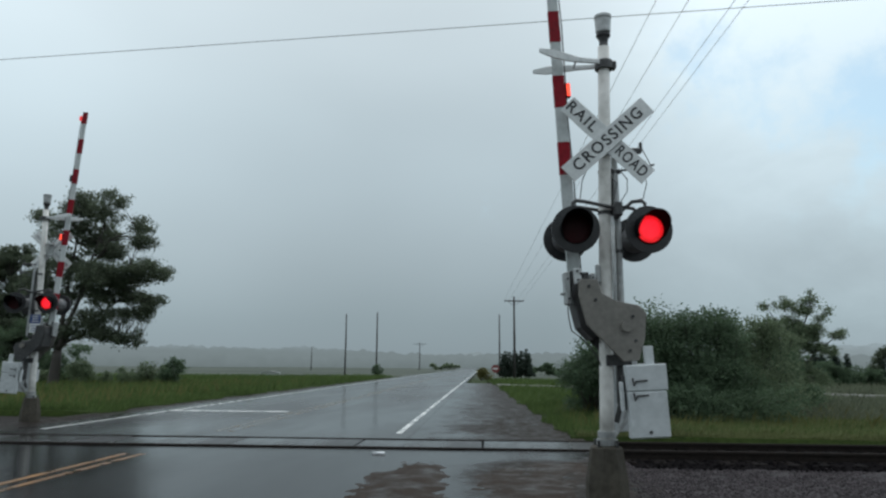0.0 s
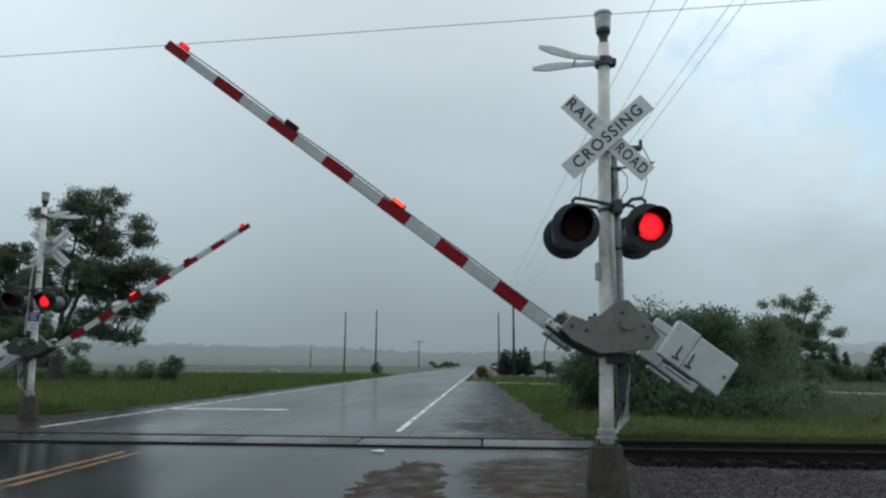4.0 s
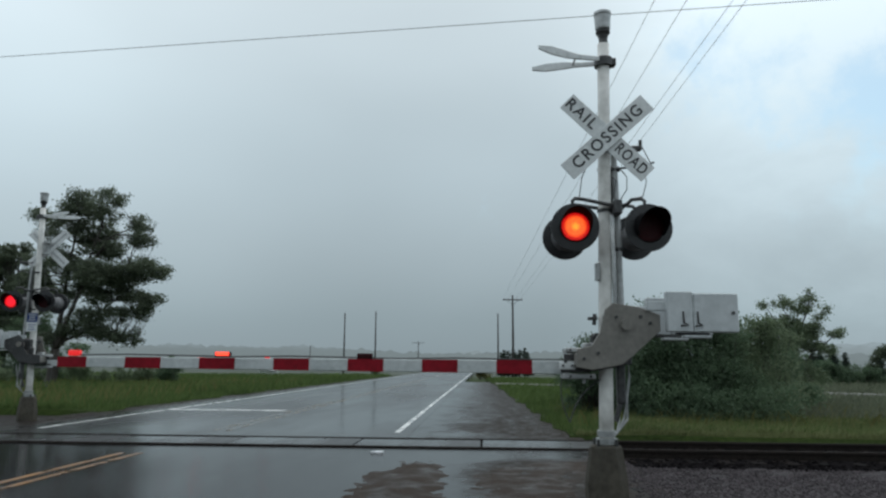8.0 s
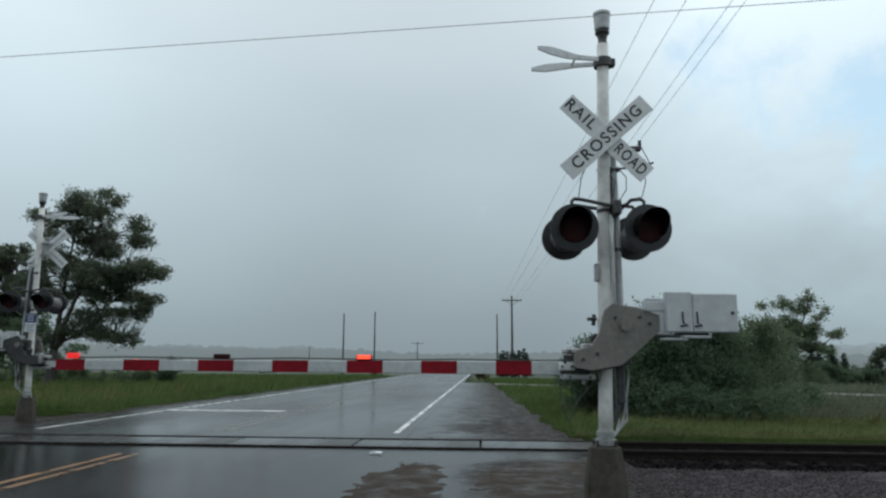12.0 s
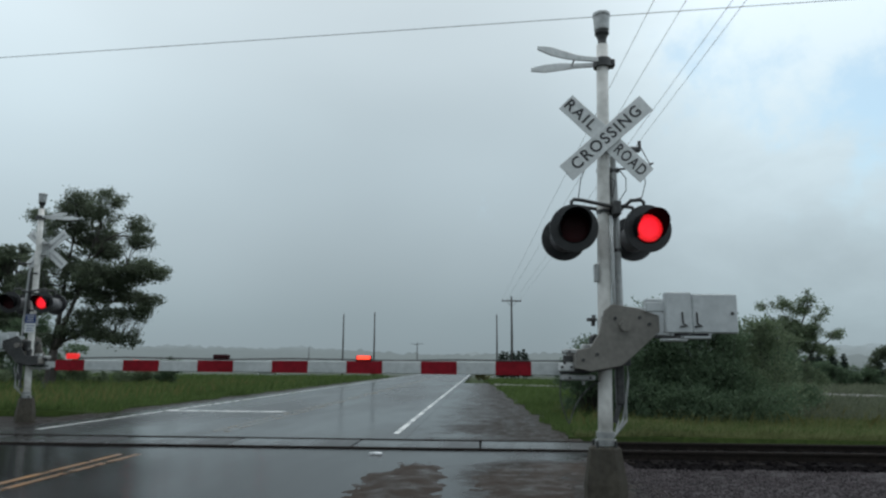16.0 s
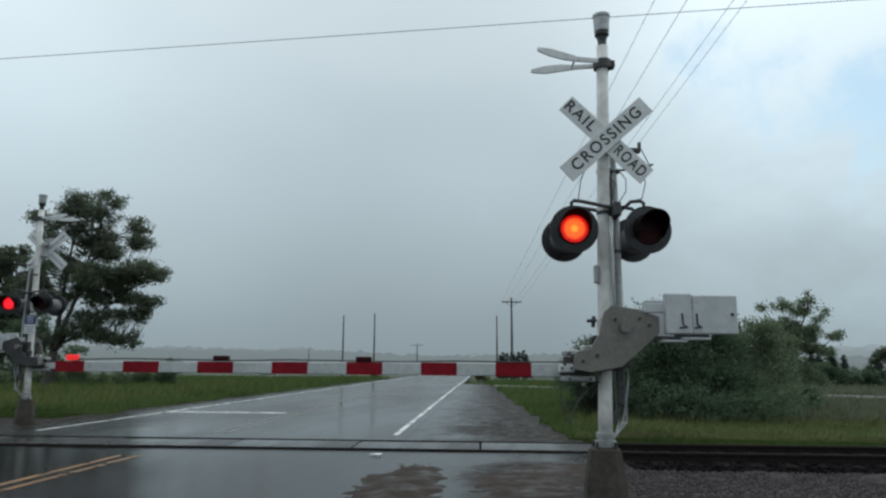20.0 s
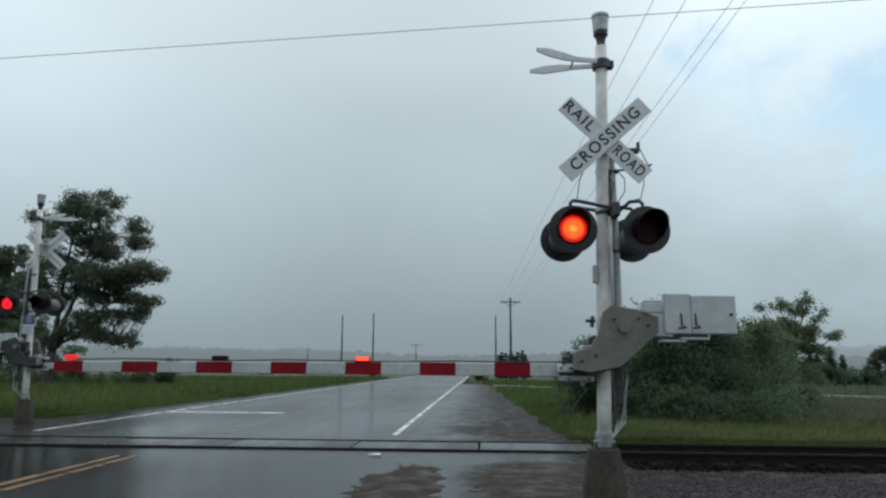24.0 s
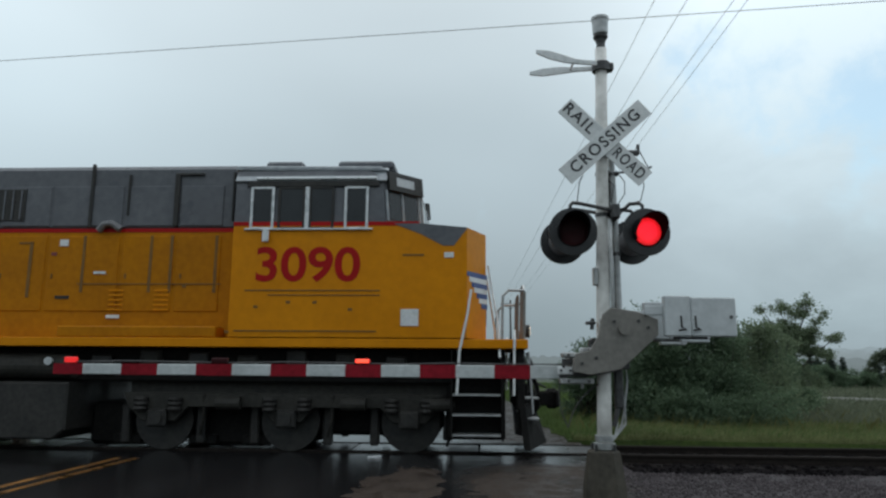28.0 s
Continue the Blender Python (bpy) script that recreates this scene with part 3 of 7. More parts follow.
def prism(bm, outline, y0, y1, m=None, bevel=0.0):
    """An outline in x and z, thick from y0 to y1."""
    m = m or Matrix()
    a = [bm.verts.new(m @ Vector((x, y0, z))) for x, z in outline]
    b = [bm.verts.new(m @ Vector((x, y1, z))) for x, z in outline]
    n = len(a)
    faces = [bm.faces.new(a[::-1]), bm.faces.new(b)]
    faces += [bm.faces.new((a[i], a[(i + 1) % n], b[(i + 1) % n], b[i])) for i in range(n)]
    bmesh.ops.recalc_face_normals(bm, faces=faces)
    if bevel:
        bmesh.ops.bevel(bm, geom=list(faces[0].edges) + list(faces[1].edges), offset=bevel, segments=1, affect="EDGES", profile=0.5)
    return bm


def text_mesh(words, size, depth=0.002, spacing=1.0):
    """Flat letters in the xy plane, centred, as mesh data."""
    cu = bpy.data.curves.new("letters", "FONT")
    cu.body, cu.size, cu.extrude, cu.align_x, cu.align_y, cu.offset, cu.space_character = words, size, depth, "CENTER", "CENTER", 0.018 * size, spacing
    ob = bpy.data.objects.new("letters", cu)
    scene.collection.objects.link(ob)
    dg = bpy.context.evaluated_depsgraph_get()
    me = bpy.data.meshes.new_from_object(ob.evaluated_get(dg))
    bpy.data.objects.remove(ob)
    return me


FACE = pose(0, 0, 0, 90)   # turns the xy plane to face -y


def pydata(name, verts, faces, material):
    me = bpy.data.meshes.new(name)
    me.from_pydata([tuple(v) for v in verts], [], faces)
    me.materials.append(material)
    return me
# ---- the setting: u runs along the track, v along the road ----
ROAD = pose(0, 0, 0, 0, 0, -3)
TRACK_V, GAUGE = 13.23, 1.435
NEAR_RAIL, FAR_RAIL = TRACK_V - GAUGE / 2 - 0.035, TRACK_V + GAUGE / 2 + 0.035
CENTRE, RIGHT_EDGE, LEFT_EDGE = -5.55, -1.78, -9.55


def structure(name, bm, material, label, category="", smooth=False):
    ob = part(name, bm, material, None, label, ROAD, smooth)
    return tagged(ob, label, category or name.replace("_", " "), kind="structure")


def rnd(a, b):
    return random.uniform(a, b)


def build_ground():
    random.seed(3)
    bm = bmesh.new()
    radii = [0, 4, 8, 12, 16, 20, 25, 30, 36, 44, 55, 70, 90, 120, 170, 250, 400, 700, 1300, 2500]
    n = 72
    rings = [[bm.verts.new((0, 0, -0.27))]]
    for r in radii[1:]:
        ring = []
        for k in range(n):
            a = 2 * math.pi * k / n
            x, y = r * math.cos(a), r * math.sin(a)
            # gentle unevenness, away from the road and the track
            away = min(1, max(0, (abs(x + 4.5) - 8) / 12)) * min(1, max(0, (abs(y - 13) - 3) / 10))
            ring.append(bm.verts.new((x, y, -0.27 + away * 0.3 * (noise.noise((x * 0.05, y * 0.05, 0)) + 0.1))))
        rings.append(ring)
    for k in range(n):
        bm.faces.new((rings[0][0], rings[1][k], rings[1][(k + 1) % n]))
    for a, b in zip(rings[1:], rings[2:]):
        for k in range(n):
            bm.faces.new((a[k], b[k], b[(k + 1) % n], a[(k + 1) % n]))
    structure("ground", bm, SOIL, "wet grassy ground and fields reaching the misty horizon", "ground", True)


def slab(bm, u0, u1, v0, v1, z=0.0, thick=0.3, steps=1):
    """A strip of pavement; u0 and u1 may be (near, far) pairs."""
    a0, a1 = u0 if isinstance(u0, tuple) else (u0, u0)
    b0, b1 = u1 if isinstance(u1, tuple) else (u1, u1)
    rows = []
    for i in range(steps + 1):
        f = i / steps
        v, l, r = v0 + (v1 - v0) * f, a0 + (a1 - a0) * f, b0 + (b1 - b0) * f
        rows.append([bm.verts.new(p) for p in ((l, v, z), (r, v, z), (r, v, z - thick), (l, v, z - thick))])
    for a, b in zip(rows, rows[1:]):
        for k in range(4):
            bm.faces.new((a[k], a[(k + 1) % 4], b[(k + 1) % 4], b[k]))
    bm.faces.new(rows[0][::-1])
    bm.faces.new(rows[-1])
    bmesh.ops.recalc_face_normals(bm, faces=bm.faces[:])
    return bm


def blob(cx, cy, rx, ry, seed, z, n=40):
    """A flat patch with an uneven edge."""
    bm = bmesh.new()
    pts = []
    for k in range(n):
        a = 2 * math.pi * k / n
        s = 1 + 0.55 * noise.noise((math.cos(a) * 1.3 + seed, math.sin(a) * 1.3, seed)) + 0.25 * noise.noise((math.cos(a) * 4, math.sin(a) * 4, seed * 2.0))
        pts.append((cx + rx * s * math.cos(a), cy + ry * s * math.sin(a)))
    f = bm.faces.new([bm.verts.new((x, y, z)) for x, y in pts])
    bmesh.ops.triangulate(bm, faces=[f])
    return bm


def build_road():
    structure("road", slab(bmesh.new(), LEFT_EDGE - 0.3, 2.15, -25, NEAR_RAIL - 0.10), NEAR_SHOULDER, "rain-wet two-lane asphalt road before the railway", "road")
    structure("road", slab(bmesh.new(), LEFT_EDGE - 0.3, RIGHT_EDGE + 0.3, FAR_RAIL + 0.10, 900, steps=12), ASPHALT, "rain-wet two-lane asphalt road beyond the railway", "road")
    structure("shoulder", slab(bmesh.new(), RIGHT_EDGE + 0.3, (2.0, 0.9), FAR_RAIL + 0.10, 60, z=-0.006, steps=4), SHOULDER, "dark wet asphalt shoulder tapering beyond the track", "road shoulder")
    structure("shoulder", slab(bmesh.new(), -11.6, LEFT_EDGE - 0.3, -25, NEAR_RAIL - 0.10, z=-0.006), LEFT_SHOULDER, "dark wet shoulder on the oncoming side", "road shoulder")
    structure("shoulder", slab(bmesh.new(), (-11.3, -10.6), LEFT_EDGE - 0.3, FAR_RAIL + 0.10, 120, z=-0.006, steps=4), LEFT_SHOULDER, "narrow wet shoulder beside the far grass", "road shoulder")
    base = structure("crossing_bed", slab(bmesh.new(), -11.9, 2.3, NEAR_RAIL - 0.6, FAR_RAIL + 0.6, z=-0.14, thick=0.1), GRAVEL, "dark ballast bed under the crossing panels", "crossing bed")
    me = None
    for i in range(6):
        u = -11.4 + i * 2.28
        if me is None:
            bm = bmesh.new()
            box(bm, (1.13, 0, -0.06), (2.25, GAUGE - 0.17, 0.12), 0.012)
            me = mesh_from(bm, "crossing_panel", PANEL)
        ob = part("crossing_panel", me, None, base, at=Matrix.Translation((u, TRACK_V, 0.002 + 0.004 * (i % 2))))
    # paint
    h = 0.004
    for v0, v1, where in ((-20, NEAR_RAIL - 0.5, "before"), (FAR_RAIL + 1.2, 300, "beyond")):
        for side, u in (("right", RIGHT_EDGE), ("left", LEFT_EDGE)):
            if where == "before" and side == "right":
                continue
            structure("edge_line", slab(bmesh.new(), u - 0.06, u + 0.06, v0, v1, z=h, thick=0.003, steps=6), WHITE_LINE, "worn white edge line on the wet road", "road marking")
        for du in (-0.14, 0.14):
            structure("centre_line", slab(bmesh.new(), CENTRE + du - 0.055, CENTRE + du + 0.055, v0, v1 - 0.7 if where == "before" else 200, z=h, thick=0.003, steps=6), YELLOW_LINE if where == "before" else WORN_YELLOW, "worn double yellow centre line", "road marking")
    structure("stop_line", slab(bmesh.new(), LEFT_EDGE + 0.1, CENTRE - 0.35, 21.4, 21.85, z=h + 0.002, thick=0.003), WHITE_LINE, "worn white stop bar across the oncoming lane", "road marking")


def verge_in(v, side):
    """Ragged inner edge of the grass verge."""
    if side > 0:
        return 1.75 - (v - 15) * 0.021 + 0.45 * noise.noise((v * 0.55, 0, 0)) + 0.15 * noise.noise((v * 2.3, 5, 0))
    return -11.15 + (v - 17) * 0.008 + 0.4 * noise.noise((v * 0.5, 9, 0)) + 0.15 * noise.noise((v * 2.1, 5, 0))


def verge_z(u, v, side):
    off = max(0.0, (u - verge_in(v, side)) * side)
    return 0.012 + 0.05 * min(1, off / 1.5) - 0.10 * min(1, off / 12) + 0.03 * noise.noise((u * 0.9, v * 0.9, 2))


def build_verges():
    for side, v0, v1, out, label in ((1, TRACK_V + 1.45, 75, 45, "wet grassy verge beyond the track"), (-1, 20.2, 95, 62, "wet grassy verge beyond the far signal")):
        bm, rows = bmesh.new(), []
        for i in range(150):
            v = v0 + (v1 - v0) * (i / 149) ** 1.6
            e = verge_in(v, side)
            row = [bm.verts.new((e - side * 0.02, v, -0.3))]
            for k in range(26):
                u = e + side * out * (k / 25) ** 2
                z = verge_z(u, v, side)
                row.append(bm.verts.new((u, v, -0.3 if i in (0, 149) or k == 25 else z)))
            rows.append(row)
        for p, q in zip(rows, rows[1:]):
            for k in range(26):
                bm.faces.new((p[k], p[k + 1], q[k + 1], q[k]) if side > 0 else (p[k], q[k], q[k + 1], p[k + 1]))
        bmesh.ops.recalc_face_normals(bm, faces=bm.faces[:])
        structure("verge", bm, SOIL, label, "grass verge", True)


def lane_v(u):
    return 52.2 - 0.80 * (u - 2.5)


def build_mud(u0, v0, ru, rv, high, seed, label):
    """A low heap of washed-up mud: its uneven rim runs out under the road's surface."""
    n = 56
    verts, faces = [], []
    for i in range(n):
        for k in range(n):
            a, b = -1.35 + 2.7 * i / (n - 1), -1.35 + 2.7 * k / (n - 1)
            u, v = u0 + a * ru, v0 + b * rv
            rim = 1 - math.hypot(a, b) + 0.40 * noise.noise((u * 1.9, v * 1.5, seed)) + 0.2 * noise.noise((u * 6, v * 5, seed))
            z = high * min(1.0, max(-0.5, rim)) + 0.012 * noise.noise((u * 8, v * 8, seed)) * min(1, max(0, rim * 4)) + 0.005 * noise.noise((u * 25, v * 25, seed))
            verts.append((u, v, z - 0.005 if rim > -0.3 and u < 2.05 else -0.03))
    for i in range(n - 1):
        for k in range(n - 1):
            q = (i * n + k, (i + 1) * n + k, (i + 1) * n + k + 1, i * n + k + 1)
            if max(verts[j][2] for j in q) > -0.02:
                faces.append(q)
    me = pydata("mud_heap", verts, faces, MUD)
    me.shade_smooth()
    ob = part("mud_heap", me, None, None, label, ROAD)
    tagged(ob, label, "mud heap", kind="structure")


def build_lane():
    """A gravel drive that leaves the road beyond the conifers' side."""
    bm = bmesh.new()
    rows = []
    for i in range(40):
        u = 1.0 + i * 0.9
        v = lane_v(u) + 0.25 * math.sin(i * 0.5)
        rows.append([bm.verts.new((u, v + dv, z)) for dv, z in ((-1.5, -0.12), (-1.2, 0.075), (1.2, 0.085), (1.5, -0.12))])
    for p, q in zip(rows, rows[1:]):
        for k in range(3):
            bm.faces.new((p[k], q[k], q[k + 1], p[k + 1]))
    structure("gravel_lane", bm, PALE_GRAVEL, "pale wet gravel drive leaving the road", "gravel drive")


def build_track():
    track = new("railway_track")
    track.matrix_basis = ROAD
    tagged(track, "single railway track on dark wet ballast", "railway track", kind="structure")
    prof = [(-0.07, -0.17), (0.07, -0.17), (0.07, -0.155), (0.012, -0.135), (0.012, -0.045), (0.036, -0.035), (0.036, 0.0), (0.028, 0.008), (-0.028, 0.008), (-0.036, 0.0), (-0.036, -0.035), (-0.012, -0.045), (-0.012, -0.135), (-0.07, -0.155)]
    for v, up in ((NEAR_RAIL, 0.022), (FAR_RAIL, 0.008)):
        bm = prism(bmesh.new(), prof, -140, 680, pose(0, 0, 0, 0, 0, 90))
        part("rail", bm, STEEL_RAIL, track, "worn steel rail, rusty web", at=Matrix.Translation((-4, v, up)))
    bm = box(bmesh.new(), (0, 0, -0.09), (0.22, 2.6, 0.16), 0.015)
    tie = mesh_from(bm, "tie", TIE_WOOD)
    for i in range(150):
        u = -47 + i * 0.52
        if -11.6 < u < 2.15:
            continue
        part("tie", tie, None, track, at=Matrix.Translation((u, TRACK_V + rnd(-0.03, 0.03), -0.10)) @ pose(0, 0, 0, 0, 0, rnd(-1, 1)))
    # ballast bank: a rough ridge on both sides of the road
    for side, u0, u1 in (("left", -75, -11.75), ("right", 2.3, 45)):
        xs = np.linspace(u0, u1, 180)
        for lo, hi, mat, words in ((-2.9, -1.65, GRAVEL, "brown-grey wet ballast slope"), (-1.65, 2.9, BALLAST, "oily black ballast between the rails")):
            bm = bmesh.new()
            ys = np.linspace(lo, hi, 8 if hi < 0 else 20)
            grid = []
            for x in xs:
                col = []
                for y in ys:
                    a = abs(y)
                    z = -0.13 if a < 1.5 else -0.13 - (a - 1.5) * 0.09
                    end = 0 if a > 2.85 else 1
                    z += end * 0.05 * noise.noise((x * 5, y * 5, 3)) + end * 0.03 * noise.noise((x * 13, y * 13, 5))
                    col.append(bm.verts.new((x, TRACK_V + y, z)))
                grid.append(col)
            for a, b in zip(grid, grid[1:]):
                for i in range(len(ys) - 1):
                    bm.faces.new((a[i], b[i], b[i + 1], a[i + 1]))
            part("ballast_bed", bm, mat, track, words)
    # loose stones on the bank nearest the road
    rs = np.random.RandomState(5)
    shape = np.array([(-1, -1, -1), (1, -1, -1), (1, 1, -1), (-1, 1, -1), (-0.6, -0.7, 0.8), (0.7, -0.6, 0.7), (0.6, 0.7, 0.9), (-0.7, 0.6, 0.75)])
    quads = [(0, 3, 2, 1), (4, 5, 6, 7), (0, 1, 5, 4), (1, 2, 6, 5), (2, 3, 7, 6), (3, 0, 4, 7)]
    bank = [(rs.uniform(2.3, 14), TRACK_V + rs.uniform(-2.6, 2.4)) for _ in range(5200)] + [(rs.uniform(-20, -11.8), TRACK_V + rs.uniform(-2.4, 2.4)) for _ in range(1500)] + [(rs.uniform(2.3, 12), TRACK_V - rs.uniform(1.6, 2.9)) for _ in range(6000)]
    apron = [(rs.uniform(2.2, 8), rs.uniform(7.3, 10.6)) for _ in range(6000)] + [p for p in bank if p[1] < TRACK_V - 1.6 + rs.uniform(-0.1, 0.1)]
    apron += [(2.16 - abs(rs.normal()) * 0.22, rs.uniform(6.5, 11.8)) for _ in range(1500)]
    bank = [p for p in bank if p[1] > TRACK_V - 1.7]
    for spots, mat, label, big in ((bank, BALLAST_STONE, "loose black oily ballast stones", 0.04), (apron, STONE, "loose brown-grey wet gravel", 0.017)):
        verts, faces = [], []
        for u, v in spots:
            s = rs.uniform(0.012, big) * np.array([1, rs.uniform(0.7, 1.2), rs.uniform(0.5, 0.9)])
            a = rs.uniform(0, 6.3)
            c, d = math.cos(a), math.sin(a)
            p = (shape + rs.uniform(-0.2, 0.2, shape.shape)) * s
            q = np.stack([p[:, 0] * c - p[:, 1] * d + u, p[:, 0] * d + p[:, 1] * c + v, p[:, 2] + (0.003 if u < 2.16 and u > -5 and v < NEAR_RAIL - 0.2 else (-0.12 if abs(v - TRACK_V) < 1.6 else (0.012 - abs(v - TRACK_V) * 0.09 if v > 10.62 else -0.14)))], 1)
            k = len(verts)
            verts += q.tolist()
            faces += [tuple(i + k for i in f) for f in quads]
        ob = part("ballast_stones", pydata("ballast_stones", verts, faces, mat), None, track, label)
        tagged(ob, kind="stuff")
    bm = slab(bmesh.new(), 2.15, 40, -20, TRACK_V - 2.6, z=-0.15, thick=0.15)
    structure("gravel_apron", bm, GRAVEL, "dark wet gravel beside the road before the track", "gravel ground")
    bm = slab(bmesh.new(), -50, -11.6, -20, TRACK_V - 2.6, z=-0.15, thick=0.15)
    structure("gravel_apron", bm, DARK_GRAVEL, "dark wet gravel beside the oncoming shoulder", "gravel ground")
    bm = slab(bmesh.new(), -15.5, -11.35, TRACK_V + 2.3, 20.5, z=-0.12, thick=0.2)
    structure("gravel_apron", bm, DARK_GRAVEL, "dark gravel round the far signal", "gravel ground")


def build_distance():
    """Two ridges in the mist, far behind the fields."""
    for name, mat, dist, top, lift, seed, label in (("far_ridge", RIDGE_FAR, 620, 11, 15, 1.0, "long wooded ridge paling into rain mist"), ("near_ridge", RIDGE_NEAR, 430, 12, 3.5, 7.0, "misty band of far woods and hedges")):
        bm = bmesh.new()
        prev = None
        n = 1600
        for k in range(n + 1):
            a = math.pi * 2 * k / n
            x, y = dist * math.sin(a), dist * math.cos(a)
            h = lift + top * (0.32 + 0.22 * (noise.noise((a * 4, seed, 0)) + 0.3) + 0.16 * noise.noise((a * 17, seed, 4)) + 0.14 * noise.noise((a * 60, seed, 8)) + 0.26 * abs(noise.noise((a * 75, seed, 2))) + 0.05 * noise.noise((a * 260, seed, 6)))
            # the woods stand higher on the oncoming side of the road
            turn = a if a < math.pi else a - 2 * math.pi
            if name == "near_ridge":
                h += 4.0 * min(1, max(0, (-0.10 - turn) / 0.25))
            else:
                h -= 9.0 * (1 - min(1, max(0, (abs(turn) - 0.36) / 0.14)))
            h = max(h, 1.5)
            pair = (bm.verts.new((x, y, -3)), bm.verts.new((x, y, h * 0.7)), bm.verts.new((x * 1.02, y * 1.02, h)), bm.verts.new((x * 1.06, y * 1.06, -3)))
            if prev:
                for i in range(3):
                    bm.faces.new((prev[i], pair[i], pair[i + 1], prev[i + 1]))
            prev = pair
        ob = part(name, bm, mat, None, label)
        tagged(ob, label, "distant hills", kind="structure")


build_ground()
build_road()
build_verges()
build_lane()
build_mud(-0.98, 8.7, 0.62, 2.1, 0.05, 3.1, "low heap of brown wet mud on the road")
build_mud(0.55, 8.9, 0.75, 1.6, 0.022, 8.4, "thin spread of brown mud at the road's edge")
build_mud(1.15, 10.4, 0.6, 0.8, 0.018, 5.7, "patch of brown mud before the signal's footing")
build_track()
build_distance()


# ---- plants ----
def leaf_mesh(name, clumps, count, size, seed, material, sub=22, spread=0.2):
    """Many small leaves in uneven sub-clusters. clumps: x, y, z, radius, flatness."""
    rs = np.random.RandomState(seed)
    weight = np.array([c[3] ** 2 for c in clumps])
    pick = rs.choice(len(clumps), count, p=weight / weight.sum())
    cl = np.array(clumps)
    centres = []
    for c in clumps:
        d = rs.normal(size=(sub, 3))
        d /= np.linalg.norm(d, axis=1)[:, None]
        d *= (rs.uniform(0.25, 1.0, (sub, 1)) ** 0.5) * c[3]
        d[:, 2] *= c[4]
        centres.append(d + np.array(c[:3]))
    centres = np.array(centres)
    k = rs.randint(0, sub, count)
    pos = centres[pick, k] + rs.normal(size=(count, 3)) * (cl[pick, 3] * spread)[:, None] * np.array([1, 1, 0.7])
    pos[:, 2] = np.maximum(pos[:, 2], 0.05)
    a = rs.normal(size=(count, 3))
    a /= np.linalg.norm(a, axis=1)[:, None]
    b = np.cross(a, rs.normal(size=(count, 3)))
    b /= np.linalg.norm(b, axis=1)[:, None]
    s = size * rs.uniform(0.6, 1.3, (count, 1))
    a, b = a * s, b * s * 0.45
    v = np.stack([pos - a * 0.5, pos + b * 0.5, pos + a * 0.5, pos - b * 0.5], 1).reshape(-1, 3)
    f = np.arange(count * 4).reshape(-1, 4)
    me = bpy.data.meshes.new(name)
    me.from_pydata(v.tolist(), [], f.tolist())
    me.materials.append(material)
    return me, centres


def build_tree(name, at, clumps, fork, trunk_r, count, leaf, seed, material, label, category="tree", lean=(0, 0), twigs=4, sub=22, spread=0.2, boughs=()):
    """A tapered trunk, its great boughs, a limb to every clump, and the crown. boughs: (radius, points)."""
    rs = np.random.RandomState(seed + 50)
    tree = root(name, Matrix.Translation(at), label, category)
    me, centres = leaf_mesh("crown", clumps, count, leaf, seed, material, sub, spread)
    part("crown", me, None, tree)
    trunk = [(lean[0] * q, lean[1] * q, fork * q) for q in (0.08, 0.3, 0.5, 0.75, 1.0)]
    ends = (1.05, 0.98, 0.92, 0.86, 0.78) if boughs else (1.05, 0.92, 0.75, 0.5, 0.2)
    bm = tube(bmesh.new(), [(0, 0, -0.3)] + trunk, [trunk_r * q for q in (1.5,) + ends], 10)
    part("trunk", bm, BARK, tree, "dark wet bark", smooth=True)
    carry = [(Vector(p), trunk_r) for p in trunk[1:]]
    for r, pts in boughs:
        pts = [Vector(p) for p in pts]
        fine = [a.lerp(b, k / 3) + Vector((rs.normal() * 0.06, rs.normal() * 0.06, 0)) for a, b in zip(pts, pts[1:]) for k in range(3)] + [pts[-1]]
        radii = [r * (1 - 0.82 * k / (len(fine) - 1)) for k in range(len(fine))]
        part("bough", tube(bmesh.new(), fine, radii, 8), BARK, tree, smooth=True)
        carry += list(zip(fine[2:], radii[2:]))
    for c, cs in zip(clumps, centres):
        bm = bmesh.new()
        end = Vector(c[:3])
        if boughs:
            start, thick = min(carry, key=lambda q: (q[0] - end).length + (1.5 if q[0].z > end.z + 0.2 else 0))
            r = min(thick * 0.55, 0.018 + c[3] * 0.06)
        else:
            up = min(1.0, max(0.28, rs.uniform(0.55, 0.85) * end.z / fork))
            start = Vector((lean[0] * up, lean[1] * up, fork * up))
            r = min(trunk_r * 0.42, 0.02 + c[3] * 0.075) * (0.6 + 0.5 * rs.rand())
        mid = start.lerp(end, 0.5) + Vector((rs.normal() * 0.15, rs.normal() * 0.15, 0.2 * rs.rand()))
        tube(bm, [start, start.lerp(mid, 0.5), mid, end], [r, r * 0.8, r * 0.55, r * 0.25], 6)
        for j in range(twigs):
            tip = Vector(cs[rs.randint(len(cs))])
            s = mid.lerp(end, rs.rand())
            tube(bm, [s, s.lerp(tip, 0.5) + Vector((0, 0, 0.1)), tip], [r * 0.22, r * 0.15, r * 0.07], 4)
        part("limb", bm, BARK, tree)
    return tree


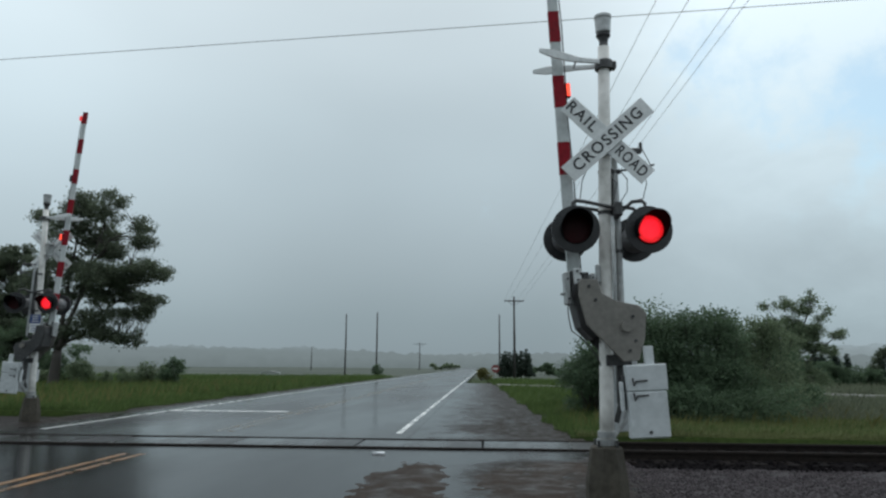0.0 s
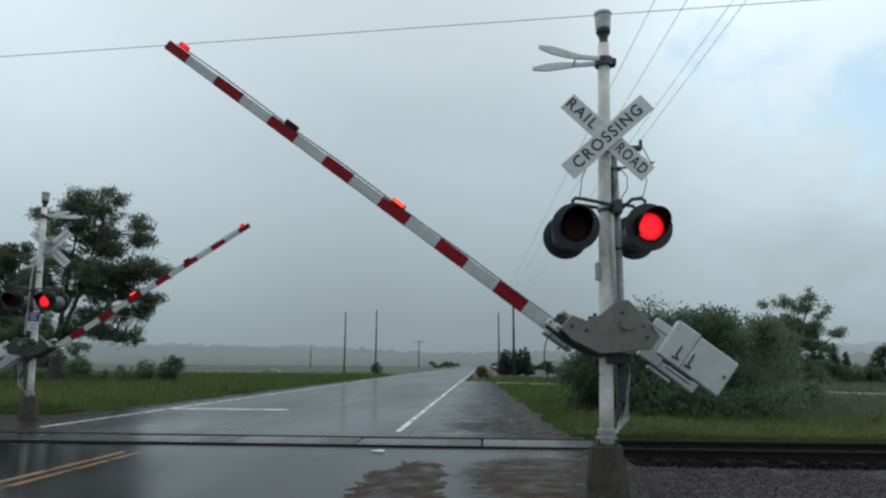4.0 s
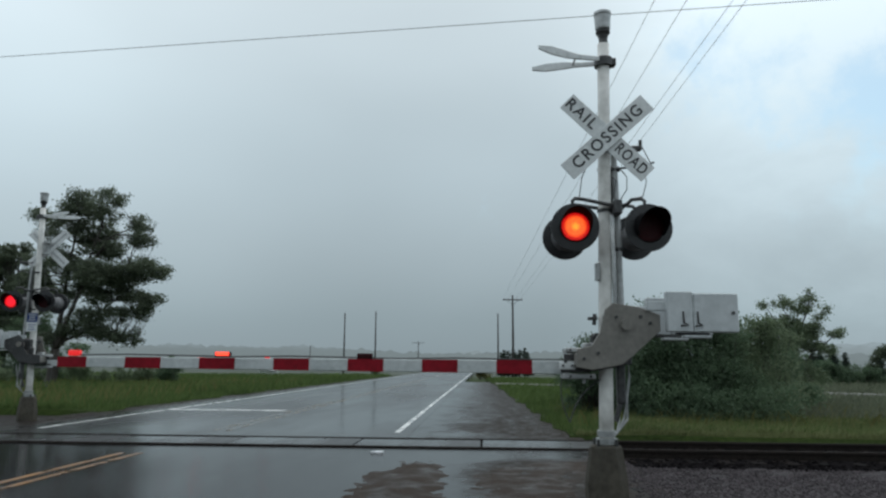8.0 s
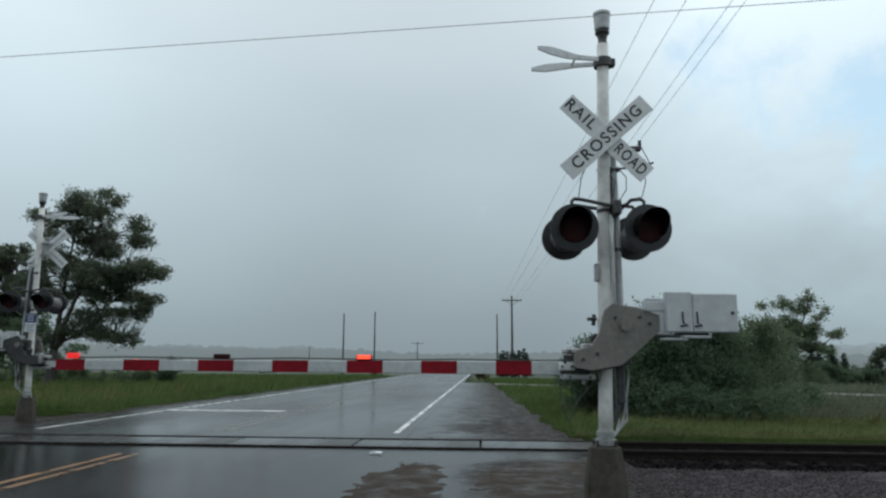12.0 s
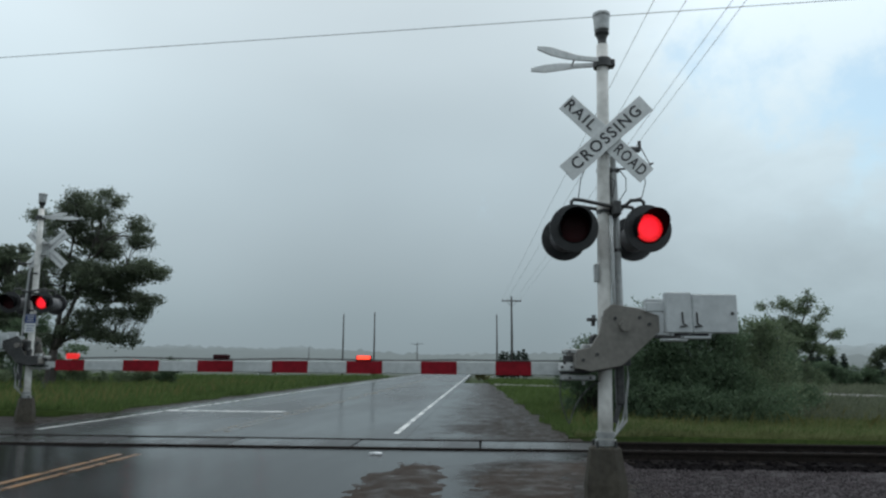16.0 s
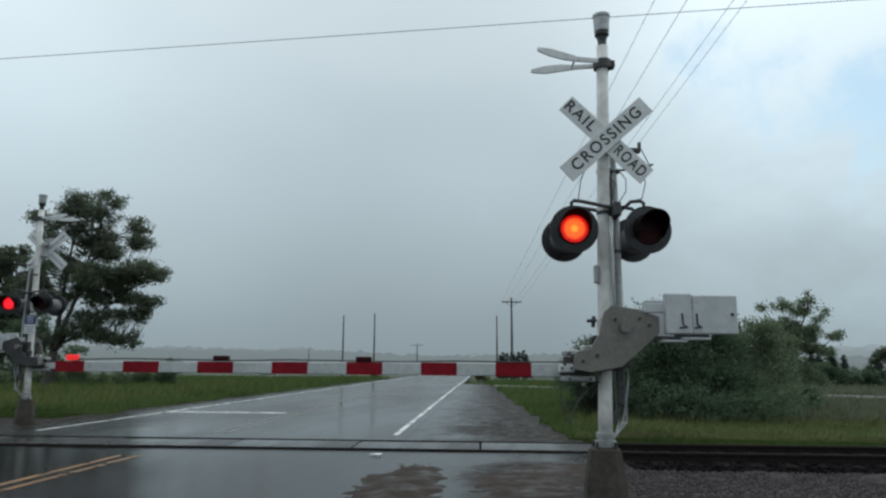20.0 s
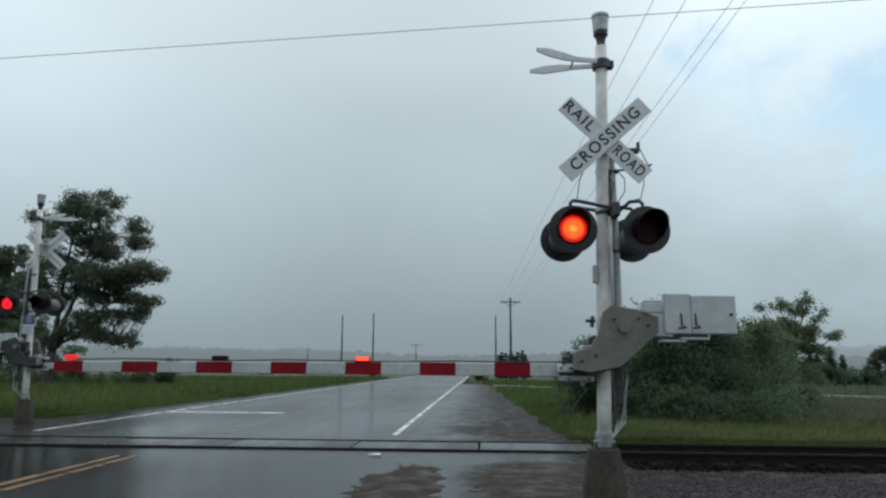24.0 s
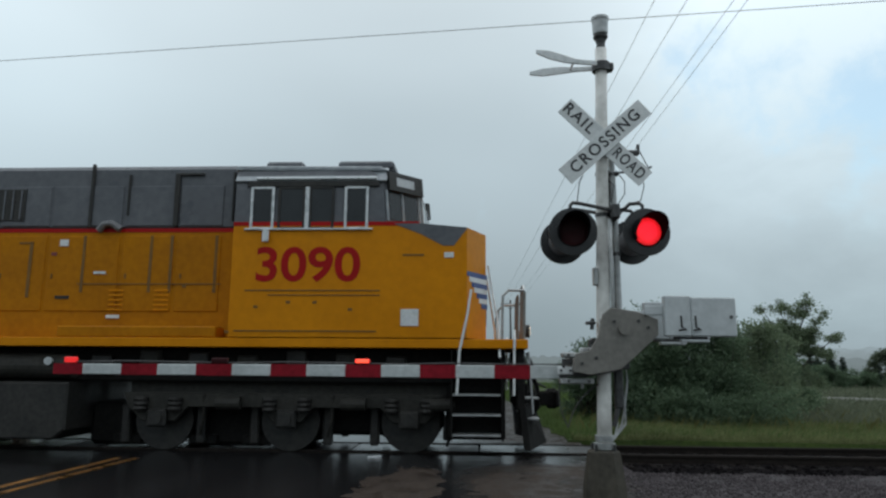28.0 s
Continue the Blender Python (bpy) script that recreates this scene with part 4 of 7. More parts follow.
def build_bush(name, at, clumps, count, leaf, seed, material, label, category="bush", sub=26, spread=0.2):
    rs = np.random.RandomState(seed + 9)
    bush = root(name, Matrix.Translation(at), label, category)
    me, centres = leaf_mesh("foliage", clumps, count, leaf, seed, material, sub, spread)
    part("foliage", me, None, bush)
    for c, cs in zip(clumps, centres):
        bm = bmesh.new()
        foot = Vector((c[0] * 0.6 + rs.normal() * 0.1, c[1] * 0.6, -0.12))
        for j in range(2):
            tip = Vector(cs[rs.randint(len(cs))])
            tube(bm, [foot, foot.lerp(tip, 0.5) + Vector((rs.normal() * 0.1, rs.normal() * 0.1, 0.1)), tip], [0.018, 0.014, 0.006], 5)
        part("stem", bm, BARK, bush)
    return bush


def clump_row(rs, x0, x1, y, z0, z1, r, n, dy=1.0):
    return [(rs.uniform(x0, x1), y + rs.uniform(-dy, dy), rs.uniform(z0, z1), r * rs.uniform(0.7, 1.25), 0.85) for _ in range(n)]


def lobed(lobes, n, r0, r1, seed, gaps=()):
    """Many small clumps strewn through large lobes, thicker towards their skins; gaps (x, z, rx, rz) let the sky through."""
    rs = np.random.RandomState(seed)
    w = np.array([q[3] ** 2.2 for q in lobes])
    w = w / w.sum()
    out = []
    while len(out) < n:
        x, y, z, r, flat = lobes[rs.choice(len(lobes), p=w)]
        d = rs.normal(size=3)
        d *= r * rs.uniform(0.2, 1.0) ** 0.6 / np.linalg.norm(d)
        q = (x + d[0], y + d[1], z + d[2] * flat)
        if any(((q[0] - gx) / gw) ** 2 + ((q[2] - gz) / gh) ** 2 < 1 for gx, gz, gw, gh in gaps):
            continue
        out.append((*q, rs.uniform(r0, r1), 0.7))
    return out


def build_plants():
    rs = np.random.RandomState(11)
    # the large tree beyond the far signal
    build_tree("tree", (-24.7, 45, 0), lobed([
        (0.8, 0.3, 11.7, 1.3, 0.75), (2.9, -0.5, 11.3, 1.4, 0.75), (0.6, 0.2, 10.4, 1.3, 0.7), (-1.9, 0.5, 10.9, 0.8, 0.5), (-0.6, -1, 9.6, 1.1, 0.7), (1.5, 1.2, 9.7, 1.5, 0.7), (4.6, 0.4, 10.3, 0.8, 0.7),
        (4.9, 0.2, 9.2, 0.8, 0.5), (5.2, -0.6, 7.4, 1.2, 0.5), (6.6, -0.2, 7.0, 0.9, 0.4), (3.0, -1, 6.9, 1.5, 0.5), (4.6, 0.8, 5.6, 1.2, 0.5), (2.4, 0, 5.6, 1.3, 0.5), (2.4, 0.8, 8.6, 1.4, 0.5),
        (-1.6, 0.4, 7.9, 1.0, 0.7), (0.2, -0.9, 7.6, 1.0, 0.6), (5.9, 0.3, 5.4, 0.8, 0.4), (1.6, 0, 7.2, 1.4, 0.7), (4.2, 0, 6.4, 1.3, 0.5), (5.2, 0.2, 4.6, 0.7, 0.4),
        (3.2, 0.3, 3.1, 0.9, 0.35), (4.4, 0, 3.0, 0.9, 0.35), (5.3, 0.1, 2.7, 0.6, 0.3), (2.3, 0, 3.8, 0.8, 0.4), (1.0, 0, 4.3, 0.8, 0.7), (2.6, 0.2, 3.3, 1.0, 0.4), (3.6, 0, 4.3, 1.0, 0.5), (0.9, 0.3, 6.0, 0.8, 0.7), (-0.9, 0.3, 6.8, 0.9, 0.8), (5.2, 0, 4.6, 0.9, 0.45), (-0.2, 0, 8.3, 1.0, 0.8), (0.2, 0.3, 5.5, 0.8, 0.8), (0.9, 0, 3.2, 0.8, 0.5), (-0.7, 0.3, 3.0, 0.8, 0.7), (-2.4, 0.3, 6, 1.0, 0.7), (-1.3, 0.8, 4.9, 0.8, 0.6), (1.9, 0.2, 4.5, 0.7, 0.4)],
        640, 0.15, 0.40, 77, gaps=((3.7, 9.6, 0.6, 0.35), (3.3, 7.85, 0.8, 0.14), (1.05, 4.7, 0.22, 0.6), (0.85, 6.7, 0.16, 0.5), (3.9, 3.9, 0.5, 0.16), (1.7, 2.5, 1.0, 0.3), (-0.7, 4.0, 0.45, 0.7), (2.2, 6.3, 0.3, 0.2), (2.9, 5.0, 0.35, 0.2), (4.9, 6.4, 0.45, 0.22), (5.7, 5.95, 0.6, 0.2), (4.5, 5.2, 0.4, 0.16), (2.4, 7.75, 0.3, 0.15), (3.9, 6.9, 0.3, 0.15), (1.6, 5.6, 0.2, 0.3), (-2.6, 9.8, 0.7, 0.4), (4.4, 8.3, 0.6, 0.15))),
        2.2, 0.33, 72000, 0.17, 21, LEAF_TREE, "large dark-green broadleaf tree, uneven open crown, beyond the crossing", lean=(0.12, 0), twigs=3, sub=6, spread=0.62,
        boughs=((0.21, ((0.1, 0, 2.0), (0.2, 0, 3.8), (0.42, 0.1, 6.2), (0.5, 0.1, 8.1), (0.8, 0.2, 10.9))),
                (0.19, ((0.12, 0, 2.1), (0.5, -0.1, 3.5), (1.3, -0.1, 5.7), (1.55, 0, 7.3), (2.3, 0.2, 10.1))),
                (0.16, ((0.12, 0, 2.0), (0.55, 0.1, 2.9), (1.1, 0.2, 3.6), (2.7, 0.2, 4.7), (5.0, 0, 6.5))),
                (0.10, ((0.5, 0, 2.7), (1.5, 0.1, 3.2), (3.7, 0.1, 3.3), (5.2, 0, 2.85))),
                (0.12, ((1.3, -0.1, 5.6), (2.6, -0.4, 7.0), (4.6, -0.4, 7.6), (6.4, -0.2, 7.1))),
                (0.10, ((1.55, 0, 7.3), (3.0, -0.2, 9.2), (4.4, 0.2, 10.2))),
                (0.09, ((0.45, 0.1, 7.0), (-0.8, 0.3, 9.0), (-1.9, 0.4, 10.8)))))
    build_tree("tree", (-35.4, 57, 0), lobed([(1.3, 0, 3.9, 1.7, 0.8), (-1.8, 0, 9.6, 1.9, 0.9), (0.5, 0, 9.8, 1.5, 0.8), (-1.2, 0, 7.4, 2.4, 0.9), (1.5, 0, 7.6, 1.6, 0.8), (-1, 0, 4.4, 2.3, 0.8), (1.1, 0, 5.2, 1.6, 0.9), (0.8, 0, 2.8, 1.5, 0.8)], 130, 0.4, 0.8, 79), 7.5, 0.28, 46000, 0.24, 22, LEAF_TREE,
               "dark-green broadleaf tree behind the larger one", lean=(0.3, 0))
    build_bush("shrub", (-17.6, 46, 0), [(0, 0, 0.9, 0.75, 1.0), (0.3, 0, 1.4, 0.5, 1.0), (-0.4, 0.2, 0.6, 0.6, 0.8)], 2600, 0.16, 23, LEAF_BUSH, "small round dark-green shrub in the grass")
    for i in range(5):
        build_bush("shrub", (-39 + i * 2.15, 51 + rs.uniform(-1, 2), -0.2), clump_row(rs, -1, 1, 0, 0.4, rs.uniform(4.4, 5.4), 0.85, 17, 0.8), 9000, 0.17, 130 + i, LEAF_BUSH, "tall dark shrub behind the far signal")
    for x, h in ((-28.9, 2.7), (-27.6, 2.2)):
        build_bush("shrub", (x, 50, -0.2), clump_row(rs, -0.8, 0.8, 0, 0.3, h, 0.6, 12, 0.6), 5500, 0.16, int(h * 60), LEAF_BUSH, "dark shrub beside the trunk of the large tree")
    for i in range(9):
        build_bush("shrub", (-36 + i * 2.1 + rs.uniform(-0.5, 0.5), 46 + rs.uniform(-2, 3), 0), clump_row(rs, -1, 1, 0, 0.2, rs.uniform(0.7, 1.5), 0.5, 7, 0.6), 2200, 0.16, 30 + i, LEAF_LIGHT, "low weedy shrub under the large tree")
    low = np.random.RandomState(99)
    # the dense thicket beyond the track beside the near signal
    build_bush("thicket", (6.9, 19.6, -0.2), clump_row(rs, -2.0, 1.2, 0, 0.3, 1.3, 0.7, 26, 0.9) + clump_row(rs, -1.5, 1.0, 0, 1.2, 2.7, 0.65, 26, 0.8) + clump_row(rs, -1.2, 0.9, 0, 2.4, 2.95, 0.42, 16, 0.5) + clump_row(low, -2.2, 1.4, -1.6, 0.2, 0.9, 0.5, 18, 0.4), 68000, 0.095, 41, LEAF_BUSH, "dense dark-green thicket behind the track", sub=30, spread=0.24)
    build_bush("thicket", (9.2, 20.6, -0.2), clump_row(rs, -1.5, 0.5, 0, 0.3, 1.2, 0.62, 20, 0.9) + clump_row(rs, -1.5, 0.3, 0, 1.1, 2.5, 0.55, 22, 0.8) + clump_row(rs, -0.3, 0.4, 0, 2.3, 2.9, 0.35, 6, 0.4), 36000, 0.095, 47, LEAF_LIGHT, "mid-green thicket behind the track", sub=30, spread=0.24)
    build_bush("thicket", (4.7, 21.5, -0.2), clump_row(rs, -0.9, 1.0, 0, 0.3, 1.7, 0.55, 22, 0.7) + clump_row(low, -1.0, 0.9, 0, 1.4, 2.2, 0.5, 9, 0.5), 25000, 0.095, 42, LEAF_BUSH, "lower dark-green thicket behind the signal", spread=0.24)
    build_tree("young_tree", (13.4, 27.5, -0.2), lobed([
        (-0.9, 0.1, 3.95, 0.26, 1.4), (-0.6, 0, 3.9, 0.2, 1.3), (-0.2, 0, 4.05, 0.22, 1.6), (0.4, 0, 3.85, 0.42, 0.9), (0.8, 0.1, 4.35, 0.24, 1.5), (0.62, 0, 4.1, 0.24, 1.2), (1.4, 0, 3.8, 0.26, 0.8), (1.15, 0, 3.6, 0.25, 0.8), (1.95, 0, 3.0, 0.26, 0.6), (1.6, 0, 2.9, 0.3, 0.6),
        (-0.1, 0, 3.2, 0.5, 0.8), (0.9, 0, 3.0, 0.4, 0.7), (-0.75, 0, 3.2, 0.35, 0.9), (0.3, 0.2, 2.6, 0.6, 0.7), (-0.5, 0, 2.2, 0.8, 0.8), (1.1, 0, 2.3, 0.45, 0.6), (0.75, 0, 1.3, 0.45, 0.7), (-0.5, 0, 1.2, 0.9, 0.8), (0.15, 0, 1.6, 0.5, 0.8), (-1.2, 0.2, 1.5, 0.7, 0.9), (0.6, 0, 2.6, 0.5, 0.7), (0.2, 0, 3.0, 0.5, 0.8)], 410, 0.08, 0.21, 78,
        gaps=((0.55, 3.4, 0.22, 0.16), (0.5, 2.15, 0.35, 0.2), (-0.45, 3.6, 0.16, 0.3), (1.35, 3.25, 0.22, 0.14), (1.5, 1.9, 0.5, 0.3), (0.1, 4.3, 0.14, 0.3), (1.1, 4.1, 0.12, 0.2), (-0.4, 2.8, 0.2, 0.15), (0.9, 2.6, 0.25, 0.1))),
        1.2, 0.09, 36000, 0.09, 43, LEAF_LIGHT, "young light-green tree with open twiggy top", lean=(0.05, 0), twigs=2, sub=7, spread=0.6,
        boughs=((0.06, ((0.05, 0, 1.1), (-0.3, 0, 2.3), (-0.9, 0.1, 4.0))), (0.07, ((0.05, 0, 1.1), (0.2, 0, 2.6), (0.8, 0, 4.5))), (0.05, ((0.1, 0, 1.5), (0.8, 0, 2.2), (1.9, 0, 3.0))), (0.03, ((0.05, 0, 0.6), (0.5, 0, 1.0), (1.0, 0, 1.3))), (0.04, ((0.2, 0, 2.5), (0.8, 0, 3.2), (1.4, 0, 3.9))), (0.04, ((0.1, 0, 2.0), (-0.1, 0, 3.2), (-0.2, 0, 4.2)))))
    build_bush("thicket", (10.7, 23.5, 0), clump_row(rs, -1.6, 0.9, 0, 0.3, 1.9, 0.6, 16, 1.0), 20000, 0.11, 44, LEAF_BUSH, "mixed green thicket beside the young tree")
    build_bush("thicket", (13.0, 26.0, -0.2), clump_row(rs, -0.9, 0.3, 0, 0.2, 0.8, 0.40, 10, 0.6), 7000, 0.11, 48, LEAF_LIGHT, "low mixed thicket at the foot of the young tree", spread=0.26)
    build_tree("tree", (28.4, 45, -0.2), lobed([(0, 0, 2.4, 1.3, 0.9), (1.6, 0, 2.9, 1.2, 0.8), (1.0, 0, 1.2, 1.4, 0.7)], 40, 0.3, 0.55, 80), 2.6, 0.14, 14000, 0.15, 45, LEAF_TREE, "broadleaf tree at the edge of the field")
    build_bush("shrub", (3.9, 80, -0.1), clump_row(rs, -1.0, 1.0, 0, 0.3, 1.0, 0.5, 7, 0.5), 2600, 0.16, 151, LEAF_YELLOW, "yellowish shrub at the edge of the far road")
    build_bush("shrub", (-10.5, 110, -0.1), clump_row(rs, -0.6, 0.6, 0, 0.3, 1.2, 0.5, 6, 0.5), 1800, 0.2, 153, LEAF_BUSH, "dark shrub at the foot of the pole beside the far road")
    # far trees and hedges
    def conifer(x, y, h, seed):
        r2 = np.random.RandomState(seed)
        n = 9
        cl = [(r2.normal() * 0.05, 0, h * (0.12 + 0.86 * i / n), max(0.14, h * 0.20 * (1 - 0.75 * i / n)), 0.5) for i in range(n)]
        build_tree("conifer", (x, y, 0), cl, h * 0.95, 0.07, 3000, h * 0.06, seed, NEEDLES, "dark-green conifer in the misty distance", "conifer", twigs=1, sub=14)
    for i, (x, h) in enumerate(((7.3, 3.2), (7.8, 3.6), (8.4, 3.5), (8.9, 3.7), (9.3, 3.3), (9.9, 3.7), (10.3, 3.9), (10.8, 3.4))):
        conifer(x, 92 + (i % 3) * 1.2, h, 60 + i)
    for i in range(7):
        build_bush("hedge_shrub", (31.5 + i * 0.95, 60 + rs.uniform(-1, 1), -0.2), clump_row(rs, -0.6, 0.6, 0, 0.3, rs.uniform(1.2, 2.0), 0.45, 8, 0.5), 2600, 0.16, 140 + i, LEAF_BUSH, "dark shrub in the field hedge", "shrub")
    for i in range(8):
        conifer(44 + i * 2.2 + rs.uniform(-0.6, 0.6), 84 + rs.uniform(0, 9), rs.uniform(2.8, 5.0), 70 + i)
    # the two farthest hedges get paler, thinner leaves in place of mist
    for i, (x, y, w, h) in enumerate(((-2, 240, 4, 2.4), (2, 250, 3, 2.2), (15, 120, 4, 2.2), (70, 140, 9, 5), (-70, 120, 9, 5), (48, 130, 8, 4.5))):
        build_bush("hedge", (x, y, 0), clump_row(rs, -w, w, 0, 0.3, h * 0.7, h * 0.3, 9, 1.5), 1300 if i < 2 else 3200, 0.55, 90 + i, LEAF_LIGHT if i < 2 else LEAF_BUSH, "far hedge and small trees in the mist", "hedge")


def grass_field(name, spots, hmin, hmax, width, material, seed, label, side):
    """Single blades, each a bent strip of two triangles."""
    rs = np.random.RandomState(seed)
    n = len(spots)
    p = np.concatenate([spots, np.array([[verge_z(u, v, side) - 0.03] for u, v in spots])], 1)
    a = rs.uniform(0, 2 * np.pi, n)
    side = np.stack([np.cos(a), np.sin(a), np.zeros(n)], 1) * (width * rs.uniform(0.6, 1.4, n))[:, None] * 0.5
    h = rs.uniform(hmin, hmax, n)
    lean = np.stack([rs.normal(0.2, 0.3, n), rs.normal(0, 0.3, n), np.zeros(n)], 1) * h[:, None]
    mid = p + lean * 0.35 + np.stack([np.zeros(n), np.zeros(n), h * 0.6], 1)
    tip = p + lean + np.stack([np.zeros(n), np.zeros(n), h], 1)
    v = np.stack([p - side, p + side, mid + side * 0.7, tip, mid - side * 0.7], 1).reshape(-1, 3)
    f = (np.arange(n)[:, None] * 5 + np.array([0, 1, 2, 3, 4])).tolist()
    me = bpy.data.meshes.new(name)
    me.from_pydata(v.tolist(), [], f)
    me.materials.append(material)
    ob = part(name, me, None, None, label, ROAD)
    return tagged(ob, label, "grass", kind="stuff")


def scatter(rs, n, u0, u1, v0, v1, edge=None, tuft=0.5):
    """Uneven scatter: thicker where broad noise is high; edge(v) gives the inner limit."""
    out = []
    while len(out) < n:
        u, v = rs.uniform(u0, u1), v0 + (v1 - v0) * rs.rand() ** 1.4
        if edge and not edge(u, v):
            continue
        if noise.noise((u * 0.8, v * 0.8, 0)) * 0.5 + 0.5 < rs.rand() * tuft:
            continue
        out.append((u, v))
    return np.array(out)


def build_grass():
    rs = np.random.RandomState(8)
    def mown(u, v):
        return right(u, v) and not -5.5 < v - lane_v(u) < 1.4
    def right(u, v):
        return u > verge_in(v, 1) and v > TRACK_V + 1.75 + 0.25 * noise.noise((u * 0.7, 3, 0))
    def left(u, v):
        return u < verge_in(v, -1)
    grass_field("grass_verge", scatter(rs, 46000, 0.8, 16, 14.8, 27, right), 0.06, 0.24, 0.02, GRASS, 1, "wet green roadside grass beyond the track", 1)
    grass_field("grass_verge", scatter(rs, 50000, 3.0, 17, 14.8, 20.5, right), 0.05, 0.22, 0.02, OLIVE_GRASS, 11, "yellowish olive grass between track and thicket", 1)
    grass_field("grass_verge", scatter(rs, 16000, 0.2, 9, 25, 72, mown), 0.10, 0.36, 0.045, GRASS, 2, "long green grass along the road", 1)
    def rough(u, v):
        return mown(u, v) and v > 18.6 + 0.9 * noise.noise((u * 0.4, 2, 0)) + 0.06 * u
    grass_field("rough_weeds", scatter(rs, 42000, 8.5, 36, 18, 44, rough), 0.14, 0.42, 0.04, WEEDS, 9, "rough dull olive weeds in the field behind the thicket", 1)
    grass_field("rough_weeds", scatter(rs, 16000, 9, 50, 40, 85, mown), 0.2, 0.5, 0.07, WEEDS, 10, "rough dull olive weeds beyond the gravel drive", 1)
    grass_field("grass_verge", scatter(rs, 40000, -34, -10.8, 20.4, 34, left), 0.08, 0.30, 0.03, GRASS, 3, "wet green roadside grass beyond the far signal", -1)
    grass_field("grass_verge", scatter(rs, 36000, -50, -10.2, 32, 85, left), 0.15, 0.5, 0.06, GRASS, 4, "long green grass under the trees", -1)
    grass_field("grass_verge", scatter(rs, 16000, 1.9, 16, TRACK_V + 1.55, TRACK_V + 2.5), 0.04, 0.16, 0.02, OLIVE_GRASS, 7, "ragged grass along the ballast edge", 1)
    grass_field("seed_grass", scatter(rs, 1800, 2.0, 14, 16, 24, right), 0.25, 0.5, 0.010, DRY_GRASS, 5, "pale seeding grass stalks", 1)
    grass_field("seed_grass", scatter(rs, 3000, -34, -12, 21, 50, left), 0.3, 0.65, 0.03, DRY_GRASS, 6, "pale seeding grass stalks beyond the road", -1)


build_plants()
build_grass()
# ---- the crossing signals ----
ARM_DROP = 0.455          # the arm lies this far under its pivot
PIVOT = (0.18, 0, 1.75)
LAMP_OUT, LAMP_IN = -0.014, 0.05
LINK, CABLE_END = 0.62, (0.0, -0.03, 1.20)


def lens_visor(bm, r, length, m):
    """A lamp hood: three quarters of a tube, open below, cut back towards its lower ends."""
    n, a0, a1 = 20, radians(-35), radians(215)
    rows = []
    for i in range(n + 1):
        a = a0 + (a1 - a0) * i / n
        cut = 0.45 + 0.55 * max(0, math.sin(a)) ** 0.5 if math.sin(a) > 0 else 0.45 + 0.3 * math.sin(a)
        rows.append([bm.verts.new(m @ Vector((rr * math.cos(a), y, rr * math.sin(a)))) for rr, y in ((r, 0), (r, -length * cut), (r - 0.006, -length * cut), (r - 0.006, 0))])
    for a, b in zip(rows, rows[1:]):
        for k in range(4):
            bm.faces.new((a[k], b[k], b[(k + 1) % 4], a[(k + 1) % 4]))
    bm.faces.new(rows[0])
    bm.faces.new(rows[-1][::-1])
    bmesh.ops.recalc_face_normals(bm, faces=bm.faces[:])
    return bm


def build_lamp(parent, at, lit):
    """A flashing lamp: black backing disc, housing, hood, red lens, and the light unit that comes forward when lit."""
    turn = pose(0, 0, 0, 90)
    bm = lathe(bmesh.new(), [(0.262, -0.012), (0.262, -0.03), (0.25, -0.036), (0.16, -0.036)], turn, 32)
    lamp = part("lamp", bm, BLACK_PAINT, parent, "black flashing lamp with round backing disc", at)
    bm = lathe(bmesh.new(), [(0.165, -0.037), (0.16, -0.06), (0.15, -0.22), (0.10, -0.27)], turn, 24)
    part("housing", bm, LAMP_GREY, lamp, "weathered grey lamp housing")
    bm = lathe(bmesh.new(), [(0.262, -0.012), (0.262, -0.008), (0.17, -0.004), (0.17, -0.012)], turn, 32)
    part("backing_disc", bm, BLACK_PAINT, lamp)
    part("visor", lens_visor(bmesh.new(), 0.168, 0.30, Matrix()), MATT_BLACK, lamp)
    bm = lathe(bmesh.new(), [(0.158, -0.005), (0.158, 0.0), (0.12, 0.008), (0.05, 0.012)], turn, 28)
    part("lens", bm, LENS_DARK, lamp, "dark red glass lens")
    bm = lathe(bmesh.new(), [(0.150, -0.008), (0.150, 0.0), (0.10, 0.006), (0.04, 0.008)], turn, 28)
    part("light_unit", bm, lit, lamp, "glowing red light cluster", Matrix.Translation((0, LAMP_IN, 0)))
    return lamp


def lean_x(z):
    return 0.021 * z


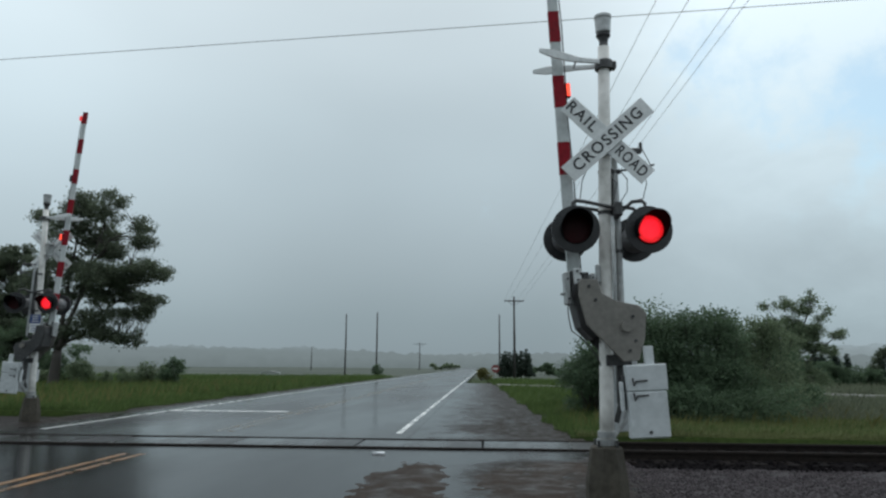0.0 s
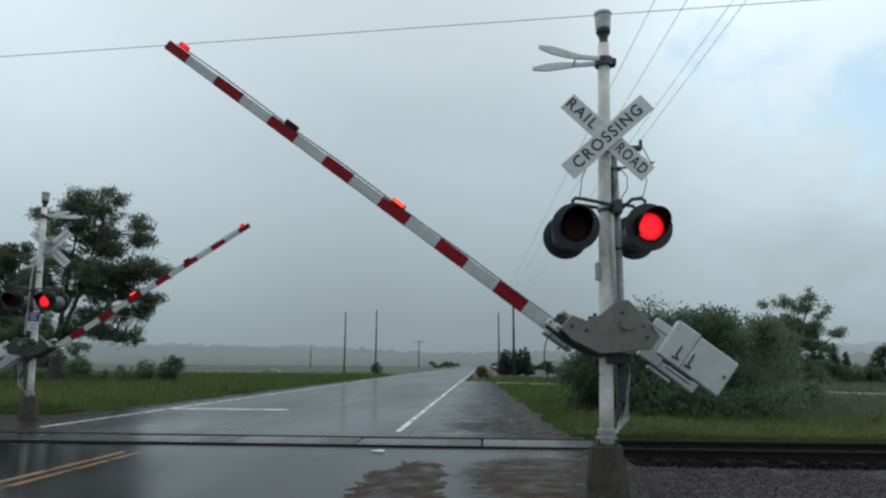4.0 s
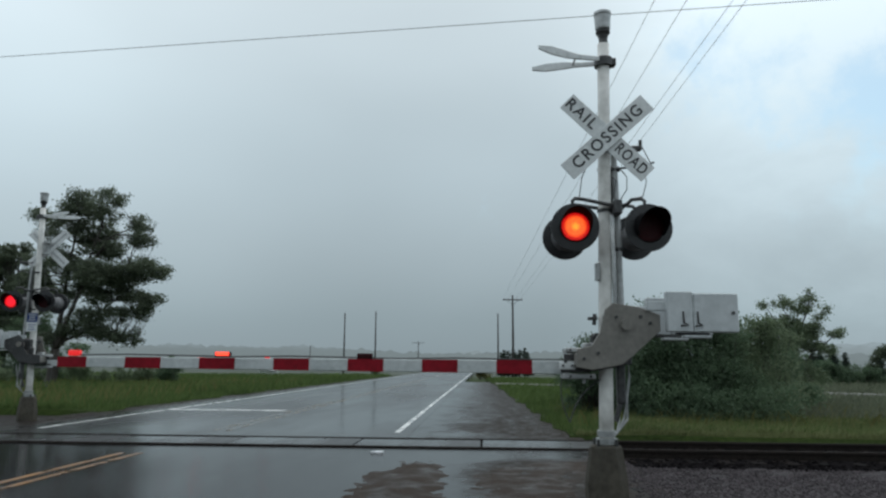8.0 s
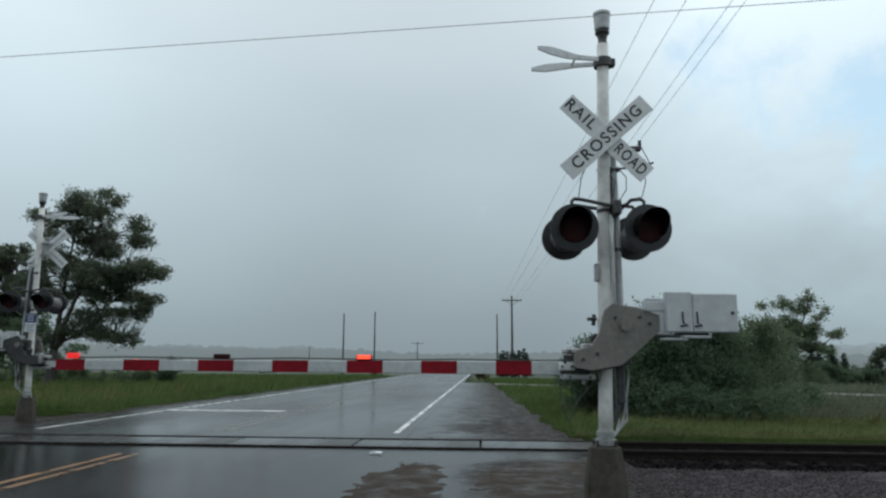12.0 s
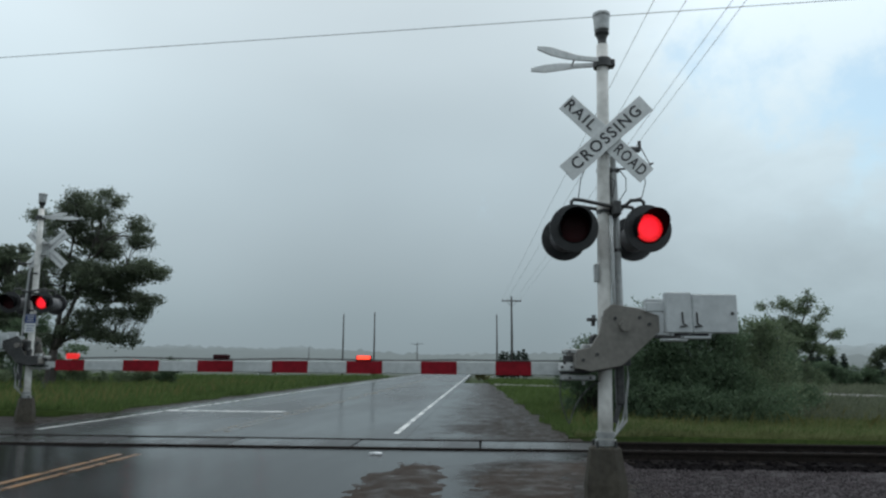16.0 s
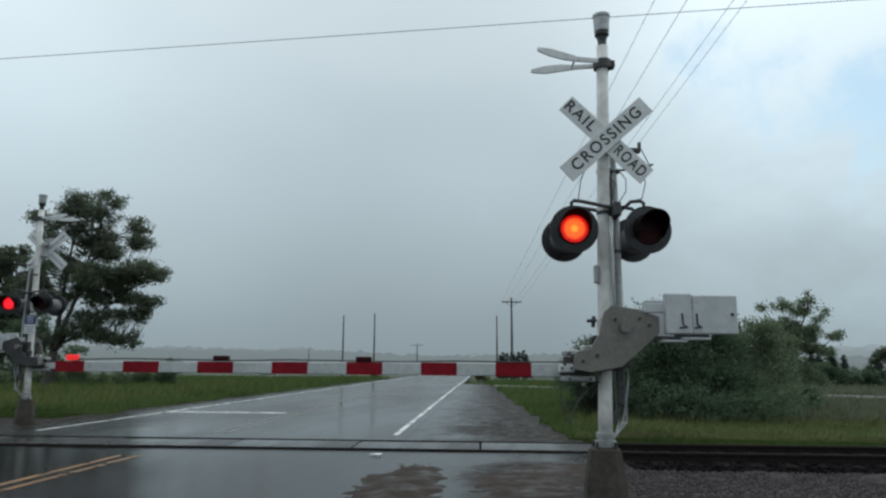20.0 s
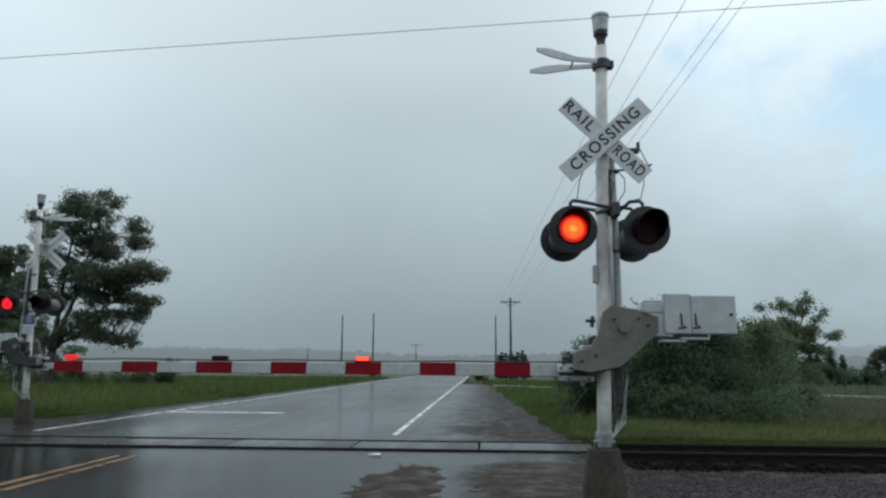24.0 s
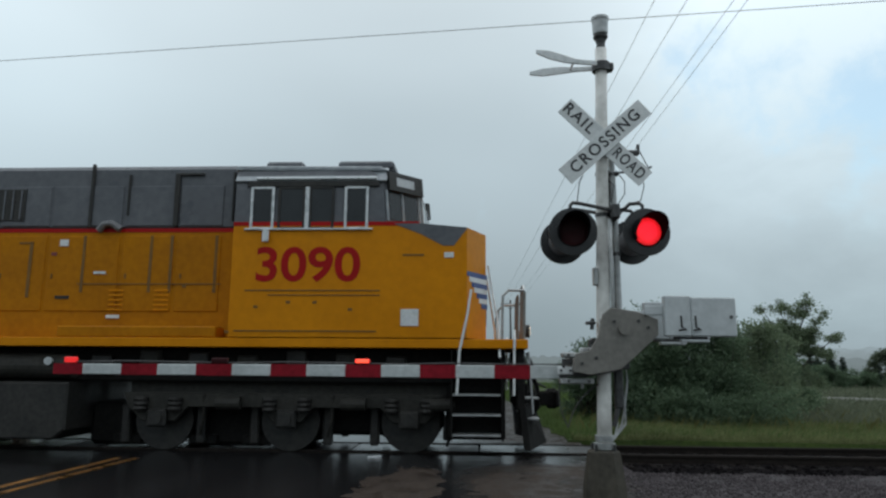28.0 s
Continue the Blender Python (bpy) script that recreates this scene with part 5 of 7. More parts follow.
def build_signal(at):
    sig = root("crossing_signal", at, "white railroad crossing signal mast with crossbuck and striped gate", "crossing signal", "crossing signals")
    # foundation and mast
    bm = lathe(bmesh.new(), [(0.235, -0.25), (0.23, 0.10), (0.215, 0.20), (0.185, 0.40), (0.175, 0.46), (0.15, 0.48)], pose(0, 0, 0, 0, 0, 22.5), 8)
    part("foundation", bm, CONCRETE, sig, "dark wet flared mast foundation")
    bm = bmesh.new()
    tube(bm, [(lean_x(z), 0, z) for z in (0.48, 0.9, 2.0, 3.2, 4.2, 5.06)], [0.082, 0.078, 0.076, 0.073, 0.07, 0.068], 16)
    part("mast", bm, MAST_PAINT, sig, "weathered white tubular mast", smooth=True)
    bm = bmesh.new()
    for z, r in ((0.52, 0.115), (0.60, 0.10)):
        tube(bm, [(lean_x(z), 0, z - 0.03), (lean_x(z), 0, z + 0.03)], r, 16)
    part("mast_collar", bm, GALV, sig)
    for k in range(4):
        a = radians(45 + 90 * k)
        part("anchor_bolt", rod(bmesh.new(), (0.14 * math.cos(a), 0.14 * math.sin(a), 0.44), (0.14 * math.cos(a), 0.14 * math.sin(a), 0.54), 0.016, n=6), DARK_IRON, sig)
    # bell on the mast head
    x = lean_x(5.1)
    bm = lathe(bmesh.new(), [(0.045, 5.02), (0.055, 5.06), (0.05, 5.12), (0.062, 5.17), (0.085, 5.20), (0.085, 5.215), (0.075, 5.22)], Matrix.Translation((x, 0, 0)), 20)
    part("bell_neck", bm, DARK_IRON, sig, smooth=False)
    bm = lathe(bmesh.new(), [(0.078, 5.23), (0.088, 5.25), (0.093, 5.36), (0.096, 5.41), (0.103, 5.425), (0.103, 5.455), (0.09, 5.462)], Matrix.Translation((x, 0, 0)), 24)
    part("bell", bm, GALV, sig, "grey round crossing bell")
    # fork that steadies the raised arm
    zf = 4.83
    x = lean_x(zf)
    bm = bmesh.new()
    tube(bm, [(x, 0, zf - 0.05), (x, 0, zf + 0.05)], 0.105, 18)
    box(bm, (x + 0.11, 0, zf), (0.06, 0.10, 0.09), 0.008)
    part("fork_clamp", bm, DARK_IRON, sig, "dark iron clamp")
    for s in (-1, 1):
        pts = [(x - 0.06, s * 0.07, zf + 0.02), (x - 0.30, s * 0.11, zf + 0.02), (x - 0.46, s * 0.16, zf + 0.03), (x - 0.64, s * 0.24, zf + 0.04), (x - 0.80, s * 0.30, zf + 0.05)]
        bm, rows = bmesh.new(), []
        for (px, py, pz), h in zip(pts, (0.028, 0.030, 0.046, 0.050, 0.022)):
            rows.append([bm.verts.new((px, py + dy, pz + dz)) for dy, dz in ((-0.012, -h), (0.012, -h), (0.012, h), (-0.012, h))])
        for a, b in zip(rows, rows[1:]):
            for k in range(4):
                bm.faces.new((a[k], a[(k + 1) % 4], b[(k + 1) % 4], b[k]))
        bm.faces.new(rows[0][::-1])
        bm.faces.new(rows[-1])
        bmesh.ops.recalc_face_normals(bm, faces=bm.faces[:])
        bmesh.ops.bevel(bm, geom=bm.edges[:], offset=0.004, segments=1, affect="EDGES", profile=0.5)
        part("fork_arm", bm, SIGN_WHITE, sig, "flaring white fork blade")
    part("fork_tie", rod(bmesh.new(), (x - 0.34, -0.12, zf + 0.02), (x - 0.34, 0.12, zf + 0.02), 0.012, n=6), SIGN_WHITE, sig)
    # crossbuck
    cx, cz, cy = 0.09, 3.88, -0.13
    for ang, yy, words in ((-44, cy + 0.012, (("RAIL", -0.40), ("ROAD", 0.365))), (42, cy - 0.012, (("CROSSING", 0.0),))):
        m = Matrix.Translation((cx, yy, cz)) @ pose(0, 0, 0, 0, -ang, 0)
        bm = box(bmesh.new(), (0, 0, 0), (1.25, 0.012, 0.225), 0.003)
        blade = part("crossbuck_blade", bm, SIGN_WHITE, sig, "white crossbuck blade with black letters", m)
        bm = box(bmesh.new(), (0, 0.009, 0), (1.15, 0.004, 0.05))
        part("back_strip", bm, SIGN_BACK, blade, "pale reflective strip on the back")
        for word, off in words:
            me = text_mesh(word, 0.185, 0.0012, 1.22)
            me.materials.clear()
            me.materials.append(SIGN_BLACK)
            wide = max(v.co.x for v in me.vertices) - min(v.co.x for v in me.vertices)
            want = 1.02 if len(word) > 4 else 0.42
            ob = part("lettering", me, None, blade, "black block letters", Matrix.Translation((off, -0.0076, 0)) @ FACE @ Matrix.Diagonal((want / wide, 1, 1, 1)))
    bm = bmesh.new()
    box(bm, (cx, -0.09, cz), (0.10, 0.06, 0.30), 0.006)
    tube(bm, [(cx - 0.02, 0, cz + 0.12), (cx - 0.02, 0, cz + 0.17)], 0.088, 14)
    tube(bm, [(cx - 0.02, 0, cz - 0.17), (cx - 0.02, 0, cz - 0.12)], 0.088, 14)
    part("crossbuck_bracket", bm, GALV, sig)
    # conduit pipe beside the mast, its brackets and loose cables
    bm = tube(bmesh.new(), [(0.20, 0.06, 3.72), (0.22, 0.06, 3.0), (0.23, 0.06, 1.98)], 0.036, 10)
    part("conduit", bm, GALV, sig, "grey conduit pipe beside the mast")
    bm = tube(bmesh.new(), [(0.155, 0.08, 3.6), (0.165, 0.08, 2.6), (0.19, 0.08, 1.98)], 0.022, 8)
    part("conduit", bm, DARK_IRON, sig)
    bm = tube(bmesh.new(), [(0.13, -0.05, 3.0), (0.135, -0.05, 2.5), (0.14, -0.05, 1.95)], 0.024, 8)
    part("conduit", bm, SIGN_WHITE, sig, "white conduit against the mast", smooth=True)
    for z in (3.55, 2.62):
        bm = box(bmesh.new(), (0.14, 0.05, z), (0.26, 0.05, 0.045), 0.006)
        part("conduit_bracket", bm, DARK_IRON, sig)
    bm = bmesh.new()
    box(bm, (0.42, 0.04, 3.80), (0.20, 0.07, 0.06), 0.012)
    tube(bm, [(0.2, 0.04, 3.80), (0.34, 0.04, 3.80)], 0.014, 6)
    rod(bm, (0.51, 0.04, 3.83), (0.51, 0.04, 3.90), 0.02, n=8)
    part("cable_bracket", bm, DARK_IRON, sig, "black cable bracket with insulator")
    bm = bmesh.new()
    tube(bm, [(0.24, 0.04, 3.56), (0.56, 0.04, 3.60)], 0.013, 6)
    rod(bm, (0.55, 0.04, 3.55), (0.55, 0.04, 3.68), 0.026, 0.015, 8)
    rod(bm, (0.48, 0.04, 3.57), (0.66, 0.04, 3.64), 0.012, n=6)
    part("cable_bracket", bm, DARK_IRON, sig, "black wire anchor")
    for pts in (((0.51, 0.04, 3.86), (0.60, 0.05, 3.68), (0.64, 0.05, 3.60)), ((0.55, 0.05, 3.56), (0.56, 0.03, 3.40), (0.50, -0.02, 3.22), (0.40, -0.05, 3.19)),
                ((0.24, 0.02, 3.58), (0.33, 0.0, 3.45), (0.32, -0.03, 3.30), (0.24, -0.04, 3.18)), ((-0.10, 0.06, 3.62), (-0.17, 0.08, 3.45), (-0.20, 0.12, 3.2)), ((0.10, 0.02, 3.52), (0.20, -0.02, 3.40), (0.16, -0.05, 3.20))):
        part("cable", tube(bmesh.new(), pts, 0.006, 5), DARK_IRON, sig)
    bm = box(bmesh.new(), (-0.09 + lean_x(2.35), -0.02, 2.35), (0.05, 0.08, 0.20), 0.008)
    part("junction_box", bm, GALV, sig)
    # lamp crossarm and four lamps, two facing each way
    zl = 2.80
    bm = bmesh.new()
    xm = lean_x(3.1)
    box(bm, (xm + 0.12, -0.05, 3.07), (0.10, 0.20, 0.17), 0.02)
    tube(bm, [(xm + 0.12, -0.15, 3.0), (xm + 0.12, -0.15, 3.14)], 0.045, 12)
    tube(bm, [(xm, 0, 3.03), (xm, 0, 3.07)], 0.084, 14)
    part("crossarm_clamp", bm, DARK_IRON, sig)
    for s in (-1, 1):
        for f in (-1, 1):
            bm = tube(bmesh.new(), [(xm + 0.12, f * 0.10, 3.08), (xm + 0.12 + s * 0.10, f * 0.115, 3.10), (xm + s * 0.27, f * 0.15, 3.15), (xm + s * 0.37, f * 0.19, 3.15), (xm + s * 0.40, f * 0.20, 3.12), (xm + s * 0.40, f * 0.20, 3.0)], 0.022, 8)
            part("lamp_arm", bm, DARK_IRON, sig, smooth=True)
            turn = pose(xm + s * 0.40, f * 0.34, zl, 0, 0, (0 if f < 0 else 180) + s * 4)
            build_lamp(sig, turn, LIT_AMBER if (s, f) == (-1, -1) else LIT_RED)
    # gate: two side plates that carry counterweights, and the striped arm
    plate = [(-0.515, -0.26), (-0.53, -0.45), (-0.365, -0.48), (-0.04, -0.42), (0.10, -0.30), (0.37, -0.06), (0.37, 0.11), (0.145, 0.19), (-0.125, 0.23), (-0.215, 0.16), (-0.275, -0.08), (-0.365, -0.225)]
    bm = bmesh.new()
    prism(bm, plate, -0.315, -0.285, bevel=0.006)
    rear = [(px + 0.17 if (px < -0.1 and pz > -0.24) else px, pz) for px, pz in plate]
    rod(bm, (0, -0.36, 0), (0, 0.36, 0), 0.06, n=16)
    box(bm, (-0.47, 0, -0.37), (0.10, 0.60, 0.14), 0.01)
    gate = part("gate_assembly", bm, GREY_PLATE, sig, "grey swinging gate plates with counterweights and arm", Matrix.Translation(PIVOT))
    bm = prism(bmesh.new(), rear, 0.285, 0.315, bevel=0.006)
    prism(bm, [(-0.50, -0.47), (-0.36, -0.50), (-0.02, -0.44), (0.12, -0.32), (0.06, -0.26), (-0.06, -0.36), (-0.36, -0.42), (-0.50, -0.40)], -0.10, 0.284, bevel=0.006)
    part("rear_plate", bm, DARK_IRON, gate, "dark rear gate plate and lower web")
    for s in (-1, 1):
        for x0, x1, top in ((0.41, 0.683, 0.352), (0.687, 1.158, 0.335)):
            bm = box(bmesh.new(), ((x0 + x1) / 2, s * 0.375, (top - 0.075) / 2), (x1 - x0, 0.11, top + 0.075), 0.012)
            part("counterweight", bm, CW_PAINT, gate, "pale grey stacked counterweight slab")
        part("counterweight_stop", rod(bmesh.new(), (1.10, s * 0.43, 0.13), (1.10, s * 0.44, 0.13), 0.018, n=8), DARK_IRON, gate)
        for x0 in (0.575, 0.725):
            part("counterweight_handle", tube(bmesh.new(), [(x0, s * 0.436, 0.14), (x0 + 0.004, s * 0.438, 0.02), (x0 + 0.05, s * 0.44, -0.002), (x0 - 0.03, s * 0.436, -0.012)], 0.010, 6), DARK_IRON, gate)
        part("counterweight_rail", box(bmesh.new(), (0.69, s * 0.35, -0.09), (0.36, 0.03, 0.025), 0.004), DARK_IRON, gate)
        part("counterweight_tray", box(bmesh.new(), (0.73, s * 0.36, -0.120), (0.30, 0.09, 0.03), 0.008), CW_PAINT, gate)
        bm = box(bmesh.new(), (0.32, s * 0.34, 0.20), (0.20, 0.05, 0.10), 0.008)
        part("counterweight_lug", bm, CW_PAINT, gate)
        for x0, z0 in ((0, 0), (0.16, 0.09), (0.26, 0.02), (-0.10, 0.08), (-0.45, -0.36), (-0.3, -0.3)):
            part("bolt", rod(bmesh.new(), (x0, s * 0.31, z0), (x0, s * 0.335, z0), 0.018, n=6), DARK_IRON, gate)
    bm = box(bmesh.new(), (-0.22, 0.16, -0.16), (0.12, 0.08, 0.15), 0.02)
    rod(bm, (-0.22, 0.10, -0.10), (-0.22, 0.28, -0.10), 0.03, n=8)
    part("crank", bm, DARK_IRON, gate, "dark crank between the gate plates")
    # clamp and loose bracketry where the arm is bolted on
    bm = bmesh.new()
    box(bm, (-0.545, -0.05, -0.345), (0.12, 0.12, 0.065), 0.006)
    box(bm, (-0.40, 0.02, -0.37), (0.18, 0.30, 0.08), 0.006)
    box(bm, (-0.50, -0.03, -0.49), (0.30, 0.12, 0.035), 0.006)
    box(bm, (-0.61, -0.10, -0.36), (0.03, 0.03, 0.10), 0.004)
    part("arm_clamp", bm, DARK_IRON, gate, "dark bolted arm clamp")
    bm = box(bmesh.new(), (-0.44, -0.02, -0.27), (0.34, 0.22, 0.055), 0.012)
    box(bm, (-0.33, -0.06, -0.215), (0.16, 0.12, 0.055), 0.012)
    part("arm_bracket", bm, GALV, gate, "pale galvanised arm bracket")
    bm = box(bmesh.new(), (-0.46, -0.02, -0.548), (0.36, 0.18, 0.06), 0.012)
    box(bm, (-0.40, -0.04, -0.60), (0.03, 0.05, 0.05), 0.006)
    part("arm_bracket", bm, GALV, gate, "pale galvanised lower arm bracket")
    bm = box(bmesh.new(), (-0.59, -0.10, -0.435), (0.17, 0.025, 0.085), 0.006)
    box(bm, (-0.665, -0.085, -0.435), (0.02, 0.05, 0.05), 0.004)
    part("clamp_plate", bm, SIGN_WHITE, gate, "white painted clamp plate")
    for x0, z0 in ((-0.64, -0.435), (-0.54, -0.435), (-0.56, -0.548), (-0.34, -0.548), (-0.56, -0.27)):
        part("bolt", rod(bmesh.new(), (x0, -0.145, z0), (x0, -0.10, z0), 0.013, n=6), DARK_IRON, gate)
    L0, L1 = -0.55, -6.15
    bm = bmesh.new()
    prism(bm, [(L0, -ARM_DROP - 0.072), (L1, -ARM_DROP - 0.054), (L1, -ARM_DROP + 0.054), (L0, -ARM_DROP + 0.072)], -0.022, 0.022, bevel=0.006)
    arm = part("arm", bm, GATE_WHITE, gate, "white gate arm")
    for i in range(7):
        a, b = -0.96 - 0.813 * i, -1.35 - 0.813 * i
        b = max(b, L1 - 0.004)
        ha, hb = (0.072 - 0.018 * (abs(t) - 0.62) / 5.6 + 0.002 for t in (a, b))
        bm = prism(bmesh.new(), [(a, -ARM_DROP - ha), (b, -ARM_DROP - hb), (b, -ARM_DROP + hb), (a, -ARM_DROP + ha)], -0.0255, 0.0255)
        part("red_stripe", bm, GATE_RED, gate, "red reflective stripe")
    part("arm_cable", tube(bmesh.new(), [(L0, 0, -ARM_DROP + 0.085)] + [(-1.2 - 0.6 * i, 0, -ARM_DROP + 0.082 + 0.008 * math.sin(i * 2.1)) for i in range(9)], 0.008, 5), DARK_IRON, gate)
    # slack cable to the arm, in two links that follow the gate
    for k in range(2):
        part("cable_link", tube(bmesh.new(), [(LINK * q / 10, 0, (-1 if k else 1) * -0.07 * math.sin(math.pi * q / 10)) for q in range(11)], 0.007, 6), DARK_IRON, sig, "slack black cable to the arm")
    for x0, kind, lit in ((-4.35, "gate_lamp", LIT_GATE), (-2.79, "gate_lamp", LIT_GATE), (-5.98, "tip_lamp", LIT_TIP)):
        bm = box(bmesh.new(), (0, 0, 0), (0.17 if kind == "gate_lamp" else 0.12, 0.075, 0.045), 0.008)
        box(bm, (0, 0, -0.028), (0.17 if kind == "gate_lamp" else 0.12, 0.06, 0.02), 0.004)
        z = -ARM_DROP + 0.105
        part(kind, bm, LENS_DARK if kind == "gate_lamp" else lit, gate, "small red lamp on the gate arm", Matrix.Translation((x0, 0, z)))
        if kind == "gate_lamp":
            bm = box(bmesh.new(), (0, 0, 0), (0.158, 0.03, 0.041), 0.006)
            part("gate_light_unit", bm, lit, gate, "glowing red gate light", Matrix.Translation((x0, 0, z)))
    # loose cables under the mechanism
    for x0, w in ((0.20, 0.03), (0.25, -0.02), (0.29, 0.02)):
        part("cable", tube(bmesh.new(), [(x0, 0.10, 1.55), (x0 + w, 0.12, 1.2), (x0 - w, 0.10, 0.95), (x0 - 0.02, 0.10, 0.74), (0.14, 0.06, 0.60), (0.06, 0.02, 0.54)], 0.013, 6), GALV, sig, "pale loose cable under the gate")
    bm = box(bmesh.new(), (-0.115, -0.05, 1.83), (0.10, 0.07, 0.035), 0.006)
    rod(bm, (-0.10, -0.05, 1.76), (-0.09, -0.05, 1.88), 0.022, n=8)
    part("hand_latch", bm, DARK_IRON, sig, "small dark latch on the mast")
    bm = box(bmesh.new(), (0.15, 0.0, 1.39), (0.28, 0.20, 0.12), 0.01)
    part("mast_bracket", bm, DARK_IRON, sig)
    bm = box(bmesh.new(), (0.20, 0.07, 1.17), (0.09, 0.10, 0.52), 0.015)
    rod(bm, (0.20, 0.07, 0.95), (0.13, 0.05, 0.72), 0.03, n=8)
    part("motor_leg", bm, DARK_IRON, sig, "dark drive leg under the gate motor")
    bm = box(bmesh.new(), (0.14, 0.0, PIVOT[2]), (0.30, 0.34, 0.26), 0.02)
    part("gate_mechanism", bm, DARK_IRON, sig, "dark gate motor housing on the mast")
    return sig


def build_notice(sig):
    """The blue notice on the back of the far mast; its writing is too small to read."""
    m = Matrix.Translation((lean_x(2.3), 0.10, 2.30))
    plate = part("notice_plate", box(bmesh.new(), (0, 0, 0), (0.27, 0.006, 0.46), 0.002), SIGN_WHITE, sig, "small notice plate, blue above and white below", m)
    part("notice_panel", box(bmesh.new(), (0, 0.004, 0.115), (0.26, 0.003, 0.22)), LOGO_BLUE, plate, "blue panel")
    for k in range(3):
        part("writing_bar", box(bmesh.new(), (0, 0.0065, 0.18 - 0.06 * k), (0.18 - 0.03 * (k % 2), 0.002, 0.022)), SIGN_WHITE, plate)
    for k in range(3):
        part("writing_bar", box(bmesh.new(), (0, 0.004, -0.06 - 0.06 * k), (0.20 - 0.04 * (k % 2), 0.002, 0.018)), LOGO_BLUE, plate)


near_signal = build_signal(pose(1.74, 7.83, 0.10, 0, 0, 0))
far_signal = copy_thing(near_signal, pose(-10.22, 17.7, 0.08, 0, 0, 181))
tagged(near_signal, "white railroad crossing signal mast with crossbuck and striped gate")
build_notice(far_signal)
for ob in far_signal.children:
    kind = ob.name.split(".")[0]
    if kind == "mast":
        ob.matrix_basis = Matrix.Translation((0, 0, -0.017)) @ Matrix.Diagonal((1, 1, 1.036, 1))
    elif kind in ("bell", "bell_neck", "fork_clamp", "fork_arm", "fork_tie"):
        ob.matrix_basis = Matrix.Translation((0, 0, 0.165)) @ ob.matrix_basis
    elif kind in ("crossbuck_blade", "crossbuck_bracket"):
        ob.matrix_basis = Matrix.Translation((-0.16, 0, 0.31)) @ ob.matrix_basis
tagged(far_signal, "white railroad crossing signal facing the oncoming lane, beyond the track")


# ---- poles and wires ----
def build_pole(x, y, h, r, arm, label):
    p = root("utility_pole", pose(x, y, 0, 0, 0, rnd(-8, 8)), label, "utility pole", "utility poles")
    part("shaft", tube(bmesh.new(), [(0, 0, -0.4), (0.02, 0, h * 0.5), (0, 0, h)], [r, r * 0.85, r * 0.65], 10), POLE_WOOD, p, smooth=True)
    if arm:
        bm = box(bmesh.new(), (0, -0.12, h - 0.55), (arm, 0.10, 0.13), 0.01)
        part("crossarm", bm, POLE_WOOD, p)
        for s in (-1, 1):
            part("brace", rod(bmesh.new(), (0, -0.12, h - 1.15), (s * arm * 0.3, -0.12, h - 0.62), 0.025, n=6), DARK_IRON, p)
        for x0 in (-0.46, -0.2, 0.2, 0.46):
            part("insulator", lathe(bmesh.new(), [(0.03, 0), (0.06, 0.05), (0.045, 0.10), (0.055, 0.15), (0.02, 0.19)], Matrix.Translation((arm * x0, -0.12, h - 0.49)), 8), GALV, p)
    else:
        part("insulator", lathe(bmesh.new(), [(0.03, 0), (0.06, 0.06), (0.05, 0.14), (0.02, 0.2)], Matrix.Translation((0, 0, h)), 8), GALV, p)
    return p


random.seed(17)
build_pole(8.25, 86, 9.8, 0.17, 2.4, "weathered wooden utility pole with crossarm beside the road")
build_pole(8.4, 112, 9.4, 0.15, 0, "plain wooden utility pole behind the conifers")
build_pole(-15.8, 112, 9.3, 0.15, 0, "thin wooden pole beyond the grass")
build_pole(-10.9, 112, 9.6, 0.15, 0, "thin wooden pole beside the far road")
build_pole(-9.2, 250, 9.4, 0.2, 4.5, "distant utility pole with crossarm in the mist")
build_pole(-40.5, 215, 6.6, 0.16, 0, "short distant pole at the field")


def build_wire(a, b, sag, r, label):
    a, b = Vector(a), Vector(b)
    pts = [a.lerp(b, i / 14) - Vector((0, 0, sag * 4 * (i / 14) * (1 - i / 14))) for i in range(15)]
    ob = part("overhead_wire", tube(bmesh.new(), pts, r, 5), WIRE, None, label)
    return tagged(ob, label, "overhead wire", "overhead wires")


build_wire((-62, 25.4, 9.40), (60, 6.2, 9.55), 0.15, 0.008, "thin dark wire crossing over the road")
for i, (xn, zn, off) in enumerate(((4.70, 9.55, -1.10), (5.42, 9.55, -0.48), (6.42, 9.5, 0.48), (6.80, 9.6, 1.10))):
    pole_end = Vector((8.25 + off, 85.9, 9.5))
    near = Vector((xn, 15.6, zn))
    build_wire(near + (near - pole_end) * 0.5, pole_end, 0.0, 0.0065, "thin power line running along the road")

# ---- small things ----
bm = blob(-1.06, 11.75, 0.10, 0.06, 4.4, 0.03, 14)
tagged(part("litter", bmesh.ops.solidify(bm, geom=bm.faces[:], thickness=0.026) and bm, LITTER, None, "", None), "crumpled pale litter lying on the wet road", "litter")


def build_shed(at, w, d, h):
    s = root("shed", at, "small pale shed far off in the field", "shed")
    part("wall", box(bmesh.new(), (0, 0, h / 2), (w, d, h), 0.02), SIGN_WHITE, s)
    part("roof", prism(bmesh.new(), [(-w / 2 - 0.08, h), (w / 2 + 0.08, h), (0, h + 0.16)], -d / 2 - 0.2, d / 2 + 0.2), GALV, s)


build_shed(pose(-21.0, 86, -0.1, 0, 0, 8), 2.1, 1.6, 0.55)


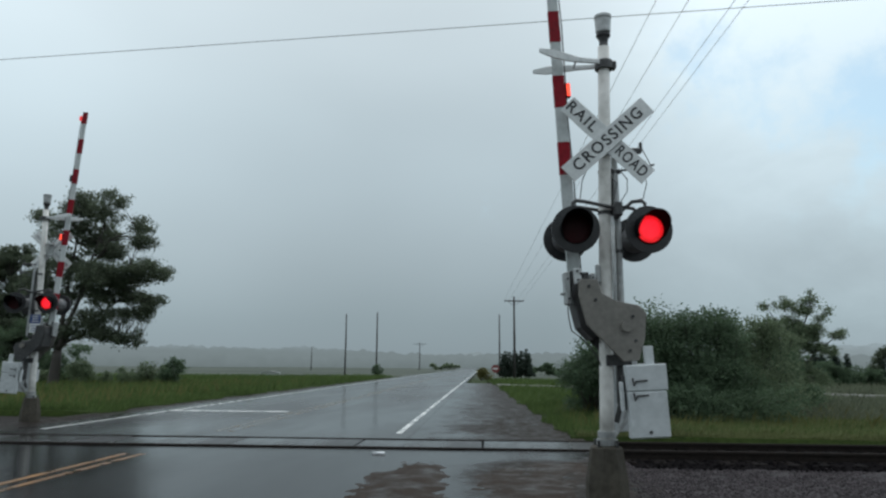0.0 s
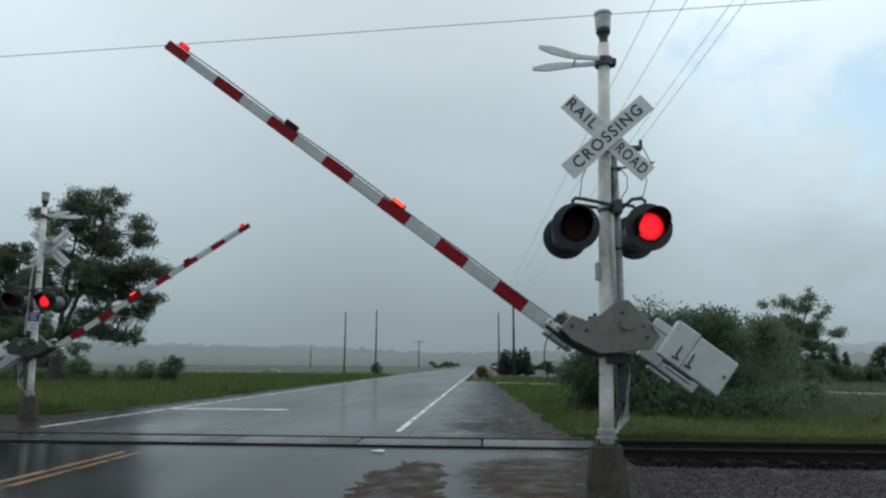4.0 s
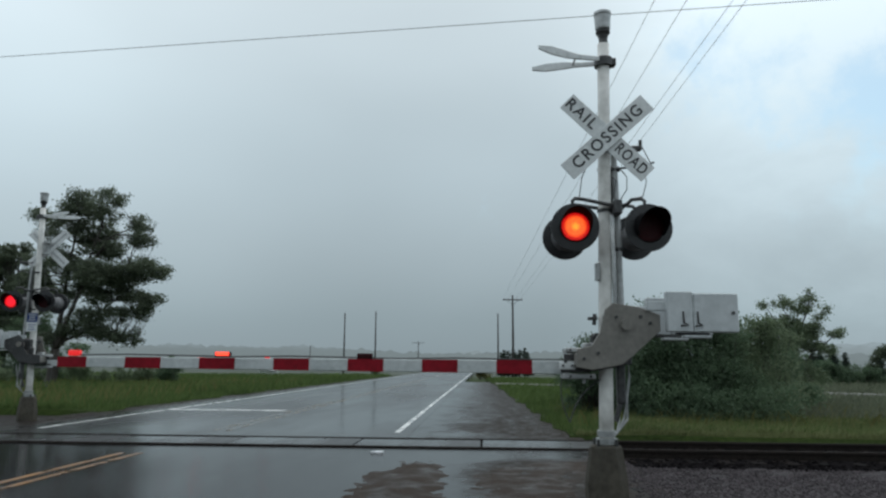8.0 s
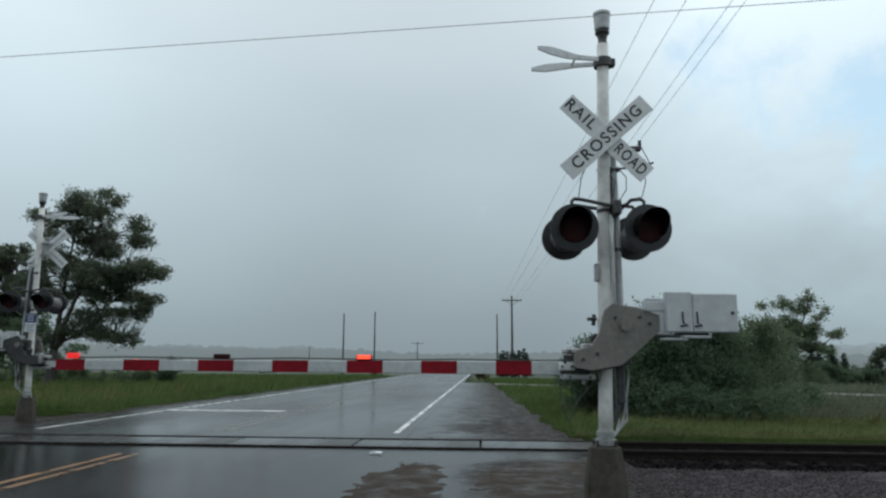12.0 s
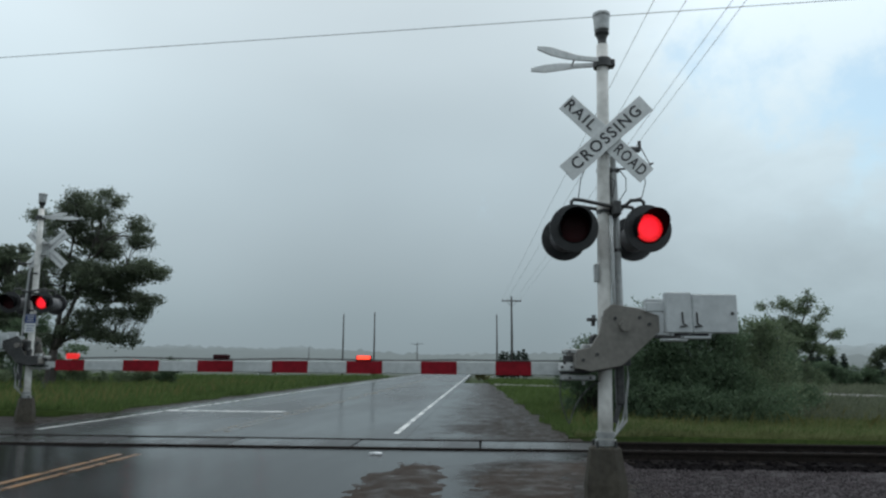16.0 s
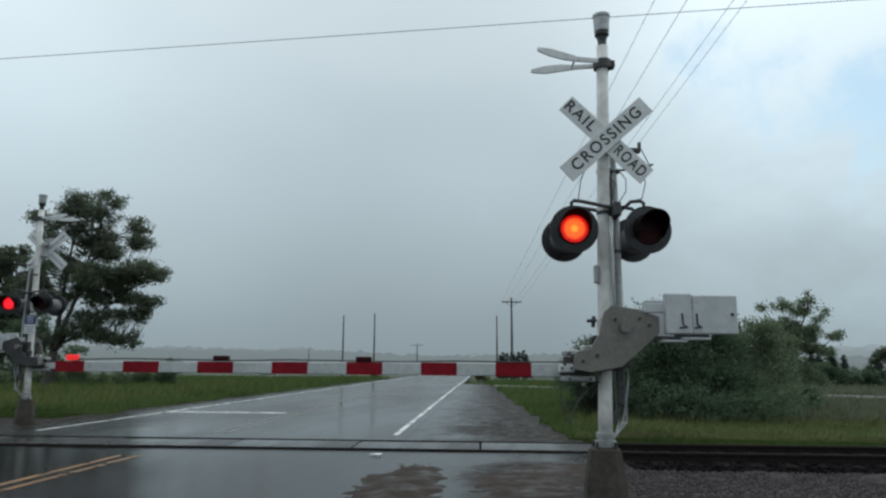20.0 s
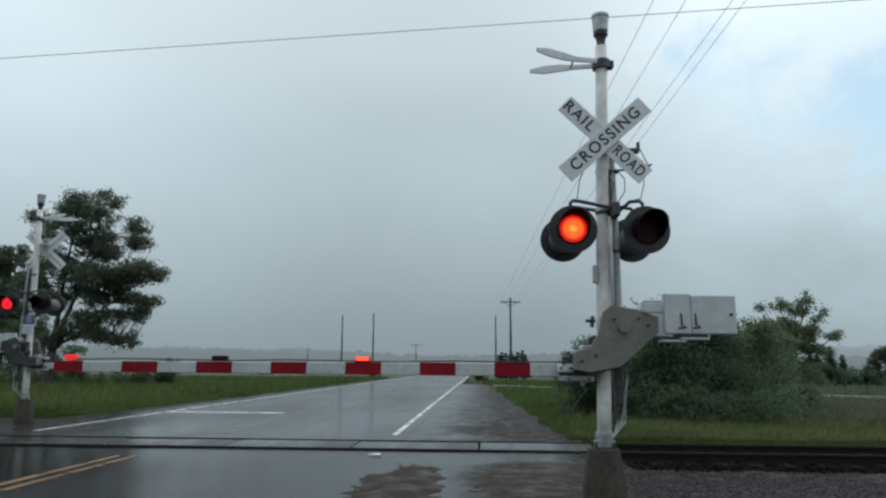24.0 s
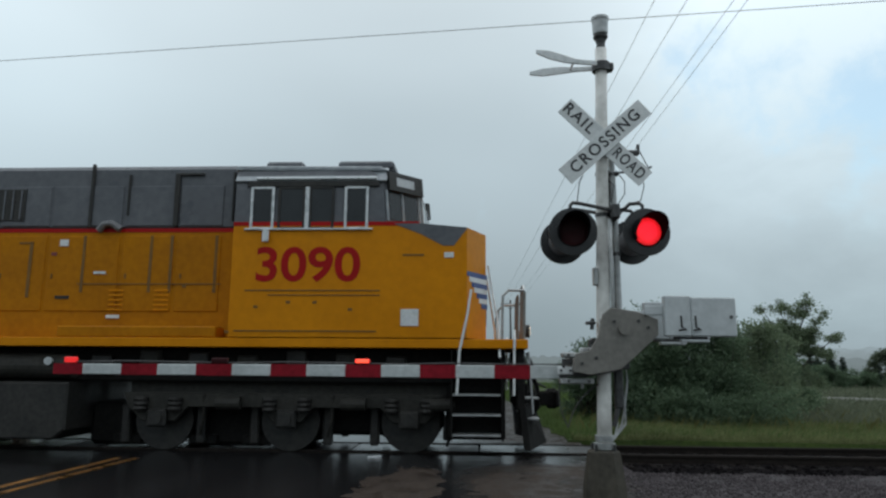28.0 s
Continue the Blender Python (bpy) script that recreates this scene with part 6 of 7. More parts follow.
def build_sign(at):
    s = root("road_sign", at, "faded red sign with a pale bar on a post", "road sign")
    part("post", box(bmesh.new(), (0, 0.03, 0.5), (0.08, 0.05, 1.6), 0.005), GALV, s)
    part("panel", prism(bmesh.new(), [(0.5 * math.cos(radians(22.5 + 45 * k)), 1.25 + 0.5 * math.sin(radians(22.5 + 45 * k))) for k in range(8)], -0.012, 0.0), SIGN_RED, s)
    part("bar", box(bmesh.new(), (0, -0.016, 1.25), (0.62, 0.006, 0.16)), SIGN_WHITE, s)


build_sign(pose(5.95, 86, -0.15, 0, 0, -3))
# ---- the locomotive: x runs forward from its front sill, z up from the rail ----
def build_truck(parent, x_mid, axles):
    xs = [x_mid + a for a in axles]
    bm = bmesh.new()
    for s in (-1, 1):
        outline = [(xs[2] - 0.65, 0.98), (xs[0] + 0.55, 0.98), (xs[0] + 0.55, 0.78), (xs[0] + 0.28, 0.50), (xs[0] - 0.28, 0.50), (xs[0] - 0.5, 0.74), (xs[1] + 0.45, 0.74), (xs[1] + 0.25, 0.50), (xs[1] - 0.25, 0.50), (xs[1] - 0.45, 0.74),
                   (xs[2] + 0.5, 0.74), (xs[2] + 0.28, 0.50), (xs[2] - 0.28, 0.50), (xs[2] - 0.55, 0.74)]
        prism(bm, outline, s * 1.02 - 0.07, s * 1.02 + 0.07, bevel=0.015)
    box(bm, (x_mid, 0, 1.02), (5.6, 1.8, 0.42), 0.02)
    truck = part("truck", bm, LOCO_FRAME, parent, "grimy grey three-axle truck frame")
    # the low undersides also block light beneath the locomotive
    for x, low in ((xs[0] - 1.0, 0.26), (xs[1] - 1.05, 0.05), (xs[2] - 0.75, 0.05)):
        part("traction_motor", box(bmesh.new(), (x, 0, (0.80 + low) / 2), (1.40, 1.25, 0.80 - low), 0.08), LOCO_BLACK, truck)
    for s in (-1, 1):
        for x in (xs[0] - 0.62, xs[1] + 0.66, xs[1] - 0.62, xs[2] + 0.66, xs[2] - 0.68):
            # low boxes added to stop light showing between the wheels
            if x < xs[1]:
                part("brake_beam", box(bmesh.new(), (x, s * 0.42, 0.17), (0.50, 0.66, 0.16), 0.02), LOCO_BLACK, truck)
            part("brake_rigging", box(bmesh.new(), (x, s * 0.80, 0.44), (0.16, 0.16, 0.66), 0.03), LOCO_DARK, truck)
    for x in xs:
        part("gear_case", box(bmesh.new(), (x - 0.05, 0.25, 0.42), (0.95, 0.30, 0.60), 0.10), LOCO_DARK, truck)
        for s in (-1, 1):
            part("brake_shoe", box(bmesh.new(), (x + 0.60, s * 0.76, 0.42), (0.10, 0.10, 0.42), 0.02), LOCO_DARK, truck)
            part("sand_pipe", tube(bmesh.new(), [(x + 0.78, s * 1.10, 0.95), (x + 0.76, s * 1.0, 0.55), (x + 0.62, s * 0.80, 0.12)], 0.028, 6), LOCO_FRAME, truck)
            part("spring", lathe(bmesh.new(), [(0.10, 0.62), (0.13, 0.66), (0.10, 0.70), (0.13, 0.74), (0.10, 0.78), (0.13, 0.82), (0.10, 0.86)], Matrix.Translation((x + 0.30, s * 1.13, 0.05)), 12), LOCO_DARK, truck)
            part("spring", lathe(bmesh.new(), [(0.10, 0.62), (0.13, 0.66), (0.10, 0.70), (0.13, 0.74), (0.10, 0.78), (0.13, 0.82), (0.10, 0.86)], Matrix.Translation((x - 0.30, s * 1.13, 0.05)), 12), LOCO_DARK, truck)
        bm = bmesh.new()
        rod(bm, (0, -0.85, 0), (0, 0.85, 0), 0.09, n=12)
        for s in (-1, 1):
            lathe(bm, [(0.51, -0.06), (0.51, 0.06), (0.43, 0.065), (0.40, 0.035), (0.18, 0.03), (0.16, 0.09), (0.05, 0.09)], Matrix.Translation((0, s * 0.76, 0)) @ pose(0, 0, 0, 90 * s), 28)
        part("wheelset", bm, LOCO_DARK, truck, at=Matrix.Translation((x, 0, 0.51)))
        for s in (-1, 1):
            bm = box(bmesh.new(), (x, s * 1.13, 0.56), (0.34, 0.12, 0.30), 0.03)
            rod(bm, (x, s * 1.17, 0.56), (x, s * 1.22, 0.56), 0.11, n=14)
            part("axle_box", bm, LOCO_DARK, truck)
    for s in (-1, 1):
        for i, x in enumerate((xs[0] - 0.95, xs[1] - 1.0, xs[0] + 0.55)):
            bm = rod(bmesh.new(), (x - 0.2, s * 1.16, 0.82), (x + 0.22, s * 1.16, 0.82), 0.11, n=12)
            part("brake_cylinder", bm, LOCO_FRAME, truck)


def build_loco():
    loco = root("locomotive", Matrix(), "yellow and grey diesel freight locomotive with red band, passing", "locomotive")
    W, HW = 1.55, 1.06
    # lower body of cab and nose, tapered at the front corners
    bm = prism(bmesh.new(), [(-5.0, 1.92), (-1.0, 1.92), (-1.0, 3.77), (-1.80, 3.84), (-5.0, 3.84)], -W, W)
    part("cab_lower_body", bm, LOCO_YELLOW, loco, "yellow cab side")
    bm = bmesh.new()
    back = [bm.verts.new((-1.0, y, z)) for y, z in ((-W, 1.92), (W, 1.92), (W, 3.77), (-W, 3.77))]
    front = [bm.verts.new((-0.68, y, z)) for y, z in ((-0.95, 1.92), (0.95, 1.92), (0.95, 3.745), (-0.95, 3.745))]
    for k in range(4):
        bm.faces.new((back[k], back[(k + 1) % 4], front[(k + 1) % 4], front[k]))
    bm.faces.new(front)
    bmesh.ops.recalc_face_normals(bm, faces=bm.faces[:])
    part("nose", bm, LOCO_YELLOW, loco, "yellow tapered short nose")
    # upper cab: straight sides, then corners that taper to a narrow front
    bm = bmesh.new()
    plan = [(-5.0, -W + 0.02), (-2.38, -W + 0.02), (-1.80, -0.92), (-1.80, 0.92), (-2.38, W - 0.02), (-5.0, W - 0.02)]
    rings = []
    for z, back, narrow in ((3.84, 0.0, 1.0), (4.45, 0.05, 0.99), (4.68, 0.09, 0.965), (4.81, 0.32, 0.93)):
        rings.append([bm.verts.new((x - (back if x > -4 else 0), y * narrow, z)) for x, y in plan])
    for a, b in zip(rings, rings[1:]):
        for k in range(6):
            bm.faces.new((a[k], a[(k + 1) % 6], b[(k + 1) % 6], b[k]))
    bm.faces.new(rings[-1])
    bm.faces.new(rings[0][::-1])
    part("cab_upper_body", bm, LOCO_GREY, loco, "grey upper cab with tapered front corners")
    for s in (-1, 1):
        # the corner pane leans with the taper, under a dark visor
        a, b = Vector((-2.37, s * (W - 0.02), 0)), Vector((-1.82, s * 0.93, 0))
        out = Vector((0.52, s * 0.85, 0)).normalized() * 0.012
        def at_corner(q, z, lift):
            p = a.lerp(b, q) + out * lift - Vector(((z - 3.84) * 0.085, s * (z - 3.84) * 0.02, 0))
            return (p.x, p.y, z)
        for kind, mat, words, q0, q1, z0, z1, lift in (("corner_pane", WINDOW, "corner windshield pane reflecting the sky", 0.12, 0.90, 3.93, 4.42, 1.0), ("number_board", LOCO_DARK, "dark number board housing over the corner pane", 0.10, 1.06, 4.44, 4.77, 8.0), ("number_panel", SIGN_BACK, "pale number board face", 0.30, 0.80, 4.53, 4.68, 8.5)):
            bm = bmesh.new()
            front = [bm.verts.new(at_corner(q, z, lift)) for q, z in ((q0, z0), (q1, z0), (q1, z1), (q0, z1))]
            rear = [bm.verts.new(at_corner(q, z, -0.5)) for q, z in ((q0, z0), (q1, z0), (q1, z1), (q0, z1))]
            bm.faces.new(front)
            bm.faces.new(rear[::-1])
            for k in range(4):
                bm.faces.new((front[k], rear[k], rear[(k + 1) % 4], front[(k + 1) % 4]))
            bmesh.ops.recalc_face_normals(bm, faces=bm.faces[:])
            part(kind, bm, mat, loco, words)
        for q in (0.05, 0.48, 0.96):
            p0, p1 = at_corner(q, 3.90, 1.5), at_corner(q, 4.44, 1.5)
            part("windshield_post", rod(bmesh.new(), p0, p1, 0.024, n=6), LOCO_ROOF, loco)
    part("cab_roof", prism(bmesh.new(), [(-5.05, 4.82), (-2.35, 4.80), (-2.50, 4.88), (-5.05, 4.91)], -W * 0.93, W * 0.93, bevel=0.02), LOCO_ROOF, loco, "wet grey cab roof")
    for x0, x1 in ((-4.60, -3.92), (-3.30, -2.30)):
        part("roof_unit", box(bmesh.new(), ((x0 + x1) / 2, -0.1, 4.98), (x1 - x0, 2.2, 0.15), 0.04), LOCO_GREY, loco)
    for s in (-1, 1):
        m = Matrix.Translation((-3.70, s * 1.42, 4.74)) @ pose(0, 0, 0, s * -52, 0, 0)
        part("roof_edge", box(bmesh.new(), (0, 0, 0), (2.65, 0.36, 0.03), 0.008), LOCO_ROOF, loco, "pale wet rounded roof edge", m)
        # dark strip for the shadow that the roof edge casts above the windows
        part("window_head", box(bmesh.new(), (-3.65, s * (W - 0.012), 4.55), (2.3, 0.03, 0.10), 0.005), LOCO_DARK, loco)
    part("roof_drip_edge", box(bmesh.new(), (-3.6, -W + 0.05, 4.64), (2.1, 0.14, 0.05), 0.015), SILVER, loco)
    for s in (-1, 1):
        part("anti_glare_panel", prism(bmesh.new(), [(-2.25, 3.842), (-1.78, 3.66), (-1.40, 3.46), (-1.22, 3.46), (-1.02, 3.72), (-1.0, 3.77), (-1.78, 3.842)], s * (W + 0.005) - 0.003, s * (W + 0.005) + 0.003), LOCO_GREY, loco, "dark grey anti-glare panel")
    part("nose_top_panel", prism(bmesh.new(), [(-1.80, 3.85), (-1.0, 3.785), (-0.80, 3.765), (-0.80, 3.745), (-1.0, 3.765), (-1.80, 3.83)], -0.95, 0.95), LOCO_GREY, loco)
    # red band
    for s in (-1, 1):
        part("red_band", box(bmesh.new(), (-3.4, s * W, 3.84), (3.2, 0.012, 0.07)), LOCO_RED, loco)
        part("red_band", box(bmesh.new(), (-13.0, s * HW, 3.83), (15.98, 0.012, 0.07)), LOCO_RED, loco)
    # side windows with silver frames
    for s in (-1, 1):
        for x0, x1 in ((-4.73, -4.31), (-4.25, -3.77), (-3.71, -3.27), (-3.10, -2.68)):
            xm, w = (x0 + x1) / 2, x1 - x0
            win = part("cab_window", box(bmesh.new(), (xm, s * (W - 0.015), 4.12), (w - 0.04, 0.02, 0.68)), WINDOW, loco, "dark sliding cab window")
            bm = bmesh.new()
            for dx in (-1, 1):
                box(bm, (xm + dx * (w / 2 - 0.025), s * (W - 0.005), 4.12), (0.045, 0.03, 0.74), 0.004)
            for dz in (-0.355, 0.355):
                box(bm, (xm, s * (W - 0.005), 4.12 + dz), (w - 0.09, 0.028, 0.04), 0.004)
            part("window_frame", bm, SILVER if x0 < -4.5 or x0 > -3.2 else LOCO_DARK, win)
        part("window_post", box(bmesh.new(), (-3.74, s * (W + 0.004), 4.12), (0.07, 0.03, 0.74), 0.006), SILVER, loco, "pale post between the sliding windows")
        part("window_ledge", box(bmesh.new(), (-3.7, s * (W + 0.02), 3.745), (2.2, 0.05, 0.03), 0.006), SILVER, loco)
        part("mirror", box(bmesh.new(), (-4.42, s * (W + 0.07), 3.63), (0.11, 0.03, 0.22), 0.01), SILVER, loco)
    # windshield panes on the sloping front
    for s in (-1, 1):
        m = Matrix.Translation((-1.826, s * 0.45, 4.16)) @ pose(0, 0, 0, 0, -4.7, 0)
        win = part("windshield", box(bmesh.new(), (0.012, 0, 0), (0.02, 0.76, 0.50)), WINDOW, loco, "dark windshield pane", m)
        bm = bmesh.new()
        for d in (-1, 1):
            box(bm, (0.014, d * 0.405, 0), (0.03, 0.05, 0.58), 0.004)
            box(bm, (0.014, 0, d * 0.27), (0.03, 0.76, 0.04), 0.004)
        part("windshield_frame", bm, LOCO_ROOF, win)
    # long hood
    part("long_hood_lower", box(bmesh.new(), (-13.0, 0, 2.86), (16.0, 2 * HW, 1.90), 0.02), LOCO_HOOD, loco, "yellow lower long hood")
    part("long_hood_upper", box(bmesh.new(), (-13.0, 0, 4.43), (16.0, 2 * HW - 0.02, 1.22), 0.08), LOCO_GREY, loco, "grey upper long hood")
    x = -5.35
    for i, w in enumerate((0.85, 1.0, 1.35, 0.95, 1.1, 1.1, 1.1, 1.1, 1.1, 1.1, 1.1, 1.1)):
        for s in (-1, 1):
            door = part("hood_door", box(bmesh.new(), (x - w / 2, s * (HW + 0.004), 3.05), (w - 0.07, 0.03, 1.35), 0.01), LOCO_HOOD, loco)
            if i in (5, 8):
                for k in range(4):
                    part("louvre", box(bmesh.new(), (x - w / 2 + 0.1, s * (HW + 0.024), 2.52 + 0.075 * k), (0.34, 0.025, 0.03), 0.005), LOCO_HOOD, door)
            part("door_latch", box(bmesh.new(), (x - w + 0.12, s * (HW + 0.024), 3.0), (0.03, 0.02, 0.09), 0.005), LOCO_SEAM, door)
            part("hood_panel", box(bmesh.new(), (x - w / 2, s * (HW - 0.004), 4.28), (w - 0.06, 0.03, 0.74), 0.012), LOCO_GREY, loco)
        x -= w
    for s in (-1, 1):
        for xx in (-7.87, -6.64, -6.27, -5.46):
            part("door_seam", box(bmesh.new(), (xx, s * (HW + 0.012), 3.22), (0.05, 0.03, 1.02)), LOCO_SEAM, loco)
        for xx, z0, z1, w in ((-7.82, 3.88, 5.06, 0.06), (-6.24, 3.90, 4.88, 0.09), (-7.13, 4.1, 4.86, 0.035), (-5.20, 4.0, 4.9, 0.035)):
            part("hood_rib", box(bmesh.new(), (xx, s * (HW + 0.015), (z0 + z1) / 2), (w, 0.05, z1 - z0), 0.008), LOCO_DARK, loco)
        part("hood_rib", box(bmesh.new(), (-5.98, s * (HW + 0.015), 4.86), (0.44, 0.05, 0.05), 0.008), LOCO_DARK, loco)
        for x0 in (-7.22, -6.40):
            for k in range(5):
                part("louvre", box(bmesh.new(), (x0, s * (HW + 0.024), 2.40 + 0.085 * k), (0.26, 0.025, 0.03), 0.005), LOCO_YELLOW, loco)
        part("door_sill_line", box(bmesh.new(), (-6.65, s * (HW + 0.02), 2.86), (2.6, 0.02, 0.018)), LOCO_SEAM, loco)
        for xx, zz, w, h, mat in ((-8.25, 3.60, 0.16, 0.12, SIGN_WHITE), (-8.42, 3.40, 0.10, 0.06, SIGN_RED), (-8.20, 2.62, 0.26, 0.06, LOCO_DARK), (-7.55, 3.06, 0.22, 0.05, SILVER), (-7.25, 2.28, 0.24, 0.06, SIGN_WHITE), (-6.0, 2.82, 0.07, 0.05, LOCO_SEAM), (-8.85, 3.12, 0.06, 1.0, LOCO_SEAM), (-8.95, 3.60, 0.26, 0.03, LOCO_SEAM)):
            part("hood_fitting", box(bmesh.new(), (xx, s * (HW + 0.024), zz), (w, 0.016, h), 0.004), mat, loco)
        part("exhaust_pipe", tube(bmesh.new(), [(-7.62, s * (HW + 0.05), 3.82), (-7.52, s * (HW + 0.07), 3.93), (-7.38, s * (HW + 0.07), 3.95), (-7.22, s * (HW + 0.05), 3.84)], 0.06, 8), LAMP_GREY, loco)
        for x0, x1 in ((-10.3, -9.05), (-18.0, -14.5)):
            grille = part("radiator_grille", box(bmesh.new(), ((x0 + x1) / 2, s * (HW + 0.016), 4.30), (x1 - x0, 0.03, 0.58)), LOCO_DARK, loco, "dark air intake grille")
            n = max(4, int((x1 - x0) / 0.14))
            for k in range(n):
                part("grille_slat", box(bmesh.new(), (x0 + (k + 0.5) * (x1 - x0) / n, s * (HW + 0.034), 4.30), (0.03, 0.02, 0.54)), LOCO_GREY, grille)
        part("walkway_box", box(bmesh.new(), (-6.6, s * 1.30, 2.0), (2.75, 0.42, 0.19), 0.02), LOCO_HOOD, loco, "yellow equipment box on the walkway")
        part("sand_hatch", box(bmesh.new(), (-1.95, s * (W + 0.006), 2.25), (0.30, 0.012, 0.28), 0.003), SIGN_WHITE, loco, "pale notice plate")
        part("notice_plate", box(bmesh.new(), (-1.30, s * (W + 0.006), 3.30), (0.16, 0.012, 0.09), 0.003), SIGN_WHITE, loco)
        part("grab_slot", box(bmesh.new(), (-1.90, s * (W + 0.003), 3.30), (0.36, 0.012, 0.03)), LOCO_SEAM, loco)
        bm = bmesh.new()
        box(bm, (-3.6, s * (W + 0.004), 2.70), (2.3, 0.014, 0.02))
        box(bm, (-3.4, s * (W + 0.004), 2.62), (1.9, 0.014, 0.016))
        box(bm, (-3.7, s * (W + 0.004), 2.02), (2.4, 0.014, 0.022))
        part("seam", bm, LOCO_SEAM, loco)
        for xx, zz in ((-4.55, 2.42), (-4.0, 2.50), (-3.55, 2.50), (-2.95, 2.38), (-5.02, 2.0)):
            part("rivet_plate", box(bmesh.new(), (xx, s * (W + 0.003), zz), (0.07, 0.012, 0.045), 0.003), LOCO_SEAM, loco)
        me = text_mesh("3090", 0.9, 0.002)
        me.materials.clear()
        me.materials.append(LOCO_RED)
        wide = max(v.co.x for v in me.vertices) - min(v.co.x for v in me.vertices)
        tall = max(v.co.y for v in me.vertices) - min(v.co.y for v in me.vertices)
        part("lettering", me, None, loco, "large red road number", Matrix.Translation((-3.70, s * (W + 0.005), 3.11)) @ pose(0, 0, 0, 90, 0, 0 if s < 0 else 180) @ Matrix.Diagonal((1.78 / wide, 0.60 / tall, 1, 1)))
        # emblem on the tapered corner and along the nose side: stripes and a shield edge
        m = Matrix.Translation((-0.84, s * 1.225, 2.72)) @ pose(0, 0, 0, 0, 0, (62 if s < 0 else -62))
        for k in range(7):
            part("emblem_stripe", box(bmesh.new(), (0.042 * k, s * 0.012, 0.27 - 0.085 * k), (0.72 - 0.084 * k, 0.012, 0.085)), LOGO_BLUE if k % 2 == 0 else SIGN_WHITE, loco, "", m)
    part("emblem_shield", prism(bmesh.new(), [(-0.45, 3.02), (0.45, 3.02), (0.45, 2.60), (0.24, 2.33), (0, 2.2), (-0.24, 2.33), (-0.45, 2.60)], 0, 0.012, Matrix.Translation((-0.675, 0, 0)) @ pose(0, 0, 0, 0, 0, -90)), LOGO_BLUE, loco, "blue and white emblem shape")
    for k in range(12):
        fx = -6.5 - 1.25 * k
        if k in (2, 3, 7, 8, 9, 10):
            part("roof_fan", lathe(bmesh.new(), [(0.55, 4.98), (0.55, 5.08), (0.48, 5.10), (0.10, 5.07)], Matrix.Translation((fx, 0, 0)), 20), LOCO_GREY, loco)
    # deck, sill and underframe
    part("deck_sill", prism(bmesh.new(), [(0, 1.75), (0, 1.90), (-21.6, 1.90), (-21.6, 1.75)], -W, W, bevel=0.01), LOCO_YELLOW, loco, "yellow side sill")
    part("underframe", box(bmesh.new(), (-10.8, 0, 1.45), (20.9, 2.2, 0.58), 0.03), LOCO_BLACK, loco, "black underframe")
    for s in (-1, 1):
        for k in range(7):
            part("underframe_gear", box(bmesh.new(), (-2.2 - 0.85 * k, s * 1.15, 1.48 + 0.05 * (k % 3)), (0.35, 0.2, 0.28), 0.03), LOCO_FRAME if k % 2 else LOCO_DARK, loco)
        part("air_reservoir", rod(bmesh.new(), (-13.0, s * 1.22, 1.42), (-7.75, s * 1.22, 1.42), 0.21, n=20), LOCO_FRAME, loco, "round grey air reservoir")
        part("fuel_cap", rod(bmesh.new(), (-8.1, s * 1.42, 1.50), (-8.1, s * 1.47, 1.50), 0.07, n=12), SILVER, loco)
    part("fuel_tank", prism(bmesh.new(), [(-7.75, 1.15), (-7.75, 0.36), (-7.95, 0.20), (-13.3, 0.20), (-13.5, 0.36), (-13.5, 1.15)], -1.40, 1.40, bevel=0.03), LOCO_DARK, loco, "long grimy black fuel tank")
    build_truck(loco, -4.1, (2.13, 0.04, -2.19))
    build_truck(loco, -17.4, (2.19, -0.04, -2.13))
    # front steps, pilot, coupler and rails
    for s in (-1, 1):
        bm = bmesh.new()
        box(bm, (-0.84, s * 1.12, 1.0), (0.80, 0.06, 1.45))
        box(bm, (-1.25, s * 1.30, 1.0), (0.03, 0.42, 1.45))
        box(bm, (-0.42, s * 1.30, 1.0), (0.03, 0.42, 1.45))
        step = part("step_well", bm, LOCO_BLACK, loco, "black step well")
        for k in range(4):
            part("step", box(bmesh.new(), (-0.84, s * 1.33, 0.36 + 0.32 * k), (0.78, 0.40, 0.03)), GALV, step, "worn silver step edge")
        for pts in (((-0.93, s * 1.52, 2.72), (-0.99, s * 1.57, 2.3), (-1.12, s * 1.58, 1.70), (-1.16, s * 1.58, 1.0)), ((-0.22, s * 1.50, 2.05), (-0.22, s * 1.57, 1.9), (-0.24, s * 1.58, 1.0)), ((-0.64, s * 0.95, 3.20), (-0.58, s * 1.05, 2.8), (-0.48, s * 1.30, 2.2), (-0.46, s * 1.55, 1.6))):
            part("handrail", tube(bmesh.new(), pts, 0.022, 8), SIGN_WHITE, loco, "white handrail")
    part("pilot_body", box(bmesh.new(), (-0.86, 0, 0.98), (1.0, 2.1, 1.46), 0.03), LOCO_BLACK, loco, "black draft gear housing behind the pilot")
    part("pilot_plate", box(bmesh.new(), (-0.12, 0, 1.25), (0.14, 2.9, 0.98), 0.02), LOCO_BLACK, loco, "black pilot plate")
    bm = bmesh.new()
    for s in (-1, 1):
        top, low = [(-0.05, s * 1.45, 0.82), (0.20, 0, 0.82)], [(0.02, s * 1.48, 0.13), (0.42, 0, 0.13)]
        q = [bm.verts.new(p) for p in (top[0], top[1], low[1], low[0])]
        r = [bm.verts.new((p[0] - 0.10, p[1], p[2])) for p in (top[0], top[1], low[1], low[0])]
        bm.faces.new(q)
        bm.faces.new(r[::-1])
